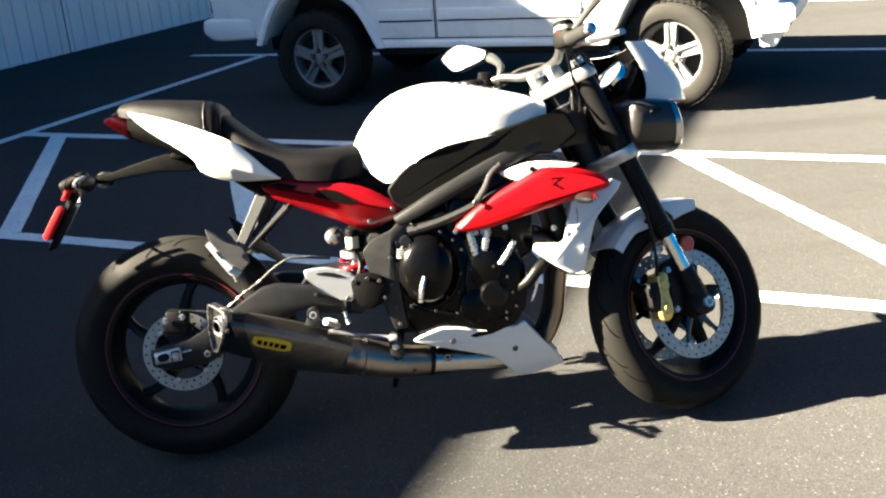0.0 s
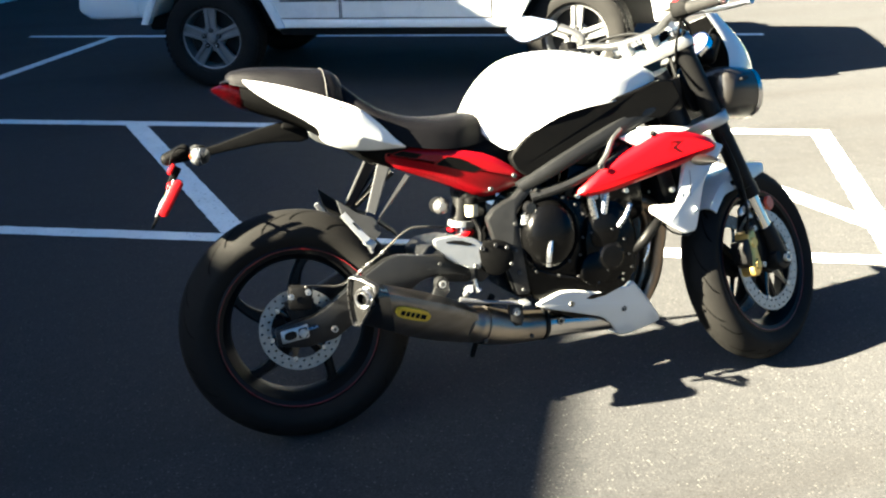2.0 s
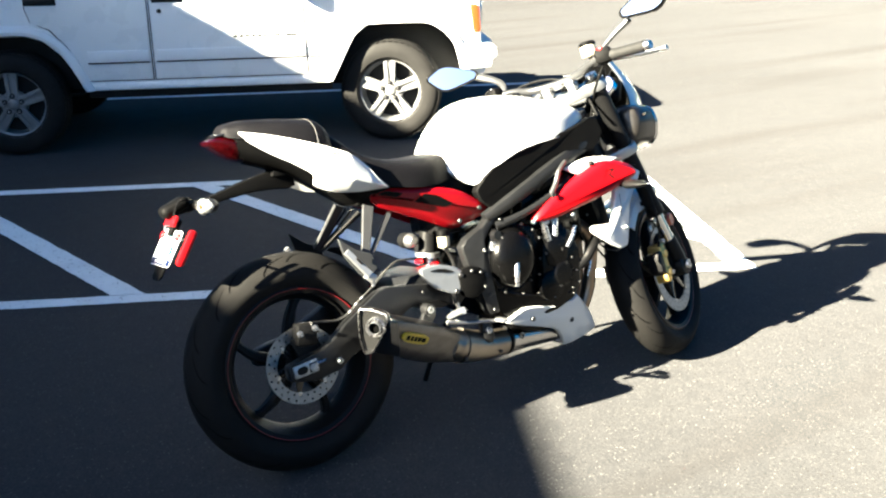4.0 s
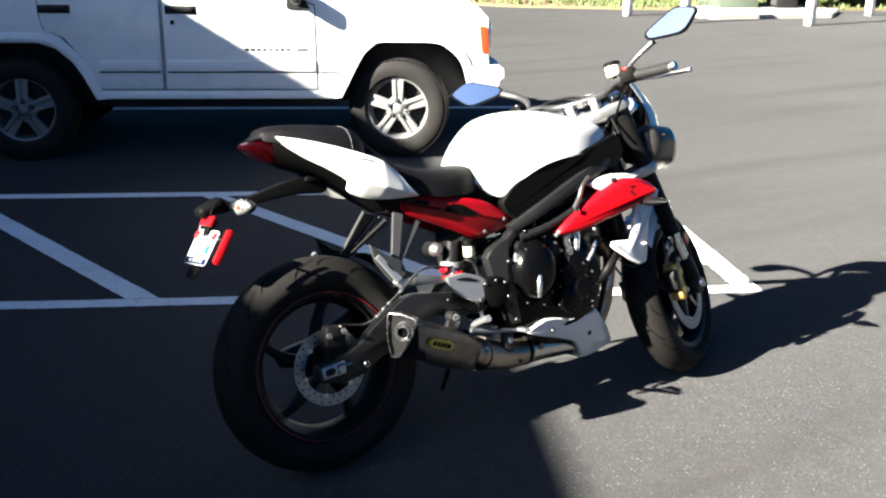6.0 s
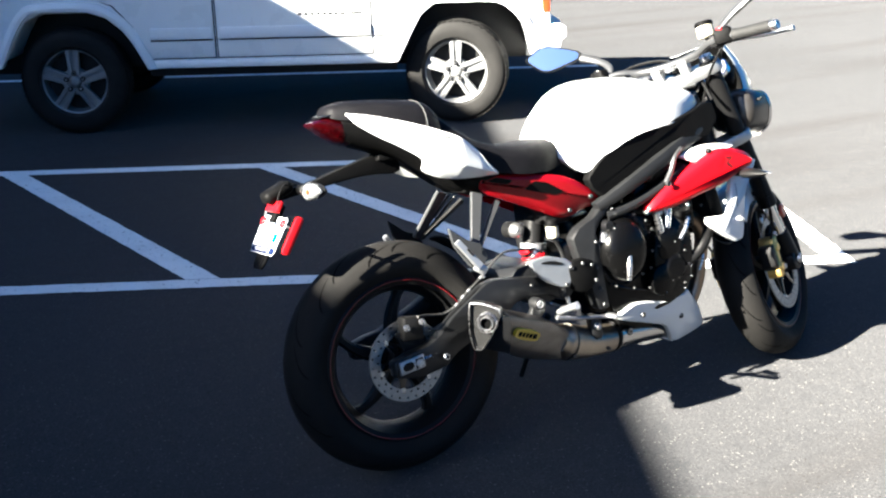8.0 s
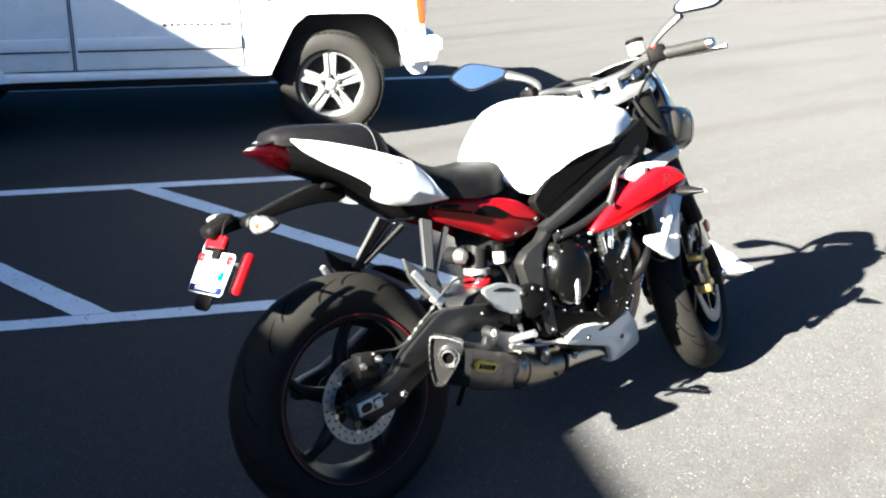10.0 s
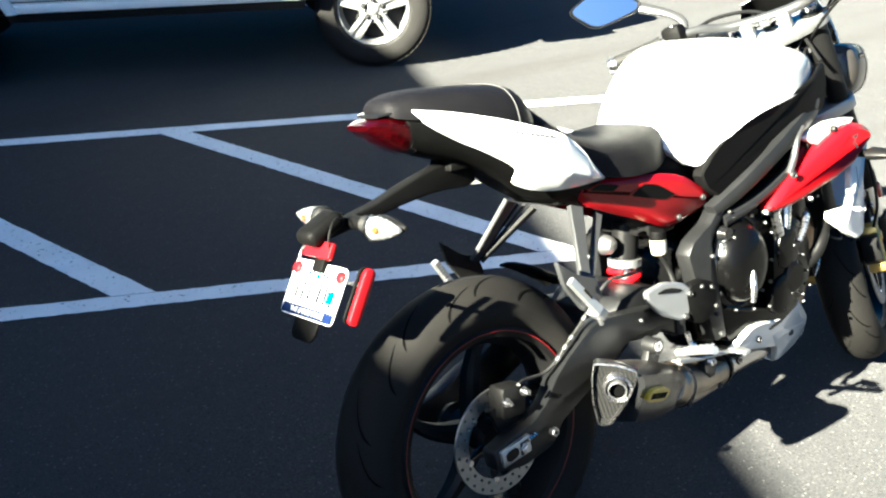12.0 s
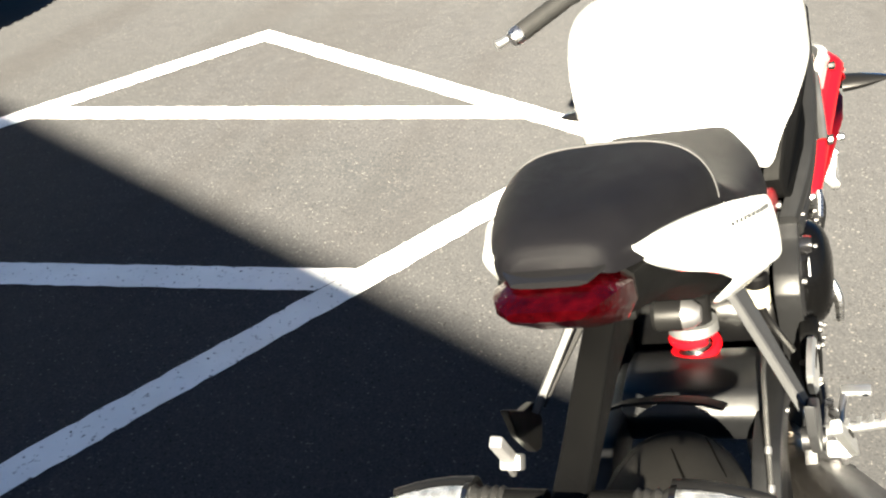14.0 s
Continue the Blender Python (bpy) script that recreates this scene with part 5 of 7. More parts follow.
def tray_section(x, top, bottom, half):
    return [Vector((x, y * half, bottom + (top - bottom) * z)) for y, z in ((-0.75, 1), (-1, 0.8), (-1, 0.45), (-0.8, 0.12), (-0.4, 0), (0.4, 0), (0.8, 0.12), (1, 0.45), (1, 0.8), (0.75, 1))]


tail = part("undertray", loft([tray_section(*r) for r in tray]), BLACK_PLASTIC, bike, "black plastic undertray below the seat", 50)


def ribbon(upper, lower, y_of, bulge, s, thick=0.006, along=40, across=12, ease=0.5):
    """A swelling panel between two edge curves in (x, z), with its rim turned inwards."""
    def even(pts):
        c = spline([(x, 0, z) for x, z in pts], 8)
        d = np.cumsum([0] + [(q - p).length for p, q in zip(c, c[1:])])
        return [(float(np.interp(t, d / d[-1], [p.x for p in c])), float(np.interp(t, d / d[-1], [p.z for p in c]))) for t in np.linspace(0, 1, along)]
    u, l = even(upper), even(lower)
    bm = bmesh.new()
    outer, inner = [], []
    for i in range(along):
        ends = min(1.0, min(i, along - 1 - i) / 4.0)
        ro, ri = [], []
        for j in range(across + 1):
            t = j / across
            x, z = u[i][0] + (l[i][0] - u[i][0]) * t, u[i][1] + (l[i][1] - u[i][1]) * t
            y = y_of(x, z)
            ro.append(bm.verts.new((x, s * (y + bulge * math.sin(math.pi * t) ** ease * ends), z)))
            ri.append(bm.verts.new((x, s * (y - thick), z)))
        outer.append(ro)
        inner.append(ri)
    for i in range(along - 1):
        for j in range(across):
            bm.faces.new((outer[i][j], outer[i][j + 1], outer[i + 1][j + 1], outer[i + 1][j]))
            bm.faces.new((inner[i][j], inner[i + 1][j], inner[i + 1][j + 1], inner[i][j + 1]))
        for j in (0, across):
            bm.faces.new((outer[i][j], outer[i + 1][j], inner[i + 1][j], inner[i][j]))
    for i in (0, along - 1):
        for j in range(across):
            bm.faces.new((outer[i][j], outer[i][j + 1], inner[i][j + 1], inner[i][j]))
    return bm


UP = [(-0.074, 0.979), (-0.02, 0.967), (0.06, 0.942), (0.14, 0.911), (0.205, 0.880), (0.25, 0.842), (0.29, 0.800), (0.322, 0.773)]
LOW = [(-0.074, 0.974), (-0.048, 0.945), (0.0, 0.908), (0.05, 0.876), (0.098, 0.838), (0.108, 0.806), (0.16, 0.780), (0.23, 0.770), (0.322, 0.768)]


def crease(x):
    """Height of the fold along the tail panel; below it the panel tucks in."""
    return float(np.interp(x, (0.0, 0.10, 0.14, 0.32), (0.88, 0.838, 0.826, 0.771)))


def tail_y(x, z):
    return float(np.interp(x, (-0.08, 0.0, 0.08, 0.15, 0.2, 0.26, 0.33), (0.066, 0.094, 0.122, 0.146, 0.156, 0.150, 0.128))) - 1.0 * max(0.0, crease(x) - z)


for s in (-1, 1):
    panel = part("tail_panel", ribbon(UP, LOW, tail_y, 0.009, s, 0.006, 60, 20, 0.6), WHITE, bike, "white pointed tail side panel", 26)
    for k in range(10):
        x = 0.082 + 0.0095 * k
        y = tail_y(x, 0.9) + 0.0075
        part("name_bar", turn(box((0, 0, 0), (0.0065, 0.0012, 0.0045), 0), Matrix.Translation((x, s * y, 0.909 - 0.30 * (x - 0.09))) @ Matrix.Rotation(radians(17), 4, "Y") @ Matrix.Rotation(radians(s * 21), 4, "Z")), GREY_INK, panel)
lamp_rows = smooth_rows([(-0.152, 0.964, 0.954, 0.035), (-0.138, 0.969, 0.943, 0.048), (-0.12, 0.971, 0.928, 0.056), (-0.098, 0.968, 0.912, 0.061), (-0.080, 0.963, 0.902, 0.063), (-0.064, 0.952, 0.894, 0.056)], 16, 1)
tl = part("tail_light", loft([tray_section(*r) for r in lamp_rows]), LENS_RED, bike, "dark red faceted tail light", 40)
part("lamp_brow", loft([tray_section(*r) for r in [(-0.128, 0.979, 0.973, 0.034), (-0.112, 0.982, 0.973, 0.044), (-0.07, 0.982, 0.972, 0.058)]]), BLACK_GLOSS, tl)
for k in range(5):
    part("lamp_diode", lathe([(0.0, -0.002), (0.004, -0.001), (0.005, 0.002)], 10, (-0.147 + 0.004 * abs(k - 2), -0.036 + 0.018 * k, 0.957), axis="x"), REFLECT_RED, tl)

# ---- plate bracket, signals, plate
BR = [(0.05, 0.868), (0.084, 0.838), (0.087, 0.802), (-0.008, 0.812), (-0.10, 0.804), (-0.225, 0.786), (-0.268, 0.780), (-0.292, 0.786), (-0.294, 0.800), (-0.265, 0.808), (-0.18, 0.812), (-0.06, 0.846)]
bracket = part("plate_bracket", slab([tuple(p) for p in chaikin(BR, 1)], -0.016, 0.016, 0.007, 3), BLACK_PLASTIC, bike, "black plastic number plate bracket")
part("bracket_gusset", slab([(0.015, 0.845), (0.07, 0.842), (0.055, 0.868), (0.02, 0.865)], -0.034, 0.034, 0.004), BLACK_PLASTIC, bracket)
part("plate_lamp", turn(box((0, 0, 0), (0.082, 0.060, 0.034), 0.016, None, None, 4), Matrix.Translation((-0.262, 0, 0.803)) @ Matrix.Rotation(radians(-22), 4, "Y")), BLACK_PLASTIC, bracket, "black plate lamp hood")
part("lamp_wire", tube([(-0.225, -0.03, 0.815), (-0.258, -0.045, 0.82), (-0.278, -0.05, 0.79), (-0.275, -0.048, 0.765)], 0.002, 6), BLACK_SATIN, bracket)
for s in (-1, 1):
    stem = part("rear_signal", tube([(-0.205, s * 0.02, 0.802), (-0.205, s * 0.062, 0.802)], 0.013, 14, smooth=False), BLACK_PLASTIC, bike, "clear-lensed rear turn signal on a black rubber stem")
    part("signal_boot", lathe([(0.013, -0.016), (0.016, -0.013), (0.013, -0.010), (0.016, -0.006), (0.013, -0.002), (0.016, 0.003), (0.013, 0.008), (0.017, 0.014)] if s > 0 else [(0.013, 0.016), (0.016, 0.013), (0.013, 0.010), (0.016, 0.006), (0.013, 0.002), (0.016, -0.003), (0.013, -0.008), (0.017, -0.014)], 16, (-0.205, s * 0.073, 0.802)), RUBBER_SOFT, stem)

    def sig(t, k, dx, s=s):
        """A tapering rounded section along the signal."""
        y = s * (0.088 + 0.082 * t)
        w = (1 - t ** 2.0) * 0.78 + 0.18
        return [Vector((-0.205 + dx + 0.020 * w * k * math.cos(a), y, 0.798 + 0.004 * t + 0.024 * w * k * math.sin(a))) for a in (2 * math.pi * q / 16 for q in range(16))]

    stops = (0.0, 0.12, 0.3, 0.5, 0.7, 0.87, 1.0)
    part("signal_shell", loft([sig(t, 0.92, 0.010) for t in stops]), BLACK_SATIN, stem)
    part("signal_mirror", loft([sig(t, 0.97, -0.004) for t in stops]), LENS_SILVER, stem)
    part("signal_bulb", turn(lathe([(0.0, 0.010), (0.005, 0.007), (0.0070, 0.0), (0.005, -0.007), (0.0, -0.010)], 12), Matrix.Translation((-0.2225, s * 0.120, 0.801))), AMBER, stem, "amber bulb")
    part("signal_base", loft([sig(t, 1.06, -0.003) for t in (0.0, 0.06)]), BLACK_SATIN, stem)
    part("signal_lens", loft([sig(t, 1.04, -0.006) for t in stops]), CLEAR, stem, "clear faceted lens")
PLATE_M = Matrix.Translation((-0.302, -0.012, 0.700)) @ Matrix.Rotation(radians(33), 4, "Y") @ Matrix.Rotation(radians(90), 4, "Z")
# in plate coordinates: x to the bike's left, y forwards, z up


def plate_part(name, bm, mat, parent, label=""):
    return part(name, turn(bm, PLATE_M.copy()), mat, parent, label)


def rounded(w, h, r, cx=0.0, cz=0.0, n=5):
    out = []
    for qx, qz, a0 in ((1, 1, 0), (-1, 1, 90), (-1, -1, 180), (1, -1, 270)):
        for i in range(n + 1):
            a = radians(a0 + 90 * i / n)
            out.append((cx + qx * (w / 2 - r) + r * math.cos(a), cz + qz * (h / 2 - r) + r * math.sin(a)))
    return out


holder = plate_part("plate_holder", slab(rounded(0.08, 0.135, 0.02, 0, -0.022), -0.010, -0.004, 0.002), BLACK_PLASTIC, bike, "black flap behind the plate")
numplate = plate_part("number_plate", slab(rounded(0.178, 0.102, 0.012), 0.0, 0.0015, 0), PLATE_WHITE, bike, "white motorcycle number plate with blue band")
plate_part("plate_band", slab(rounded(0.172, 0.018, 0.006, 0, -0.040), 0.0016, 0.0019, 0), PLATE_BLUE, numplate)
plate_part("plate_crest", slab([(-0.006, 0.022), (0.006, 0.022), (0.003, 0.036), (0.0, 0.042), (-0.003, 0.036)], 0.0016, 0.0019, 0), STICKER, numplate)
for k in range(8):
    if abs(k - 3.5) > 0.9:
        plate_part("state_bar", box((-0.042 + 0.012 * k, 0.0018, 0.030), (0.008, 0.0006, 0.008), 0), PLATE_BLUE, numplate)
for k in range(6):
    plate_part("number_bar", box((-0.062 + 0.021 * k + (0.012 if k > 2 else 0), 0.0018, -0.003), (0.0075, 0.0006, 0.036), 0), PLATE_GREY, numplate)
stick = plate_part("plate_sticker", slab(rounded(0.022, 0.022, 0.002, -0.058, -0.005), 0.0021, 0.0024, 0), STICKER, numplate, "teal year sticker")


def lettering(text, size, m, mat, parent, name):
    cu = bpy.data.curves.new(name, "FONT")
    cu.body, cu.size, cu.align_x, cu.align_y, cu.extrude = text, size, "CENTER", "CENTER", 0.0002
    tmp = bpy.data.objects.new(name, cu)
    scene.collection.objects.link(tmp)
    me = bpy.data.meshes.new_from_object(tmp.evaluated_get(bpy.context.evaluated_depsgraph_get()))
    bpy.data.objects.remove(tmp)
    bpy.data.curves.remove(cu)
    me.transform(m)
    me.materials.clear()
    me.materials.append(mat)
    ob = new(name, me)
    ob.parent = parent
    return ob


# text lies in xy, facing +z; the plate's outer face looks along +y of plate coordinates
FACE = PLATE_M @ Matrix(((-1, 0, 0, 0), (0, 0, 1, 0), (0, 1, 0, 0), (0, 0, 0, 1)))
lettering("THE EMPIRE STATE", 0.0135, FACE @ Matrix.Translation((0.0, -0.040, 0.0022)), PLATE_WHITE, numplate, "plate_motto")
lettering("13", 0.017, FACE @ Matrix.Translation((0.058, -0.005, 0.0027)), INK, stick, "sticker_year")
plate_part("sticker_edge", slab(rounded(0.020, 0.005, 0.001, -0.058, 0.0095), 0.0021, 0.0024, 0), YELLOW, stick)
for s in (-1, 1):
    scr = plate_part("plate_reflector", lathe([(0.0, 0.008), (0.008, 0.008), (0.011, 0.005), (0.0115, 0.0)], 18, (s * 0.073, 0.001, 0.034)), REFLECT_RED, numplate, "round red reflector screw")
bar_r = plate_part("rear_reflector", slab(rounded(0.088, 0.030, 0.003, 0, 0.072), 0.012, 0.022, 0.002), REFLECT_RED, bike, "wide red rear reflector")
plate_part("reflector_backing", slab(rounded(0.034, 0.05, 0.004, 0, 0.058), -0.006, 0.011, 0.002), BLACK_PLASTIC, bar_r)
plate_part("plate_hoop", tube([(0.076, 0.002, 0.036), (0.076, 0.006, 0.062), (0.066, 0.008, 0.076), (0.052, 0.008, 0.078)], 0.003, 8), STEEL, numplate)
side_ref = plate_part("side_reflector", turn(slab(rounded(0.022, 0.10, 0.010), -0.006, 0.006, 0.003), Matrix.Translation((-0.128, -0.012, 0.012)) @ Matrix.Rotation(radians(90), 4, "Z")), REFLECT_RED, bike, "upright red side reflector")
plate_part("reflector_backing", turn(slab(rounded(0.024, 0.102, 0.011), -0.012, -0.006, 0.002), Matrix.Translation((-0.122, -0.012, 0.012)) @ Matrix.Rotation(radians(90), 4, "Z")), BLACK_PLASTIC, side_ref)
plate_part("reflector_arm", tube([(-0.085, -0.006, 0.03), (-0.122, -0.008, 0.03)], 0.004, 8, smooth=False), STEEL, side_ref)

# ---- radiator and its shrouds
rad = part("radiator", turn(box((0, 0, 0), (0.05, 0.30, 0.26), 0.01), Matrix.Translation((1.055, 0, 0.60)) @ Matrix.Rotation(radians(-16), 4, "Y")), BLACK_SATIN, bike, "black radiator")
for k in range(10):
    part("radiator_fin", turn(box((0.026, 0, -0.11 + 0.0245 * k), (0.004, 0.28, 0.005), 0), Matrix.Translation((1.055, 0, 0.60)) @ Matrix.Rotation(radians(-16), 4, "Y")), BLACK_PLASTIC, rad)
part("radiator_hose", tube([(1.02, -0.16, 0.50), (0.985, -0.175, 0.47), (0.96, -0.17, 0.44), (0.93, -0.16, 0.42)], 0.016, 12), BLACK_SATIN, rad)
part("overflow_hose", tube([(1.035, -0.15, 0.48), (1.06, -0.16, 0.455), (1.11, -0.15, 0.44), (1.15, -0.12, 0.45)], 0.003, 6), BLACK_SATIN, rad)
part("radiator_wire", tube([(0.985, -0.165, 0.46), (0.978, -0.17, 0.42), (0.965, -0.165, 0.385)], 0.0035, 6), STEEL, rad)
SHR_RED = [(0.768, 0.598), (0.815, 0.640), (0.87, 0.676), (0.94, 0.712), (0.985, 0.735), (1.03, 0.745), (1.10, 0.735), (1.165, 0.715), (1.195, 0.693), (1.188, 0.676), (1.15, 0.668), (1.07, 0.650), (0.96, 0.623), (0.86, 0.594), (0.80, 0.588)]
SHR_LOW = [(1.085, 0.652), (1.15, 0.666), (1.19, 0.676), (1.200, 0.696), (1.228, 0.684), (1.215, 0.662), (1.165, 0.615), (1.145, 0.59), (1.130, 0.545), (1.105, 0.462), (1.07, 0.456), (1.03, 0.482), (0.975, 0.525), (0.978, 0.545), (1.055, 0.540), (1.068, 0.590)]
SHR_TOP = [(0.895, 0.738), (0.94, 0.752), (0.985, 0.762), (1.05, 0.757), (1.12, 0.745), (1.08, 0.735), (1.02, 0.743), (0.985, 0.733), (0.955, 0.708)]
for s in (-1, 1):
    def flare(x, base):
        """How far out the shroud stands: it widens to the radiator, then turns in to its tip."""
        return base + 0.21 * min(x - 0.80, 0.22) - 0.26 * max(0.0, x - 1.02)

    def out(x, y, z, s=s):
        return (x, y + s * flare(x, 0.165), z)

    bm = pillow([tuple(p) for p in chaikin(SHR_RED, 1, 0.2)], 0.0, 0.018, [(0.006, 0.008), (0.008, 0.004)], s)
    red = part("radiator_shroud", shear(bm, out), RED, bike, "bright red pointed radiator shroud")
    part("shroud_recess", shear(slab([(1.03, 0.718), (1.072, 0.716), (1.045, 0.700), (1.068, 0.684), (1.060, 0.681), (1.030, 0.699), (1.048, 0.711), (1.028, 0.712)], s * 0.0325, s * 0.0332, 0), out), RED_DARK, red, "dark red emblem line")
    bm = pillow([tuple(p) for p in chaikin(SHR_LOW, 1, 0.12)], 0.0, 0.014, [(0.002, 0.003), (0.002, 0.001)], s)
    low = part("shroud_lower", shear(bm, lambda x, y, z, s=s: (x, y + s * (flare(x, 0.155) + (0.14 * (0.66 - z) if z < 0.66 else 0.0) * min(1.0, max(0.0, (x - 1.02) * 8))), z)), WHITE, bike, "white lower radiator shroud")
    part("shroud_bolt", bolt((1.108, s * 0.212, 0.520), 0.008, 0.005, s), STEEL, low)
    # thin grey strip on the white panel stands in for a crease's shade
    part("crease_shade_line", shear(slab([(1.092, 0.56), (1.098, 0.60), (1.096, 0.63), (1.094, 0.63), (1.096, 0.60), (1.090, 0.56)], s * 0.022, s * 0.0228, 0), lambda x, y, z, s=s: (x, y + s * (flare(x, 0.155) + (0.14 * (0.66 - z) if z < 0.66 else 0.0) * min(1.0, max(0.0, (x - 1.02) * 8))), z)), GREY_INK, low)
    bm = pillow([tuple(p) for p in chaikin(SHR_TOP, 1, 0.15)], 0.0, 0.012, [(0.003, 0.003)], s)
    top_p = part("shroud_top", shear(bm, lambda x, y, z, s=s: (x, y + s * (flare(x, 0.163) - 0.004), z)), WHITE, bike, "white upper shroud strip")
    part("shroud_top_bolt", bolt((0.985, s * 0.222, 0.742), 0.008, 0.006, s), BLACK_SATIN, top_p)
    for p in ((0.905, 0.595), (0.775, 0.592), (1.03, 0.585)):
        part("shroud_screw", bolt((p[0], s * (0.18 + 0.21 * min(p[0] - 0.80, 0.22)), p[1]), 0.007, 0.006, s), STEEL, red)
    # front signals on the shroud tips
    fs = part("front_signal", tube([(1.115, s * 0.195, 0.658), (1.117, s * 0.235, 0.658)], 0.010, 12, smooth=False), BLACK_PLASTIC, bike, "black front turn signal with clear lens")

    def fsig(t, k, dx, s=s):
        y = s * (0.235 + 0.085 * t)
        w = (1 - t ** 1.8) * 0.92 + 0.06
        return [Vector((1.117 + dx + 0.030 * w * k * math.cos(a), y, 0.658 + 0.0155 * w * k * math.sin(a))) for a in (2 * math.pi * q / 16 for q in range(16))]

    part("signal_shell", loft([fsig(t, 1.0, 0.0) for t in (0.0, 0.15, 0.35, 0.55, 0.75, 0.9, 1.0)]), BLACK_SATIN, fs)
    part("signal_lens", loft([fsig(t, 0.82, 0.010) for t in (0.0, 0.15, 0.35, 0.55, 0.75, 0.9, 1.0)]), LAMP_SILVER, fs)


# ---- front end, built straight ahead and turned about the steering axis
fork = None
for s in (-1, 1):
    outer = front("fork_leg", tube([fork_at(0.985, s * 0.102), fork_at(0.508, s * 0.102)], 0.0275, 22, smooth=False), BLACK_SATIN, None, "black upside-down fork leg")
    front("fork_collar", tube([fork_at(0.532, s * 0.102), fork_at(0.500, s * 0.102)], 0.0295, 22, smooth=False), BLACK_SATIN, outer)
    front("stanchion", tube([fork_at(0.508, s * 0.102), fork_at(0.38, s * 0.102)], 0.0205, 20, smooth=False), CHROME, outer, "chromed fork stanchion")
    front("fork_foot", tube([fork_at(0.402, s * 0.102), fork_at(0.35, s * 0.102), fork_at(0.285, s * 0.099)], [0.026, 0.029, 0.031], 18, smooth=False), BLACK_SATIN, outer, "black fork foot")
    front("axle_clamp", slab([tuple(p) for p in chaikin([(1.365, 0.33), (1.44, 0.325), (1.445, 0.275), (1.395, 0.262), (1.36, 0.285)], 1)], s * 0.078, s * 0.125, 0.006), BLACK_SATIN, outer)
    front("axle_end", lathe([(0.0, s * 0.006), (0.008, s * 0.006), (0.009, s * 0.012), (0.015, s * 0.012), (0.017, 0.0)], 16, (1.41, s * 0.124, 0.30)), STEEL, outer)
    cap_ = front("fork_cap", tube([fork_at(0.985, s * 0.102), fork_at(1.0, s * 0.102)], 0.019, 16, smooth=False), STEEL, outer)
    calp = [(1.262, 0.388), (1.288, 0.402), (1.305, 0.392), (1.296, 0.345), (1.308, 0.30), (1.296, 0.266), (1.268, 0.262), (1.258, 0.285), (1.270, 0.33)]
    cal_f = front("front_caliper", slab([tuple(p) for p in chaikin(calp, 1)], s * 0.056, s * 0.108, 0.010, 3), GOLD, None, "gold four-piston brake caliper")
    front("caliper_bridge", slab([(1.235, 0.305), (1.232, 0.37), (1.266, 0.375), (1.272, 0.33), (1.262, 0.29)], s * 0.060, s * 0.106, 0.004), BLACK_SATIN, cal_f)
    for pz in (0.362, 0.298):
        front("piston_cap", lathe([(0.0, s * 0.006), (0.013, s * 0.006), (0.016, 0.0)], 18, (1.284, s * 0.107, pz)), GOLD, cal_f)
    front("caliper_mount", slab([tuple(p) for p in chaikin([(1.285, 0.415), (1.345, 0.44), (1.375, 0.40), (1.375, 0.31), (1.345, 0.285), (1.31, 0.30), (1.312, 0.36), (1.29, 0.385)], 1)], s * 0.076, s * 0.094, 0.004), BLACK_SATIN, cal_f, "black caliper mount")
    for p in ((1.305, 0.402), (1.318, 0.292)):
        front("caliper_bolt", bolt((p[0], s * 0.100, p[1]), 0.009, 0.010, s), STEEL, cal_f)
    front("hose_front", tube([(1.268, s * 0.10, 0.39), (1.255, s * 0.125, 0.46), (1.235, s * 0.13, 0.58), (1.21, s * 0.11, 0.70), (1.17, s * 0.09, 0.86)], 0.0042, 8), BLACK_SATIN, cal_f)
    front("abs_ring_plate", slab([tuple(p) for p in chaikin([(1.275, 0.44), (1.32, 0.455), (1.32, 0.475), (1.28, 0.47)], 1)], s * 0.075, s * 0.085, 0.002), STEEL, cal_f)
    refl = front("fork_reflector", lathe([(0.0, s * 0.008), (0.018, s * 0.008), (0.0215, s * 0.005), (0.022, 0.0), (0.0, 0.0)], 24, (1.372, s * 0.122, 0.468)), AMBER, None, "round amber fork reflector")
    front("reflector_stay", tube([(1.368, s * 0.118, 0.477), (1.340, s * 0.10, 0.485)], 0.006, 8, smooth=False), BLACK_SATIN, refl)
front("front_axle", tube([(1.41, -0.12, 0.30), (1.41, 0.12, 0.30)], 0.011, 14, smooth=False), STEEL, front_wheel)


def clamp(z, thick, mat, label):
    c = fork_at(z)
    m = Matrix.Translation(c) @ Matrix.Rotation(-RAKE, 4, "Y")
    shape = []
    for y, x in ((-0.138, -0.012), (-0.138, 0.022), (-0.105, 0.038), (-0.07, 0.025), (-0.03, -0.005), (0.03, -0.005), (0.07, 0.025), (0.105, 0.038), (0.138, 0.022), (0.138, -0.012), (0.10, -0.038), (0.05, -0.065), (0.0, -0.075), (-0.05, -0.065), (-0.10, -0.038)):
        shape.append((x, y))
    shape = [tuple(p) for p in chaikin(shape, 1)]
    bm = slab(shape, -thick / 2, thick / 2, 0.004)
    turn(bm, m @ Matrix.Rotation(radians(90), 4, "X"))
    return front("fork_clamp", bm, mat, None, label)


clamp(0.735, 0.035, ALLOY, "silver lower fork clamp")
yoke = clamp(0.962, 0.034, ALLOY, "silver upper fork clamp")
front("steering_stem_nut", tube([fork_at(0.985, 0, -0.045), fork_at(1.0, 0, -0.045)], 0.02, 6, smooth=False), STEEL, yoke)
front("ignition_lock", tube([fork_at(0.975, 0, 0.0), fork_at(0.995, 0, 0.0)], 0.017, 16, smooth=False), BLACK_SATIN, yoke)
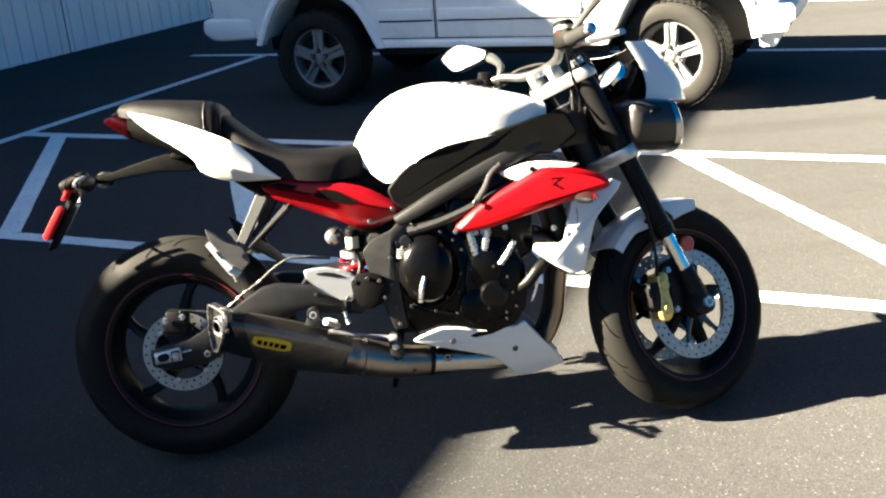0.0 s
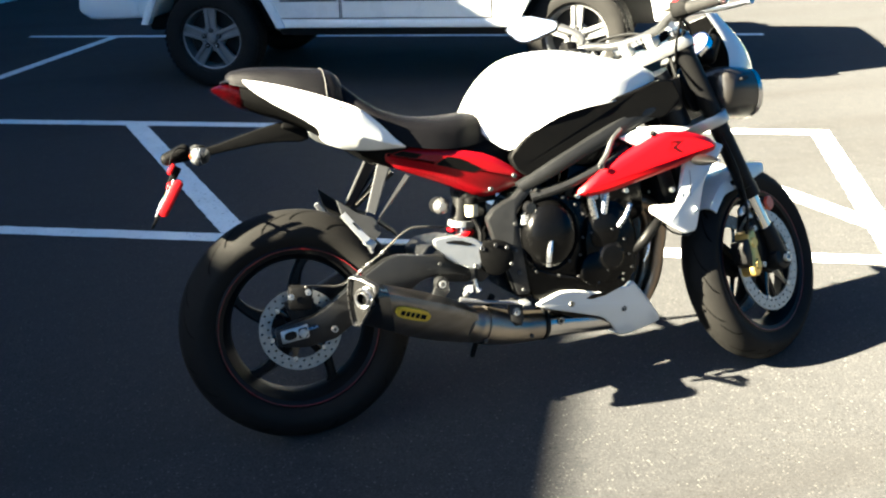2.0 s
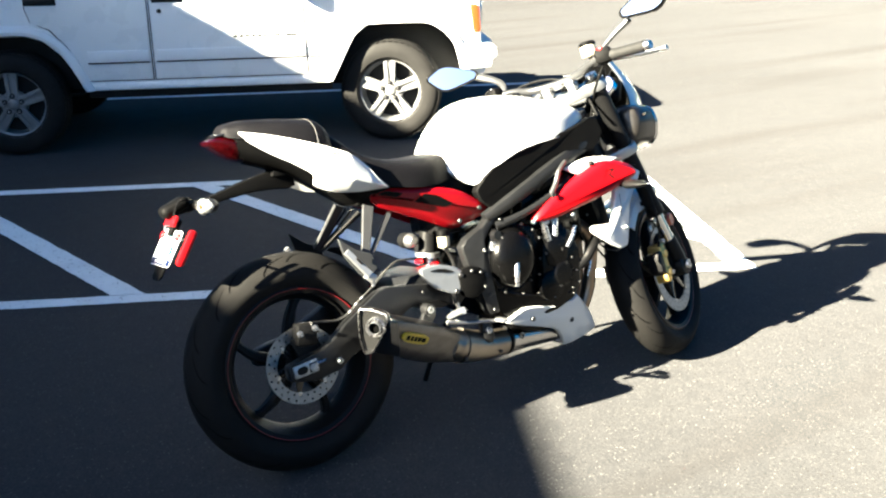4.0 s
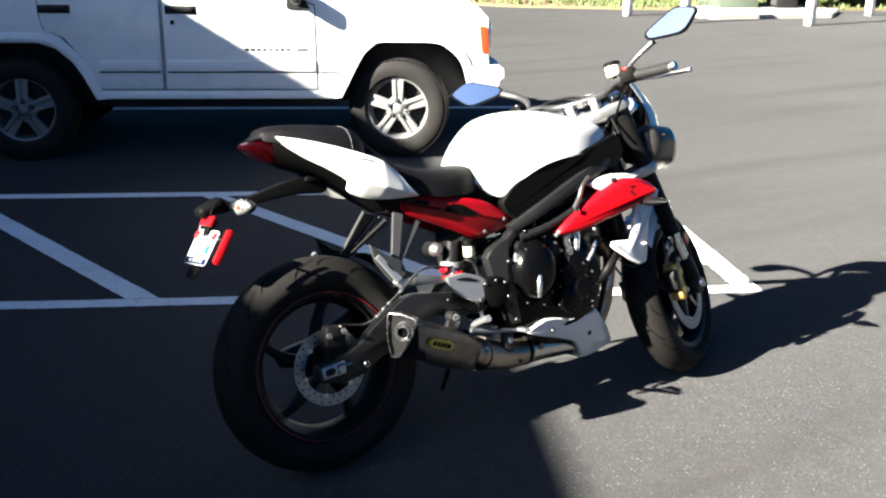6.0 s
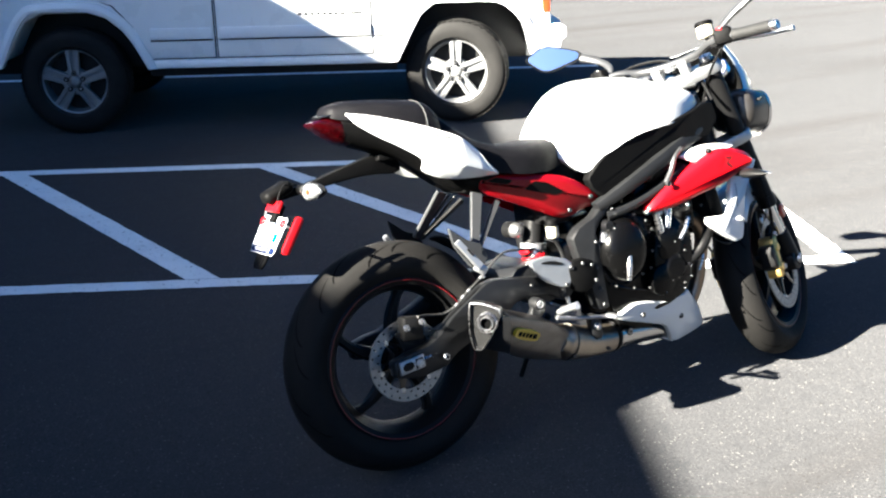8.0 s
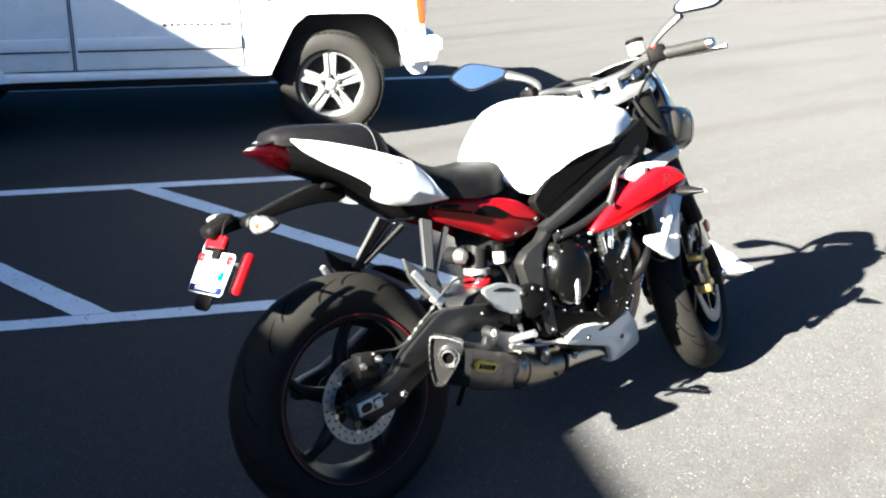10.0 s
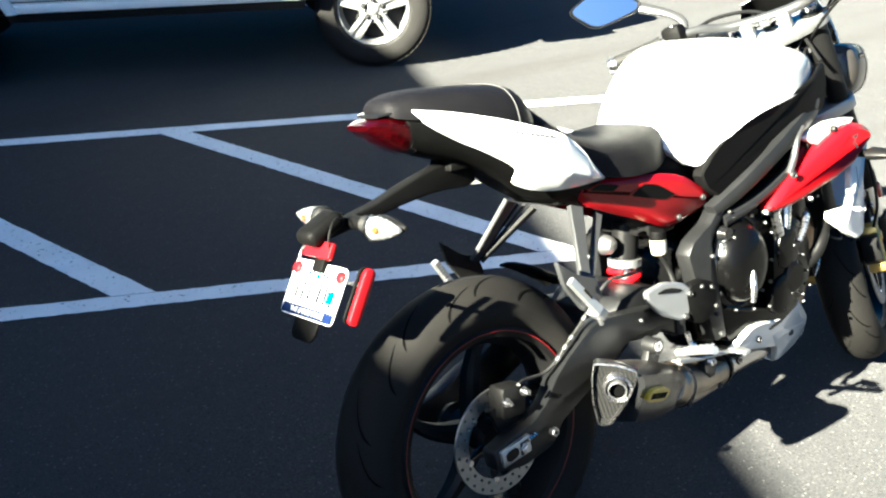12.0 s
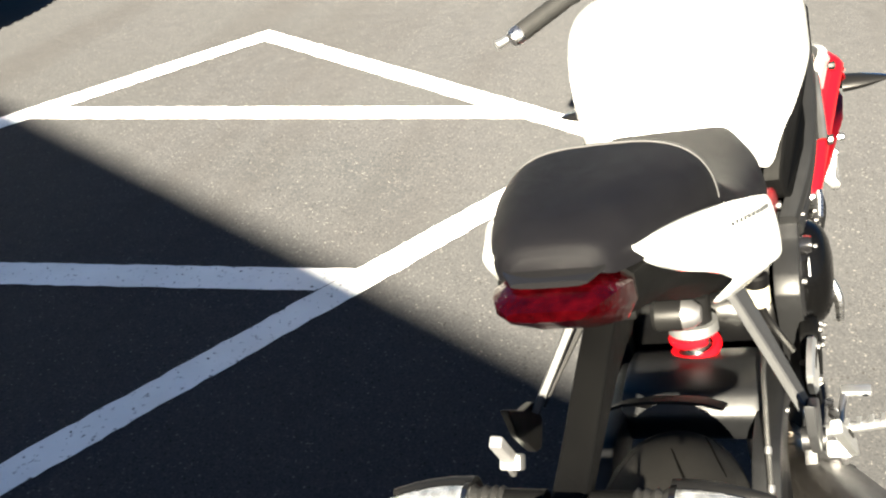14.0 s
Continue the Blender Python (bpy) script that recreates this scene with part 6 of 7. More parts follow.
# mudguard
rows_m = []
for i in range(19):
    a = radians(77 + 66 * i / 18)
    w = 0.066 + 0.010 * math.sin(math.pi * i / 18)
    drop = 0.034 + 0.030 * math.sin(math.pi * min(1, i / 14))
    ring = []
    for y, d in ((-1.0, 1.0), (-1.0, 0.55), (-0.93, 0.2), (-0.7, 0.04), (-0.3, 0.0), (0.3, 0.0), (0.7, 0.04), (0.93, 0.2), (1.0, 0.55), (1.0, 1.0)):
        r = 0.309 - drop * d
        ring.append(Vector((1.41 + r * math.cos(a), y * w, 0.30 + r * math.sin(a))))
    inner = []
    for y, d in ((1.0, 1.0), (1.0, 0.55), (0.93, 0.2), (0.7, 0.04), (0.3, 0.0), (-0.3, 0.0), (-0.7, 0.04), (-0.93, 0.2), (-1.0, 0.55), (-1.0, 1.0)):
        r = 0.306 - drop * d
        inner.append(Vector((1.41 + r * math.cos(a), y * (w - 0.003), 0.30 + r * math.sin(a))))
    rows_m.append(ring + inner)
mud = front("front_mudguard", loft(rows_m), WHITE, None, "white front mudguard")
for s in (-1, 1):
    front("mudguard_bolt", bolt((1.28, s * 0.079, 0.545), 0.008, 0.005, s), BLACK_SATIN, mud)
    front("mudguard_stay", slab([(1.29, 0.50), (1.35, 0.57), (1.375, 0.55), (1.335, 0.48)], s * 0.077, s * 0.083, 0.002), BLACK_SATIN, mud)

# headlamps
for s in (-1, 1):
    def lampsec(t, k, s=s):
        c = Vector((1.240 + 0.143 * t, s * (0.088 + 0.006 * t), 0.817 - 0.012 * t))
        shape = [(-0.062, 0.036), (-0.03, 0.062), (0.035, 0.064), (0.07, 0.045), (0.074, 0.0), (0.055, -0.048), (0.01, -0.07), (-0.04, -0.058), (-0.066, -0.02)]
        pts = [Vector((0, y * s * k * 1.07, z * k * 1.07)) for y, z in chaikin(shape, 2, 0.2)]
        return [c + p + Vector((-0.18 * p.z * t, 0, 0)) for p in pts]

    shell = front("headlamp", loft([lampsec(-0.14, 0.45), lampsec(-0.10, 0.80), lampsec(-0.03, 0.95), lampsec(0.08, 1.01), lampsec(0.4, 1.04), lampsec(0.7, 1.05), lampsec(0.84, 1.03)]), LAMP_BROWN, None, "glossy black headlamp with chrome rim")
    front("lamp_rim", loft([lampsec(0.80, 1.06), lampsec(0.93, 1.075), lampsec(0.98, 1.02), lampsec(0.96, 0.9)], caps=False), POLISHED, shell, "chrome headlamp rim")
    front("lamp_bowl", loft([lampsec(0.94, 0.97), lampsec(0.6, 0.75), lampsec(0.4, 0.35)]), LAMP_SILVER, shell)
    glass_ = front("lamp_glass", loft([lampsec(0.95, 0.99), lampsec(1.03, 0.88), lampsec(1.08, 0.55), lampsec(1.095, 0.2)]), CLEAR, shell, "clear headlamp glass")
    front("lamp_slot", slab([tuple(p) for p in chaikin([(1.272, 0.840), (1.306, 0.843), (1.306, 0.831), (1.272, 0.829)], 1)], s * 0.150, s * 0.1785, 0), BLACK_SATIN, shell)
    front("lamp_bracket", slab([tuple(p) for p in chaikin([(1.14, 0.90), (1.24, 0.90), (1.235, 0.78), (1.19, 0.76), (1.15, 0.82)], 1)], s * 0.045, s * 0.06, 0.004), BLACK_SATIN, shell)
# flyscreen
rows_f, rows_b = [], []
for i in range(11):
    t = i / 10
    nose = 1.398 + 0.105 * math.sin(t * math.pi / 2) ** 1.1
    back = 0.10 + 0.10 * t
    z = 1.070 - 0.180 * t
    w = 0.086 + 0.040 * math.sin(t * math.pi / 2)
    ring = []
    for q in range(15):
        a = radians(-90 + 180 * q / 14)
        c_, s_ = math.cos(a), math.sin(a)
        ring.append(Vector((nose - back * (1 - abs(c_) ** 0.75), w * math.copysign(abs(s_) ** 0.55, s_), z - 0.014 * s_ * s_)))
    rows_f.append(ring + [Vector((p.x - 0.005, p.y * 0.99, p.z - 0.002)) for p in ring[::-1]])
    rows_b.append([Vector((p.x - 0.006, p.y * 0.985, p.z - 0.0025)) for p in ring] + [Vector((p.x - 0.010, p.y * 0.97, p.z - 0.004)) for p in ring[::-1]])
fly = front("flyscreen", loft(rows_f), WHITE, None, "small white flyscreen over the lamps")
front("screen_liner", loft(rows_b), BLACK_PLASTIC, fly, "black inner face of the flyscreen")
DIAL = Matrix.Translation((1.250, -0.028, 0.950)) @ Matrix.Rotation(radians(38), 4, "Y")
clock = front("dashboard", turn(box((0.012, 0, 0), (0.05, 0.19, 0.10), 0.022, None, None, 3), DIAL), BLACK_PLASTIC, None, "black instrument cluster with a round silver dial")
front("dial_rim", turn(lathe([(0.040, -0.012), (0.043, -0.022), (0.047, -0.022), (0.049, 0.0)], 32, (0, -0.042, 0.0), axis="x"), DIAL), CHROME, clock, "silver dial rim")
front("dial", turn(lathe([(0.0, -0.018), (0.041, -0.018)], 32, (0, -0.042, 0.0), axis="x"), DIAL), DIAL_FACE, clock, "pale lavender round dial")
front("dial_hand", turn(box((-0.0195, -0.030, 0.006), (0.002, 0.034, 0.004), 0), DIAL), RED, clock)
front("display", turn(box((-0.0135, 0.048, 0.0), (0.004, 0.07, 0.06), 0.002), DIAL), GREY_INK, clock)
front("screen_stay", slab([tuple(p) for p in chaikin([(1.25, 0.95), (1.35, 1.03), (1.39, 1.03), (1.43, 0.94), (1.38, 0.885), (1.28, 0.89)], 1)], -0.075, -0.068, 0.002), BLACK_SATIN, fly)
front("screen_stay", slab([tuple(p) for p in chaikin([(1.25, 0.95), (1.35, 1.03), (1.39, 1.03), (1.43, 0.94), (1.38, 0.885), (1.28, 0.89)], 1)], 0.068, 0.075, 0.002), BLACK_SATIN, fly)

# handlebar and controls
BARP = [(0.960, -0.365, 1.001), (0.992, -0.24, 1.016), (1.020, -0.155, 1.020), (1.05, -0.09, 1.004), (1.062, 0, 0.998), (1.05, 0.09, 1.004), (1.020, 0.155, 1.020), (0.992, 0.24, 1.016), (0.960, 0.365, 1.001)]
bar = front("handlebar", tube(BARP, [0.011, 0.011, 0.011, 0.013, 0.014, 0.013, 0.011, 0.011, 0.011], 14), BAR_GREY, None, "dark grey tapered handlebar with rubber grips")
for s in (-1, 1):
    front("bar_riser", turn(box((0, 0, 0), (0.038, 0.032, 0.044), 0.008), Matrix.Translation((1.064, s * 0.045, 0.982)) @ Matrix.Rotation(-RAKE, 4, "Y")), ALLOY, bar, "silver bar riser")
    front("riser_bolt", bolt((1.062, s * 0.045, 1.004), 0.005, 0.004), STEEL, bar)
    g0, g1 = Vector((0.962, s * 0.358, 1.0018)), Vector((0.991, s * 0.242, 1.0155))
    grip = front("grip", tube([g0.lerp(g1, k / 12) for k in range(13)], [0.0165, 0.0172] * 6 + [0.0195], 16, smooth=False), RUBBER_SOFT, bar, "ribbed black rubber grip")
    d = (g0 - g1).normalized()
    front("bar_end", tube([g0, g0 + d * 0.010, g0 + d * 0.020], [0.0155, 0.017, 0.013], 16, smooth=False), STEEL, grip, "silver bar-end weight")
    sw = front("switch_box", turn(box((0, 0, 0), (0.042, 0.055, 0.05), 0.012), Matrix.Translation((0.998, s * 0.207, 1.024)) @ Matrix.Rotation(radians(-s * 17), 4, "Z")), BLACK_PLASTIC, bar, "black switch box")
    front("switch", box((0.984, s * 0.205, 1.045), (0.014, 0.018, 0.010), 0.003), RED if s < 0 else BLACK_GLOSS, sw)
    front("control_lever", tube([(1.03, s * 0.19, 1.012), (1.045, s * 0.23, 1.010), (1.042, s * 0.30, 0.996), (1.032, s * 0.375, 0.986), (1.030, s * 0.398, 0.985)], [0.010, 0.010, 0.0085, 0.008, 0.0105], 10, flat=0.8), ALLOY, bar, "silver control lever")
    front("lever_perch", box((1.028, s * 0.175, 1.014), (0.035, 0.04, 0.026), 0.008), BLACK_SATIN, bar)
    # mirror
    arm_ = front("mirror", tube([(1.03, s * 0.185, 1.03), (1.045, s * 0.19, 1.055), (1.062, s * 0.225, 1.085), (1.075, s * 0.29, 1.120)], [0.009, 0.012, 0.012, 0.016], 10, flat=0.75), BAR_GREY, None, "black kite-shaped handlebar mirror")
    mm = Matrix.Translation((1.035, s * 0.374, 1.142)) @ Matrix.Rotation(radians(23 if s > 0 else 4), 4, "Z") @ Matrix.Rotation(radians(s * 13), 4, "X") @ Matrix.Rotation(radians(11 if s > 0 else 18), 4, "Y")
    KITE = [(-0.095, -0.002), (-0.045, 0.038), (-0.012, 0.043), (0.085, 0.021), (0.094, 0.010), (0.088, -0.008), (-0.008, -0.046), (-0.038, -0.043)]
    kite = [tuple(p) for p in chaikin([(-a * s, b) for a, b in KITE], 2, 0.16)]

    def mir(k, x):
        return [mm @ Vector((x, a * k, b * k)) for a, b in kite]

    front("mirror_shell", loft([mir(0.55, 0.03), mir(0.85, 0.022), mir(1.0, 0.006), mir(1.03, -0.004), mir(0.99, -0.010), mir(0.93, -0.006)]), BLACK_SATIN, arm_)
    front("mirror_glass", loft([mir(0.93, -0.0065), mir(0.925, -0.0075)]), MIRROR, arm_, "mirror glass reflecting the sky")
pot = front("fluid_reservoir", lathe([(0.0, 0.0), (0.022, 0.0), (0.026, 0.004), (0.026, 0.036), (0.0, 0.036)], 20, (1.05, -0.140, 1.042), axis="z"), CREAM, bar, "pale front brake fluid cup")
front("reservoir_lid", lathe([(0.0, 0.050), (0.024, 0.050), (0.0275, 0.046), (0.0275, 0.037), (0.0, 0.037)], 20, (1.05, -0.140, 1.042), axis="z"), BLACK_PLASTIC, pot)
front("reservoir_arm", tube([(1.05, -0.135, 1.046), (1.04, -0.16, 1.02)], 0.006, 8, smooth=False), BLACK_SATIN, pot)
front("throttle_cable", tube([(1.00, -0.19, 1.01), (1.06, -0.16, 0.985), (1.11, -0.10, 0.96), (1.10, -0.05, 0.90)], 0.0035, 8), BLACK_SATIN, bar)
front("clutch_cable", tube([(1.03, 0.18, 1.012), (1.07, 0.12, 1.035), (1.10, 0.02, 1.02), (1.10, -0.06, 0.95), (1.07, -0.10, 0.86)], 0.0048, 8), BLACK_SATIN, bar)
front("wiring_loom", tube([(1.0, -0.205, 1.005), (1.06, -0.13, 0.955), (1.12, -0.07, 0.90), (1.13, -0.03, 0.82)], 0.004, 8), BLACK_SATIN, bar)
front("brake_line", tube([(1.03, -0.165, 1.01), (1.08, -0.16, 1.0), (1.15, -0.12, 0.95), (1.17, -0.09, 0.86)], 0.0042, 8), BLACK_SATIN, bar)


# ---------------------------------------------------------------- the parked white off-roader
jeep = thing("off_roader", lot_pose(-2.07, 5.28), "boxy white two-row off-roader parked in the next stall", "car")
SIDE_Y = 0.86
BODY = [(-0.86, 0.56), (-0.88, 0.80), (-0.86, 1.10), (0.2, 1.125), (2.0, 1.13), (2.4, 1.125), (2.95, 1.09), (3.13, 1.05), (3.20, 0.98), (3.205, 0.62), (3.09, 0.60),
        (3.085, 0.49), (3.03, 0.66), (2.93, 0.77), (2.82, 0.815), (2.43, 0.815), (2.33, 0.74), (2.20, 0.50), (2.16, 0.45), (0.54, 0.45), (0.47, 0.50), (0.35, 0.68), (0.25, 0.765), (0.14, 0.80), (-0.16, 0.80), (-0.27, 0.75), (-0.36, 0.62), (-0.42, 0.50), (-0.80, 0.50)]
bm = slab(BODY, -SIDE_Y, SIDE_Y, 0.03, 3)
for v in bm.verts:
    if v.co.z > 1.0 and v.co.x > 2.0:
        v.co.y *= 0.965
part("body", bm, JEEP_WHITE, jeep, "white painted body shell")
cabin = []
for z, xa, xb, w in ((1.115, -0.85, 2.02, 0.835), (1.2, -0.83, 1.93, 0.815), (1.53, -0.74, 1.56, 0.70), (1.585, -0.68, 1.44, 0.665), (1.605, -0.55, 1.30, 0.60)):
    cabin.append([Vector(p) for p in ((xa, -w + 0.05, z), (xa + 0.06, -w, z), (xb - 0.06, -w, z), (xb, -w + 0.08, z), (xb, w - 0.08, z), (xb - 0.06, w, z), (xa + 0.06, w, z), (xa, w - 0.05, z))])
part("cabin", loft(cabin), JEEP_WHITE, jeep, "white roof and pillars")


def pane(pts, s, push=0.006):
    """A side window that follows the lean of the pillars."""
    def at(x, z, off):
        w = float(np.interp(z, (1.115, 1.2, 1.53, 1.585), (0.835, 0.815, 0.70, 0.665)))
        return Vector((x, s * (w + off), z))
    return loft([[at(x, z, push) for x, z in pts], [at(x, z, -0.01) for x, z in pts]])


for s in (-1, 1):
    for pts in ([(1.06, 1.145), (1.80, 1.145), (1.50, 1.52), (1.06, 1.525)], [(0.22, 1.145), (0.90, 1.145), (0.90, 1.525), (0.26, 1.525)], [(-0.70, 1.16), (0.10, 1.15), (0.14, 1.525), (-0.62, 1.52)]):
        win = part("window", pane([tuple(p) for p in chaikin(pts, 1, 0.06)], s), WINDOW, jeep, "dark tinted side window")
        grown = [(x + (x - sum(p[0] for p in pts) / 4) * 0.05, z + (z - 1.335) * 0.09) for x, z in pts]
        part("window_seal", pane(grown, s, 0.002), BLACK_TRIM, win)
    # doors stand a few millimetres proud, with dark gaps round them
    for nm, pts in (("front_door", [(0.972, 0.495), (0.972, 1.122), (1.83, 1.122), (1.985, 1.06), (1.998, 0.495)]),
                    ("rear_door", [(0.952, 0.495), (0.952, 1.122), (0.165, 1.122), (0.17, 0.97), (0.195, 0.885), (0.31, 0.845), (0.425, 0.71), (0.52, 0.495)])):
        door = part(nm, slab(pts, s * (SIDE_Y - 0.01), s * (SIDE_Y + 0.009), 0.006, 2), JEEP_WHITE, jeep, "white door panel")
        cx = sum(p[0] for p in pts) / len(pts)
        part("door_gap", slab([(x + math.copysign(0.007, x - cx), z + math.copysign(0.006, z - 0.85)) for x, z in pts], s * (SIDE_Y - 0.012), s * (SIDE_Y + 0.0012), 0), BLACK_TRIM, door)
        x0, x1 = (0.99, 1.985) if nm == "front_door" else (0.535, 0.94)
        part("door_moulding", box(((x0 + x1) / 2, s * (SIDE_Y + 0.012), 0.655), (x1 - x0, 0.016, 0.075), 0.006), JEEP_TRIM, door, "pale grey rubbing strip")
        part("moulding_line", box(((x0 + x1) / 2, s * (SIDE_Y + 0.0105), 0.612), (x1 - x0, 0.006, 0.009), 0), GREY_INK, door)
        hx = 1.085 if nm == "front_door" else 0.26
        hd = part("door_handle", box((hx, s * (SIDE_Y + 0.02), 1.03), (0.17, 0.028, 0.034), 0.01), BLACK_TRIM, door, "black door handle")
        part("handle_recess", box((hx + 0.01, s * (SIDE_Y + 0.009), 1.028), (0.21, 0.006, 0.055), 0.002), BLACK_TRIM, hd)
        if nm == "front_door":
            part("door_lock", lathe([(0.0, s * 0.004), (0.014, s * 0.004), (0.016, 0.0)], 12, (1.035, s * (SIDE_Y + 0.009), 0.945)), BLACK_TRIM, door)
            for k in range(8):
                part("name_bar", box((1.525 + 0.040 * k, s * (SIDE_Y + 0.0105), 0.765), (0.028, 0.003, 0.018), 0), GREY_INK, door)
            part("emblem_bar", box((1.90, s * (SIDE_Y + 0.0105), 0.765), (0.075, 0.003, 0.017), 0), GREY_INK, door)
    part("fender_moulding", box((2.10, s * (SIDE_Y + 0.004), 0.612), (0.17, 0.006, 0.008), 0), GREY_INK, jeep)
    part("sill", box((1.33, s * (SIDE_Y - 0.02), 0.452), (1.62, 0.06, 0.05), 0.012), JEEP_WHITE, jeep, "white sill below the doors")
    part("rocker", box((1.33, s * (SIDE_Y - 0.10), 0.41), (1.66, 0.10, 0.08), 0.012), BLACK_TRIM, jeep, "black underbody rail")
    # flares round the arches
    for nm, pts in (("front_flare", [(2.13, 0.44), (2.27, 0.72), (2.36, 0.82), (2.44, 0.85), (2.80, 0.85), (2.93, 0.80), (3.04, 0.68), (3.10, 0.47)]),
                    ("rear_flare", [(-0.48, 0.46), (-0.38, 0.66), (-0.28, 0.80), (-0.17, 0.845), (0.15, 0.845), (0.30, 0.79), (0.42, 0.67), (0.54, 0.43)])):
        path = spline([(x, s * (SIDE_Y + 0.012), z) for x, z in pts], 5)
        secs = []
        cx = sum(p[0] for p in pts) / len(pts)
        for p in path:
            inw = (Vector((cx, p.y, 0.42)) - p).normalized()
            secs.append([p + Vector((0, -s * 0.03, 0)) - inw * 0.028, p + Vector((0, s * 0.012, 0)) - inw * 0.02, p + Vector((0, s * 0.026, 0)) + inw * 0.012, p + Vector((0, s * 0.022, 0)) + inw * 0.034, p + Vector((0, -s * 0.05, 0)) + inw * 0.034])
        part(nm, loft(secs), JEEP_TRIM, jeep, "white plastic wheel arch flare")
    # lamps
    mk = part("corner_marker", slab([tuple(p) for p in chaikin([(3.125, 0.935), (3.185, 0.925), (3.20, 0.74), (3.15, 0.735)], 1, 0.12)], s * (SIDE_Y - 0.03), s * (SIDE_Y + 0.006), 0.005), AMBER, jeep, "amber corner marker lamp")
    part("headlight", box((3.205, s * 0.63, 0.86), (0.05, 0.26, 0.17), 0.02), LAMP_SILVER, jeep, "rectangular headlight")
    part("tail_lamp", box((-0.865, s * 0.77, 0.86), (0.06, 0.15, 0.33), 0.015), LENS_RED, jeep, "red tail lamp")
    # mirror
    mi = part("door_mirror", box((1.87, s * (SIDE_Y + 0.10), 1.135), (0.07, 0.17, 0.12), 0.03), BLACK_TRIM, jeep, "black door mirror")
    part("mirror_foot", slab([(1.80, 1.04), (1.96, 1.04), (1.88, 1.18), (1.80, 1.18)], s * (SIDE_Y - 0.03), s * (SIDE_Y + 0.03), 0.008), BLACK_TRIM, mi)
part("bonnet", loft([[Vector((x, y, z + 0.02 * (1 - (y / 0.8) ** 2))) for y in (-0.78, -0.72, -0.4, 0, 0.4, 0.72, 0.78)] + [Vector((x, y, z - 0.02)) for y in (0.78, -0.78)] for x, z in ((2.06, 1.135), (2.5, 1.125), (2.95, 1.09), (3.12, 1.06))]), JEEP_WHITE, jeep, "white bonnet")
part("windscreen", loft([[Vector((2.005, y, 1.15)) for y in (-0.70, 0.70)] + [Vector((1.60, y, 1.52)) for y in (0.60, -0.60)], [Vector((2.025, y, 1.16)) for y in (-0.70, 0.70)] + [Vector((1.62, y, 1.53)) for y in (0.60, -0.60)]]), WINDOW, jeep, "windscreen")
part("washer_jet", tube([(2.12, -0.62, 1.15), (2.12, -0.62, 1.17)], 0.012, 8, smooth=False), BLACK_TRIM, jeep)
part("aerial", tube([(2.14, -0.74, 1.12), (2.13, -0.75, 1.75)], [0.008, 0.002], 6, smooth=False), STEEL, jeep)
part("grille", box((3.20, 0, 0.86), (0.03, 0.95, 0.16), 0.01), BLACK_TRIM, jeep)
for k in range(7):
    part("grille_bar", box((3.21, -0.36 + 0.12 * k, 0.86), (0.03, 0.045, 0.17), 0.008), JEEP_WHITE, jeep)
for well in ([(2.16, 0.40), (2.20, 0.51), (2.33, 0.76), (2.43, 0.83), (2.82, 0.83), (2.93, 0.79), (3.03, 0.68), (3.085, 0.50), (3.085, 0.40)], [(-0.44, 0.40), (-0.40, 0.54), (-0.28, 0.77), (-0.16, 0.815), (0.14, 0.815), (0.26, 0.78), (0.36, 0.69), (0.50, 0.46), (0.53, 0.40)]):
    part("wheel_well", slab(well, -0.56, 0.56, 0.01), BLACK_TRIM, jeep, "dark wheel well")
bf = part("front_bumper", box((3.25, 0, 0.60), (0.13, 1.30, 0.13), 0.03), JEEP_TRIM, jeep, "pale front bumper")
br = part("rear_bumper", box((-0.90, 0, 0.58), (0.12, 1.30, 0.13), 0.03), JEEP_TRIM, jeep, "pale rear bumper")
for s in (-1, 1):
    part("bumper_end", slab([tuple(p) for p in chaikin([(3.06, 0.655), (3.27, 0.660), (3.305, 0.640), (3.31, 0.575), (3.28, 0.555), (3.27, 0.50), (3.12, 0.49), (3.075, 0.54)], 1, 0.06)], s * 0.62, s * 0.882, 0.010, 2), JEEP_TRIM, bf)
    part("valance", slab([(3.08, 0.53), (3.26, 0.535), (3.20, 0.40), (3.11, 0.40)], s * 0.55, s * 0.84, 0.015), JEEP_TRIM, bf)
    part("bumper_end", slab([tuple(p) for p in chaikin([(-0.52, 0.655), (-0.96, 0.66), (-0.97, 0.55), (-0.88, 0.49), (-0.50, 0.50)], 1, 0.12)], s * 0.62, s * 0.875, 0.025, 3), JEEP_TRIM, br)
part("chassis", box((1.15, 0, 0.42), (3.6, 0.9, 0.14), 0.02), BLACK_TRIM, jeep)
for x in (0.0, 2.576):
    part("axle", tube([(x, -0.66, 0.34), (x, 0.66, 0.34)], 0.045, 12, smooth=False), BLACK_TRIM, jeep)


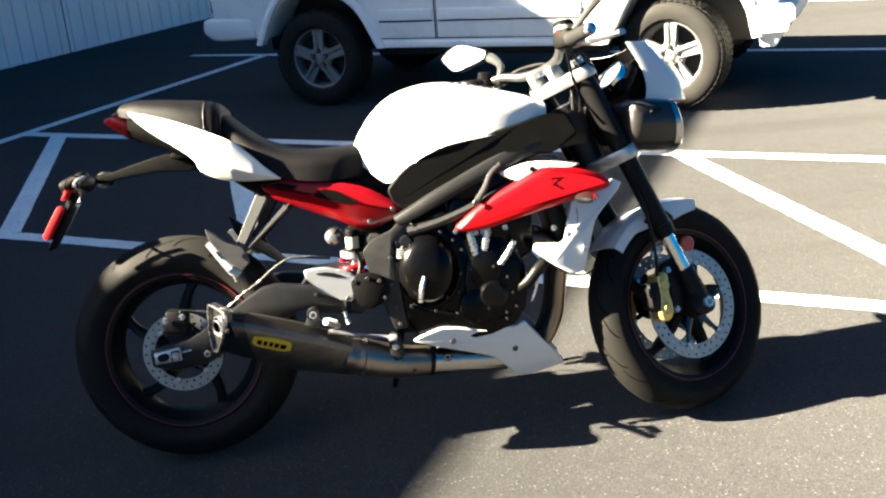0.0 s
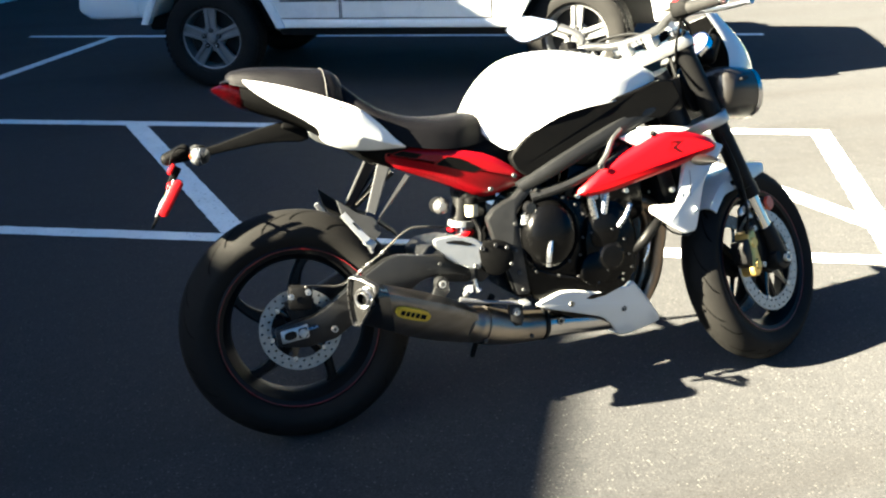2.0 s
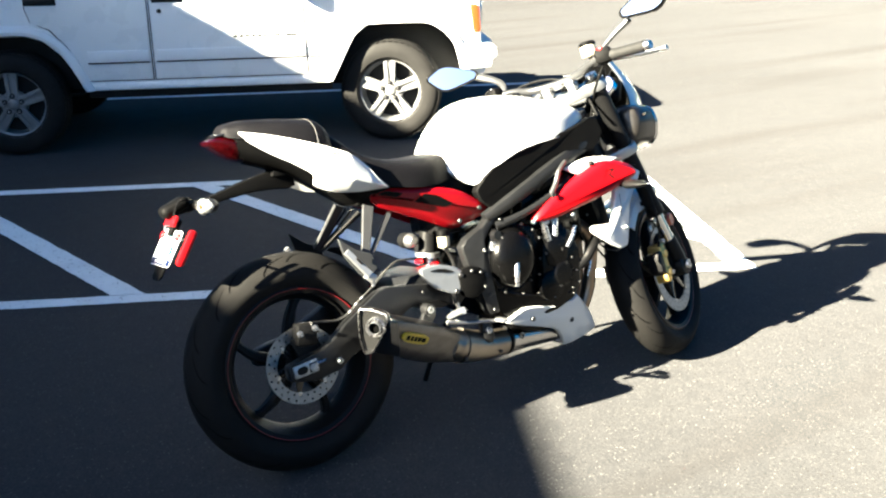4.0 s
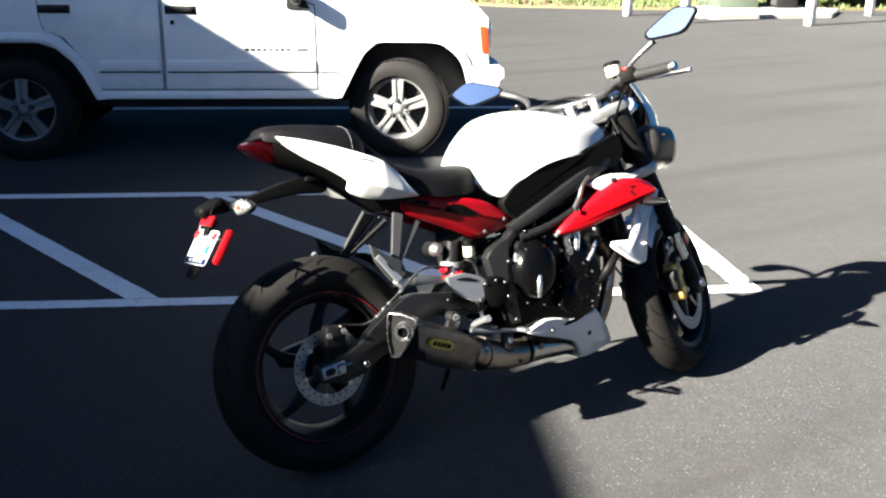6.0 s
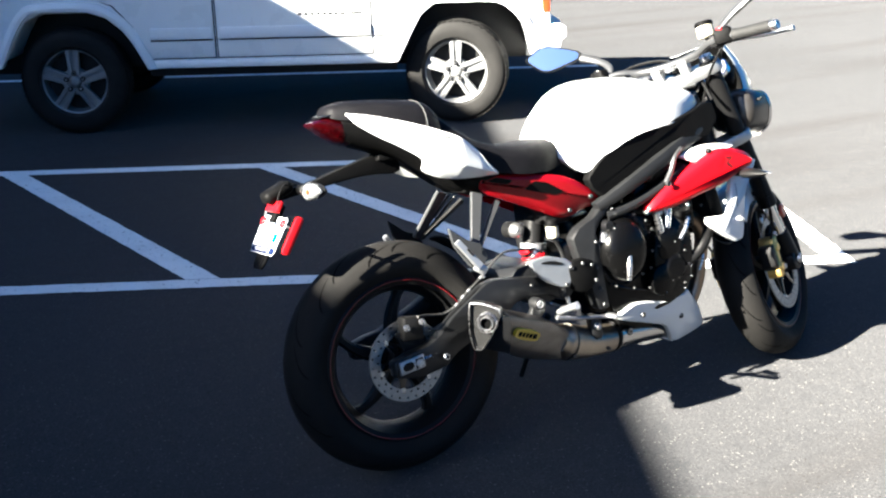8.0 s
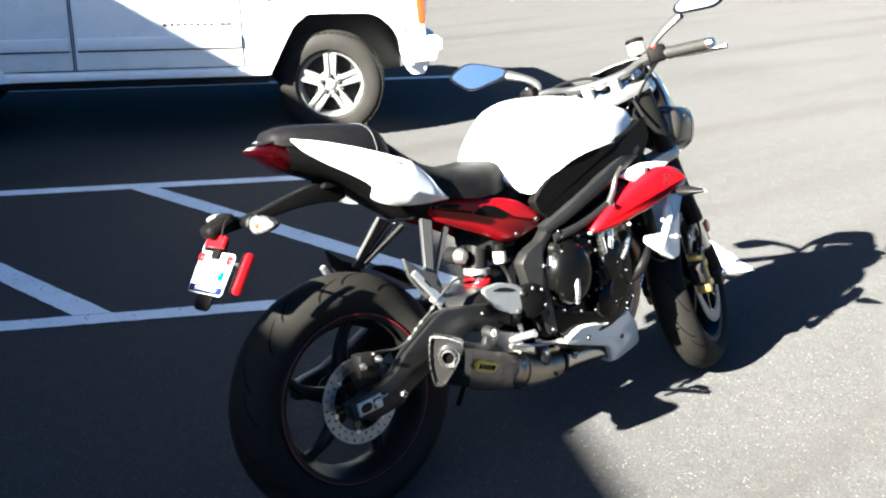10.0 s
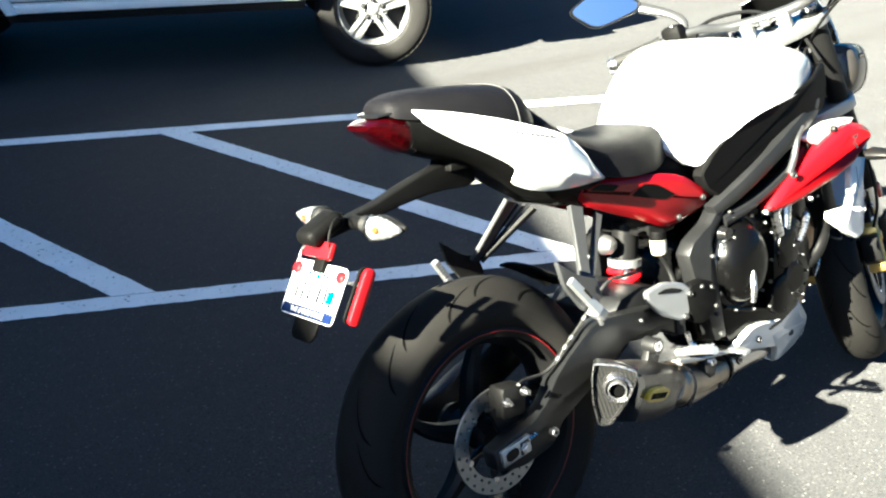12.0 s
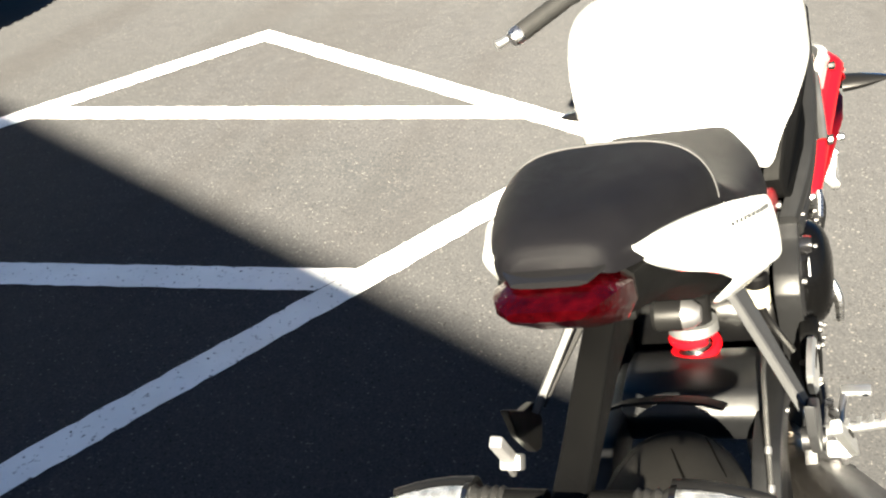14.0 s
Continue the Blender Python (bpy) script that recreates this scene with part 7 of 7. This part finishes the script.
def jeep_wheel(x, s):
    aim = Matrix.Rotation(radians(-12 if x > 1 else 0), 4, "Z")             # the front pair is steered
    hub = part("wheel", turn(lathe([(0.0, -0.030), (0.022, -0.030), (0.034, -0.024), (0.042, -0.016), (0.084, -0.014), (0.09, 0.01), (0.06, 0.08)], 24), Matrix.Translation((x, s * 0.755, 0.352)) @ aim @ Matrix.Translation((0, s * 0.060, 0)) @ (Matrix.Rotation(radians(180), 4, "Z") if s > 0 else Matrix.Identity(4))), ALLOY_WHEEL, jeep, "five-spoke silver alloy wheel")
    m = Matrix.Translation((x, s * 0.755, 0.352)) @ aim @ (Matrix.Rotation(radians(180), 4, "Z") if s > 0 else Matrix.Identity(4))
    prof = [(0.215, -0.085), (0.235, -0.108), (0.275, -0.116), (0.315, -0.108), (0.336, -0.094), (0.348, -0.075), (0.352, -0.035), (0.352, 0.035), (0.348, 0.075), (0.336, 0.094), (0.30, 0.112), (0.25, 0.112), (0.215, 0.085)]
    t = part("tyre", turn(lathe(prof, 64), m), JEEP_RUBBER, hub, "worn off-road tyre")
    bm = bmesh.new()
    for k in range(52):
        a = 2 * math.pi * k / 52
        for row, (yy, w) in enumerate(((-0.086, 0.034), (-0.045, 0.03), (-0.004, 0.03), (0.04, 0.03), (0.082, 0.034))):
            aa = a + (0.06 if row % 2 else 0)
            box((math.cos(aa) * (0.3525 - (0.008 if row in (0, 4) else 0)), yy, math.sin(aa) * (0.3525 - (0.008 if row in (0, 4) else 0))), (0.004, w, 0.028), 0, Matrix.Rotation(-aa, 4, "Y"), bm)
    part("tread_block", turn(bm, m), JEEP_RUBBER, t)
    part("rim", turn(lathe([(0.226, -0.098), (0.232, -0.092), (0.226, -0.084), (0.205, -0.078), (0.19, -0.02), (0.19, 0.05), (0.20, 0.05), (0.215, -0.07)], 48, closed=True), m), ALLOY_WHEEL, hub)
    part("rim_barrel", turn(lathe([(0.0, 0.0), (0.19, 0.0)], 32), m), BLACK_TRIM, hub)
    part("wheel_ring", turn(lathe([(0.0, -0.062), (0.09, -0.062), (0.09, -0.03)], 32), m), ALLOY_WHEEL, hub)
    for k in range(5):
        a = 72 * k + 90
        c, si = math.cos(radians(a)), math.sin(radians(a))
        for q0 in (-1, 1):
            secs = []
            for t_ in (0.0, 0.3, 0.6, 0.85, 1.0):
                r = 0.045 + 0.169 * t_
                mid, half_ = q0 * (0.021 + 0.008 * t_), 0.014 + 0.001 * t_ + (0.008 if t_ > 0.9 else 0)
                y = -0.088 + 0.010 * t_
                secs.append([Vector((r * c - si * (mid + q * half_), y + dy, r * si + c * (mid + q * half_))) for q, dy in ((-1, 0.032), (-1, 0.005), (-0.7, 0.0), (0.7, 0.0), (1, 0.005), (1, 0.032))])
            part("spoke", turn(loft(secs), m), ALLOY_WHEEL, hub)
        part("spoke_web", turn(loft([[Vector((r * c - si * q, y, r * si + c * q)) for q, y in ((-0.03, -0.070), (0.03, -0.070), (0.03, -0.055), (-0.03, -0.055))] for r in (0.04, 0.212)]), m), ALLOY_WHEEL, hub)
        b = radians(a)
        seat = (0.058 * math.cos(b), -0.0925, 0.058 * math.sin(b))
        part("lug_seat", turn(lathe([(0.0, -0.001), (0.0165, -0.001), (0.0170, 0.008)], 14, seat), m), BLACK_TRIM, hub)
        part("lug_nut", turn(lathe([(0.0, -0.012), (0.006, -0.011), (0.008, 0.0)], 8, seat), m), STEEL, hub)


for x in (0.0, 2.576):
    for s in (-1, 1):
        jeep_wheel(x, s)


# ---------------------------------------------------------------- the far side of the lot
def far_post(x, y, h=1.5):
    bm = box((x, y, h / 2), (0.15, 0.15, h), 0.012)
    ob = part("bollard_post", bm, POST_WHITE)
    return tagged(ob, "square white wooden post at the edge of the lot", "post", "white posts")


for x, y in ((14.0, 14.37), (13.63, 12.3), (15.6, 10.9), (19.45, 12.37), (17.67, 10.33), (21.5, 9.2)):
    far_post(x, y)


def blob_edge(pts, z, depth):
    bm = bmesh.new()
    f = bm.faces.new([bm.verts.new((x, y, z)) for x, y in pts])
    ret = bmesh.ops.extrude_face_region(bm, geom=[f])
    for v in [g for g in ret["geom"] if isinstance(g, bmesh.types.BMVert)]:
        v.co.z -= depth
    bmesh.ops.recalc_face_normals(bm, faces=bm.faces)
    return bm


verge = [(12.2, 19.8), (13.2, 17.6), (15.2, 15.9), (18.6, 14.3), (20.5, 13.6), (23.5, 12.2), (30, 10.5), (60, 4), (120, 20), (120, 120), (20, 120), (0, 60), (4, 32)]
tagged(part("lawn_soil", blob_edge(verge, 0.06, 0.06), SOIL), "mown verge with thin soil under the grass", "lawn", kind="structure")
rg = random.Random(11)


def inside(x, y, poly):
    hit = False
    for (x1, y1), (x2, y2) in zip(poly, poly[1:] + poly[:1]):
        if (y1 > y) != (y2 > y) and x < (x2 - x1) * (y - y1) / (y2 - y1) + x1:
            hit = not hit
    return hit


def tufts(count, xr, yr, poly, h, mat, name, label):
    verts, faces = [], []
    made = 0
    while made < count:
        x, y = rg.uniform(*xr), rg.uniform(*yr)
        if not inside(x, y, poly):
            continue
        made += 1
        a, w, hh = rg.uniform(0, 6.28), rg.uniform(0.02, 0.05), h * rg.uniform(0.6, 1.3)
        lx, ly = rg.uniform(-0.05, 0.05), rg.uniform(-0.05, 0.05)
        i = len(verts)
        verts += [(x - w * math.cos(a), y - w * math.sin(a), 0.05), (x + w * math.cos(a), y + w * math.sin(a), 0.05), (x + lx, y + ly, 0.06 + hh)]
        faces.append((i, i + 1, i + 2))
    me = bpy.data.meshes.new(name)
    me.from_pydata(verts, [], faces)
    me.materials.append(mat)
    return tagged(new(name, me), label, "grass", kind="stuff")


tufts(45000, (12, 40), (8, 40), verge, 0.10, GRASS, "grass", "sunlit yellow-green mown grass")
mulch_bed = [(12.3, 19.7), (13.3, 17.8), (14.6, 16.8), (15.4, 18.6), (16.5, 22), (14, 26), (9, 30)]
tagged(part("mulch_bed", blob_edge(mulch_bed, 0.075, 0.02), MULCH), "brown bark mulch bed beside the grass", "flower bed", kind="structure")
pad = [(15.1, 14.05), (15.05, 12.75), (17.8, 12.1), (19.6, 13.3), (19.2, 14.6), (17.0, 15.6)]
tagged(part("concrete_pad", blob_edge(pad, 0.09, 0.09), CONCRETE), "pale concrete pad under the green cabinet", "concrete pad", kind="structure")
kerb = spline([(19.6, 11.9, 0), (22, 11.1, 0), (25, 9.6, 0), (28, 7.0, 0), (31, 3.0, 0)], 8)
secs = []
for i, p in enumerate(kerb):
    d = (kerb[min(i + 1, len(kerb) - 1)] - kerb[max(i - 1, 0)]).normalized()
    nrm = Vector((-d.y, d.x, 0))
    secs.append([p + nrm * a + Vector((0, 0, z)) for a, z in ((-0.16, 0.0), (-0.13, 0.13), (-0.10, 0.15), (0.12, 0.15), (0.15, 0.0))])
tagged(part("kerb", loft(secs), CONCRETE), "pale concrete kerb curving along the lot", "kerb", kind="structure")

# green utility cabinet
cab = thing("utility_cabinet", pose(17.75, 15.05, 0.09, 0, 0, -24), "tall green metal utility cabinet on a concrete pad", "utility cabinet")
part("cabinet_body", box((0, 0, 0.62), (0.95, 1.35, 1.24), 0.02), GREEN_BOX, cab)
part("cabinet_lid", box((0, 0, 1.27), (1.02, 1.42, 0.06), 0.02), GREEN_BOX, cab)
part("cabinet_door", box((-0.485, -0.33, 0.60), (0.02, 0.62, 1.08), 0.006), GREEN_BOX, cab)
part("cabinet_door", box((-0.485, 0.33, 0.60), (0.02, 0.62, 1.08), 0.006), GREEN_BOX, cab)
part("cabinet_handle", box((-0.505, -0.06, 0.66), (0.03, 0.03, 0.16), 0.006), STEEL, cab)
side_box = thing("meter_cabinet", pose(18.6, 14.15, 0.09, 0, 0, -24), "dark grey meter cabinet beside the green one", "utility cabinet")
part("cabinet_body", box((0, 0, 0.45), (0.5, 0.6, 0.9), 0.02), BLACK_TRIM, side_box)
part("cabinet_door", box((-0.255, 0, 0.45), (0.02, 0.5, 0.78), 0.006), GREY_INK, side_box)


def leafy(name, m, size, count, label, category, trunk=0.0, group=""):
    """A shrub or tree: limbs and a ragged crown of many small leaves."""
    t = thing(name, m, label, category, group)
    rl = random.Random(int(m.translation.x * 100) & 1023)
    if trunk:
        part("trunk", tube([(0, 0, 0), (0.05, 0.03, trunk * 0.5), (0.0, 0.08, trunk + size[2] * 0.5)], [0.16, 0.12, 0.05], 10), BARK, t)
    for k in range(5):
        a = 1.25 * k + rl.random()
        r = rl.uniform(0.4, 0.8)
        part("limb", tube([(0, 0, trunk * 0.8), (r * size[0] * 0.4 * math.cos(a), r * size[1] * 0.4 * math.sin(a), trunk + size[2] * 0.35), (r * size[0] * 0.8 * math.cos(a), r * size[1] * 0.8 * math.sin(a), trunk + size[2] * rl.uniform(0.5, 0.9))], [0.05, 0.03, 0.01], 6), BARK, t)
    lumps = [(rl.gauss(0, 0.4) * size[0], rl.gauss(0, 0.4) * size[1], trunk + size[2] * rl.uniform(0.15, 0.9), rl.uniform(0.25, 0.5)) for _ in range(26)]
    verts, faces = [], []
    for _ in range(count):
        cx, cy, cz, cr = rl.choice(lumps)
        p = Vector((rl.gauss(0, 1), rl.gauss(0, 1), rl.gauss(0, 1))).normalized() * cr * rl.uniform(0.5, 1.1) * min(size)
        c = Vector((cx, cy, max(cz, 0.08))) + p
        c.z = max(c.z, 0.05)
        n1 = Vector((rl.gauss(0, 1), rl.gauss(0, 1), rl.gauss(0, 1))).normalized()
        n2 = n1.orthogonal().normalized()
        w = rl.uniform(0.04, 0.09)
        i = len(verts)
        verts += [c - n1 * w, c + n2 * w * 0.5, c + n1 * w, c - n2 * w * 0.5]
        faces.append((i, i + 1, i + 2, i + 3))
    me = bpy.data.meshes.new("foliage")
    me.from_pydata(verts, [], faces)
    me.materials.append(LEAF)
    ob = new("foliage", me)
    ob.parent = t
    return t


for k, (x, y, sx) in enumerate(((13.0, 21.5, 1.1), (15.2, 22.8, 1.3), (17.6, 23.6, 1.2), (20.3, 24.2, 1.3), (10.8, 22.4, 1.1), (23.5, 24.6, 1.4))):
    leafy("shrub", pose(x, y, 0.05, 0, 0, 40 * k), (sx, sx, 1.2), 5000, "dark green leafy shrub at the back of the verge", "shrub", group="shrubs behind the lot")
for k, (x, y) in enumerate(((16, 34), (24, 33), (33, 30), (41, 25), (8, 36), (50, 16))):
    leafy("tree", pose(x, y, 0.05, 0, 0, 70 * k), (2.6, 2.6, 3.2), 9000, "broad green tree far behind the lot", "tree", 1.8, "trees behind the lot")


def far_car(m, paint, label, length=4.6, high=1.65, nose=1.05, bed=False):
    """A parked vehicle far off: sculpted body, glass, wheels, lamps."""
    t = thing("car", m, label, "car", "far parked cars")
    L = length / 2
    lowp = [(-L, 0.42), (-L, 0.95), (-L + 0.08, nose), (L - 0.15, nose - 0.08), (L, 0.85), (L, 0.42), (L - 0.42, 0.36), (L - 0.55, 0.62), (L - 0.75, 0.72), (L - 0.98, 0.72), (L - 1.18, 0.62), (L - 1.3, 0.34), (-L + 1.3, 0.34), (-L + 1.18, 0.62), (-L + 0.98, 0.72), (-L + 0.75, 0.72), (-L + 0.55, 0.62), (-L + 0.42, 0.36)]
    part("body", slab(lowp, -0.88, 0.88, 0.05, 3), paint, t)
    back = -L + 0.1 if not bed else -0.2
    cab_ = []
    for z, xa, xb, w in ((nose - 0.06, back, L - 1.1, 0.82), ((nose + high) / 2, back + 0.1, L - 1.45, 0.76), (high - 0.06, back + 0.22, L - 1.8, 0.66), (high, back + 0.4, L - 2.0, 0.58)):
        cab_.append([Vector(p) for p in ((xa, -w, z), (xb, -w, z), (xb, w, z), (xa, w, z))])
    part("cabin", loft(cab_), paint, t)
    zc = (nose + high) / 2
    for s in (-1, 1):
        part("window", loft([[Vector((x, s * (w + o), z)) for x, z, w in ((back + 0.2, nose + 0.04, 0.79), (L - 1.3, nose + 0.04, 0.79), (L - 1.75, high - 0.12, 0.69), (back + 0.3, high - 0.12, 0.69))] for o in (0.0, 0.012)]), WINDOW, t)
        for x in (-L + 0.87, L - 0.87):
            w = part("wheel", turn(lathe([(0.0, -0.02), (0.05, -0.03), (0.16, -0.01), (0.2, -0.03), (0.21, 0.0), (0.19, 0.1), (0.0, 0.1)], 24), Matrix.Translation((x, s * 0.86, 0.34)) @ (Matrix.Rotation(radians(180), 4, "Z") if s > 0 else Matrix.Identity(4))), ALLOY, t)
            part("tyre", turn(lathe([(0.20, -0.02), (0.24, -0.05), (0.31, -0.04), (0.34, 0.0), (0.34, 0.14), (0.31, 0.18), (0.2, 0.16)], 32), Matrix.Translation((x, s * 0.86, 0.34)) @ (Matrix.Rotation(radians(180), 4, "Z") if s > 0 else Matrix.Identity(4))), JEEP_RUBBER, w)
        part("headlight", box((L - 0.02, s * 0.66, 0.75), (0.06, 0.28, 0.14), 0.02), LAMP_SILVER, t)
        part("tail_lamp", box((-L + 0.02, s * 0.74, 0.85), (0.06, 0.16, 0.26), 0.02), LENS_RED, t)
    part("bumper", box((L + 0.02, 0, 0.48), (0.12, 1.7, 0.18), 0.04), BLACK_TRIM, t)
    return t


far_car(pose(22.2, 14.9, 0.06, 0, 0, 196), PALE_CAR, "pale silver car parked beyond the posts", 4.5, 1.5, 0.98)
far_car(pose(24.6, 12.6, 0.06, 0, 0, 200), DARK_CAR, "dark blue-black wagon parked beyond the posts", 4.6, 1.7)
far_car(pose(30.5, 11.5, 0.06, 0, 0, 190), GREEN_CAR, "pale green pickup parked beyond the kerb", 5.2, 1.8, 1.1, True)
far_car(pose(9.5, 25.5, 0.06, 0, 0, -20), PALE_CAR, "white saloon parked behind the shrubs", 4.6, 1.5, 0.98)
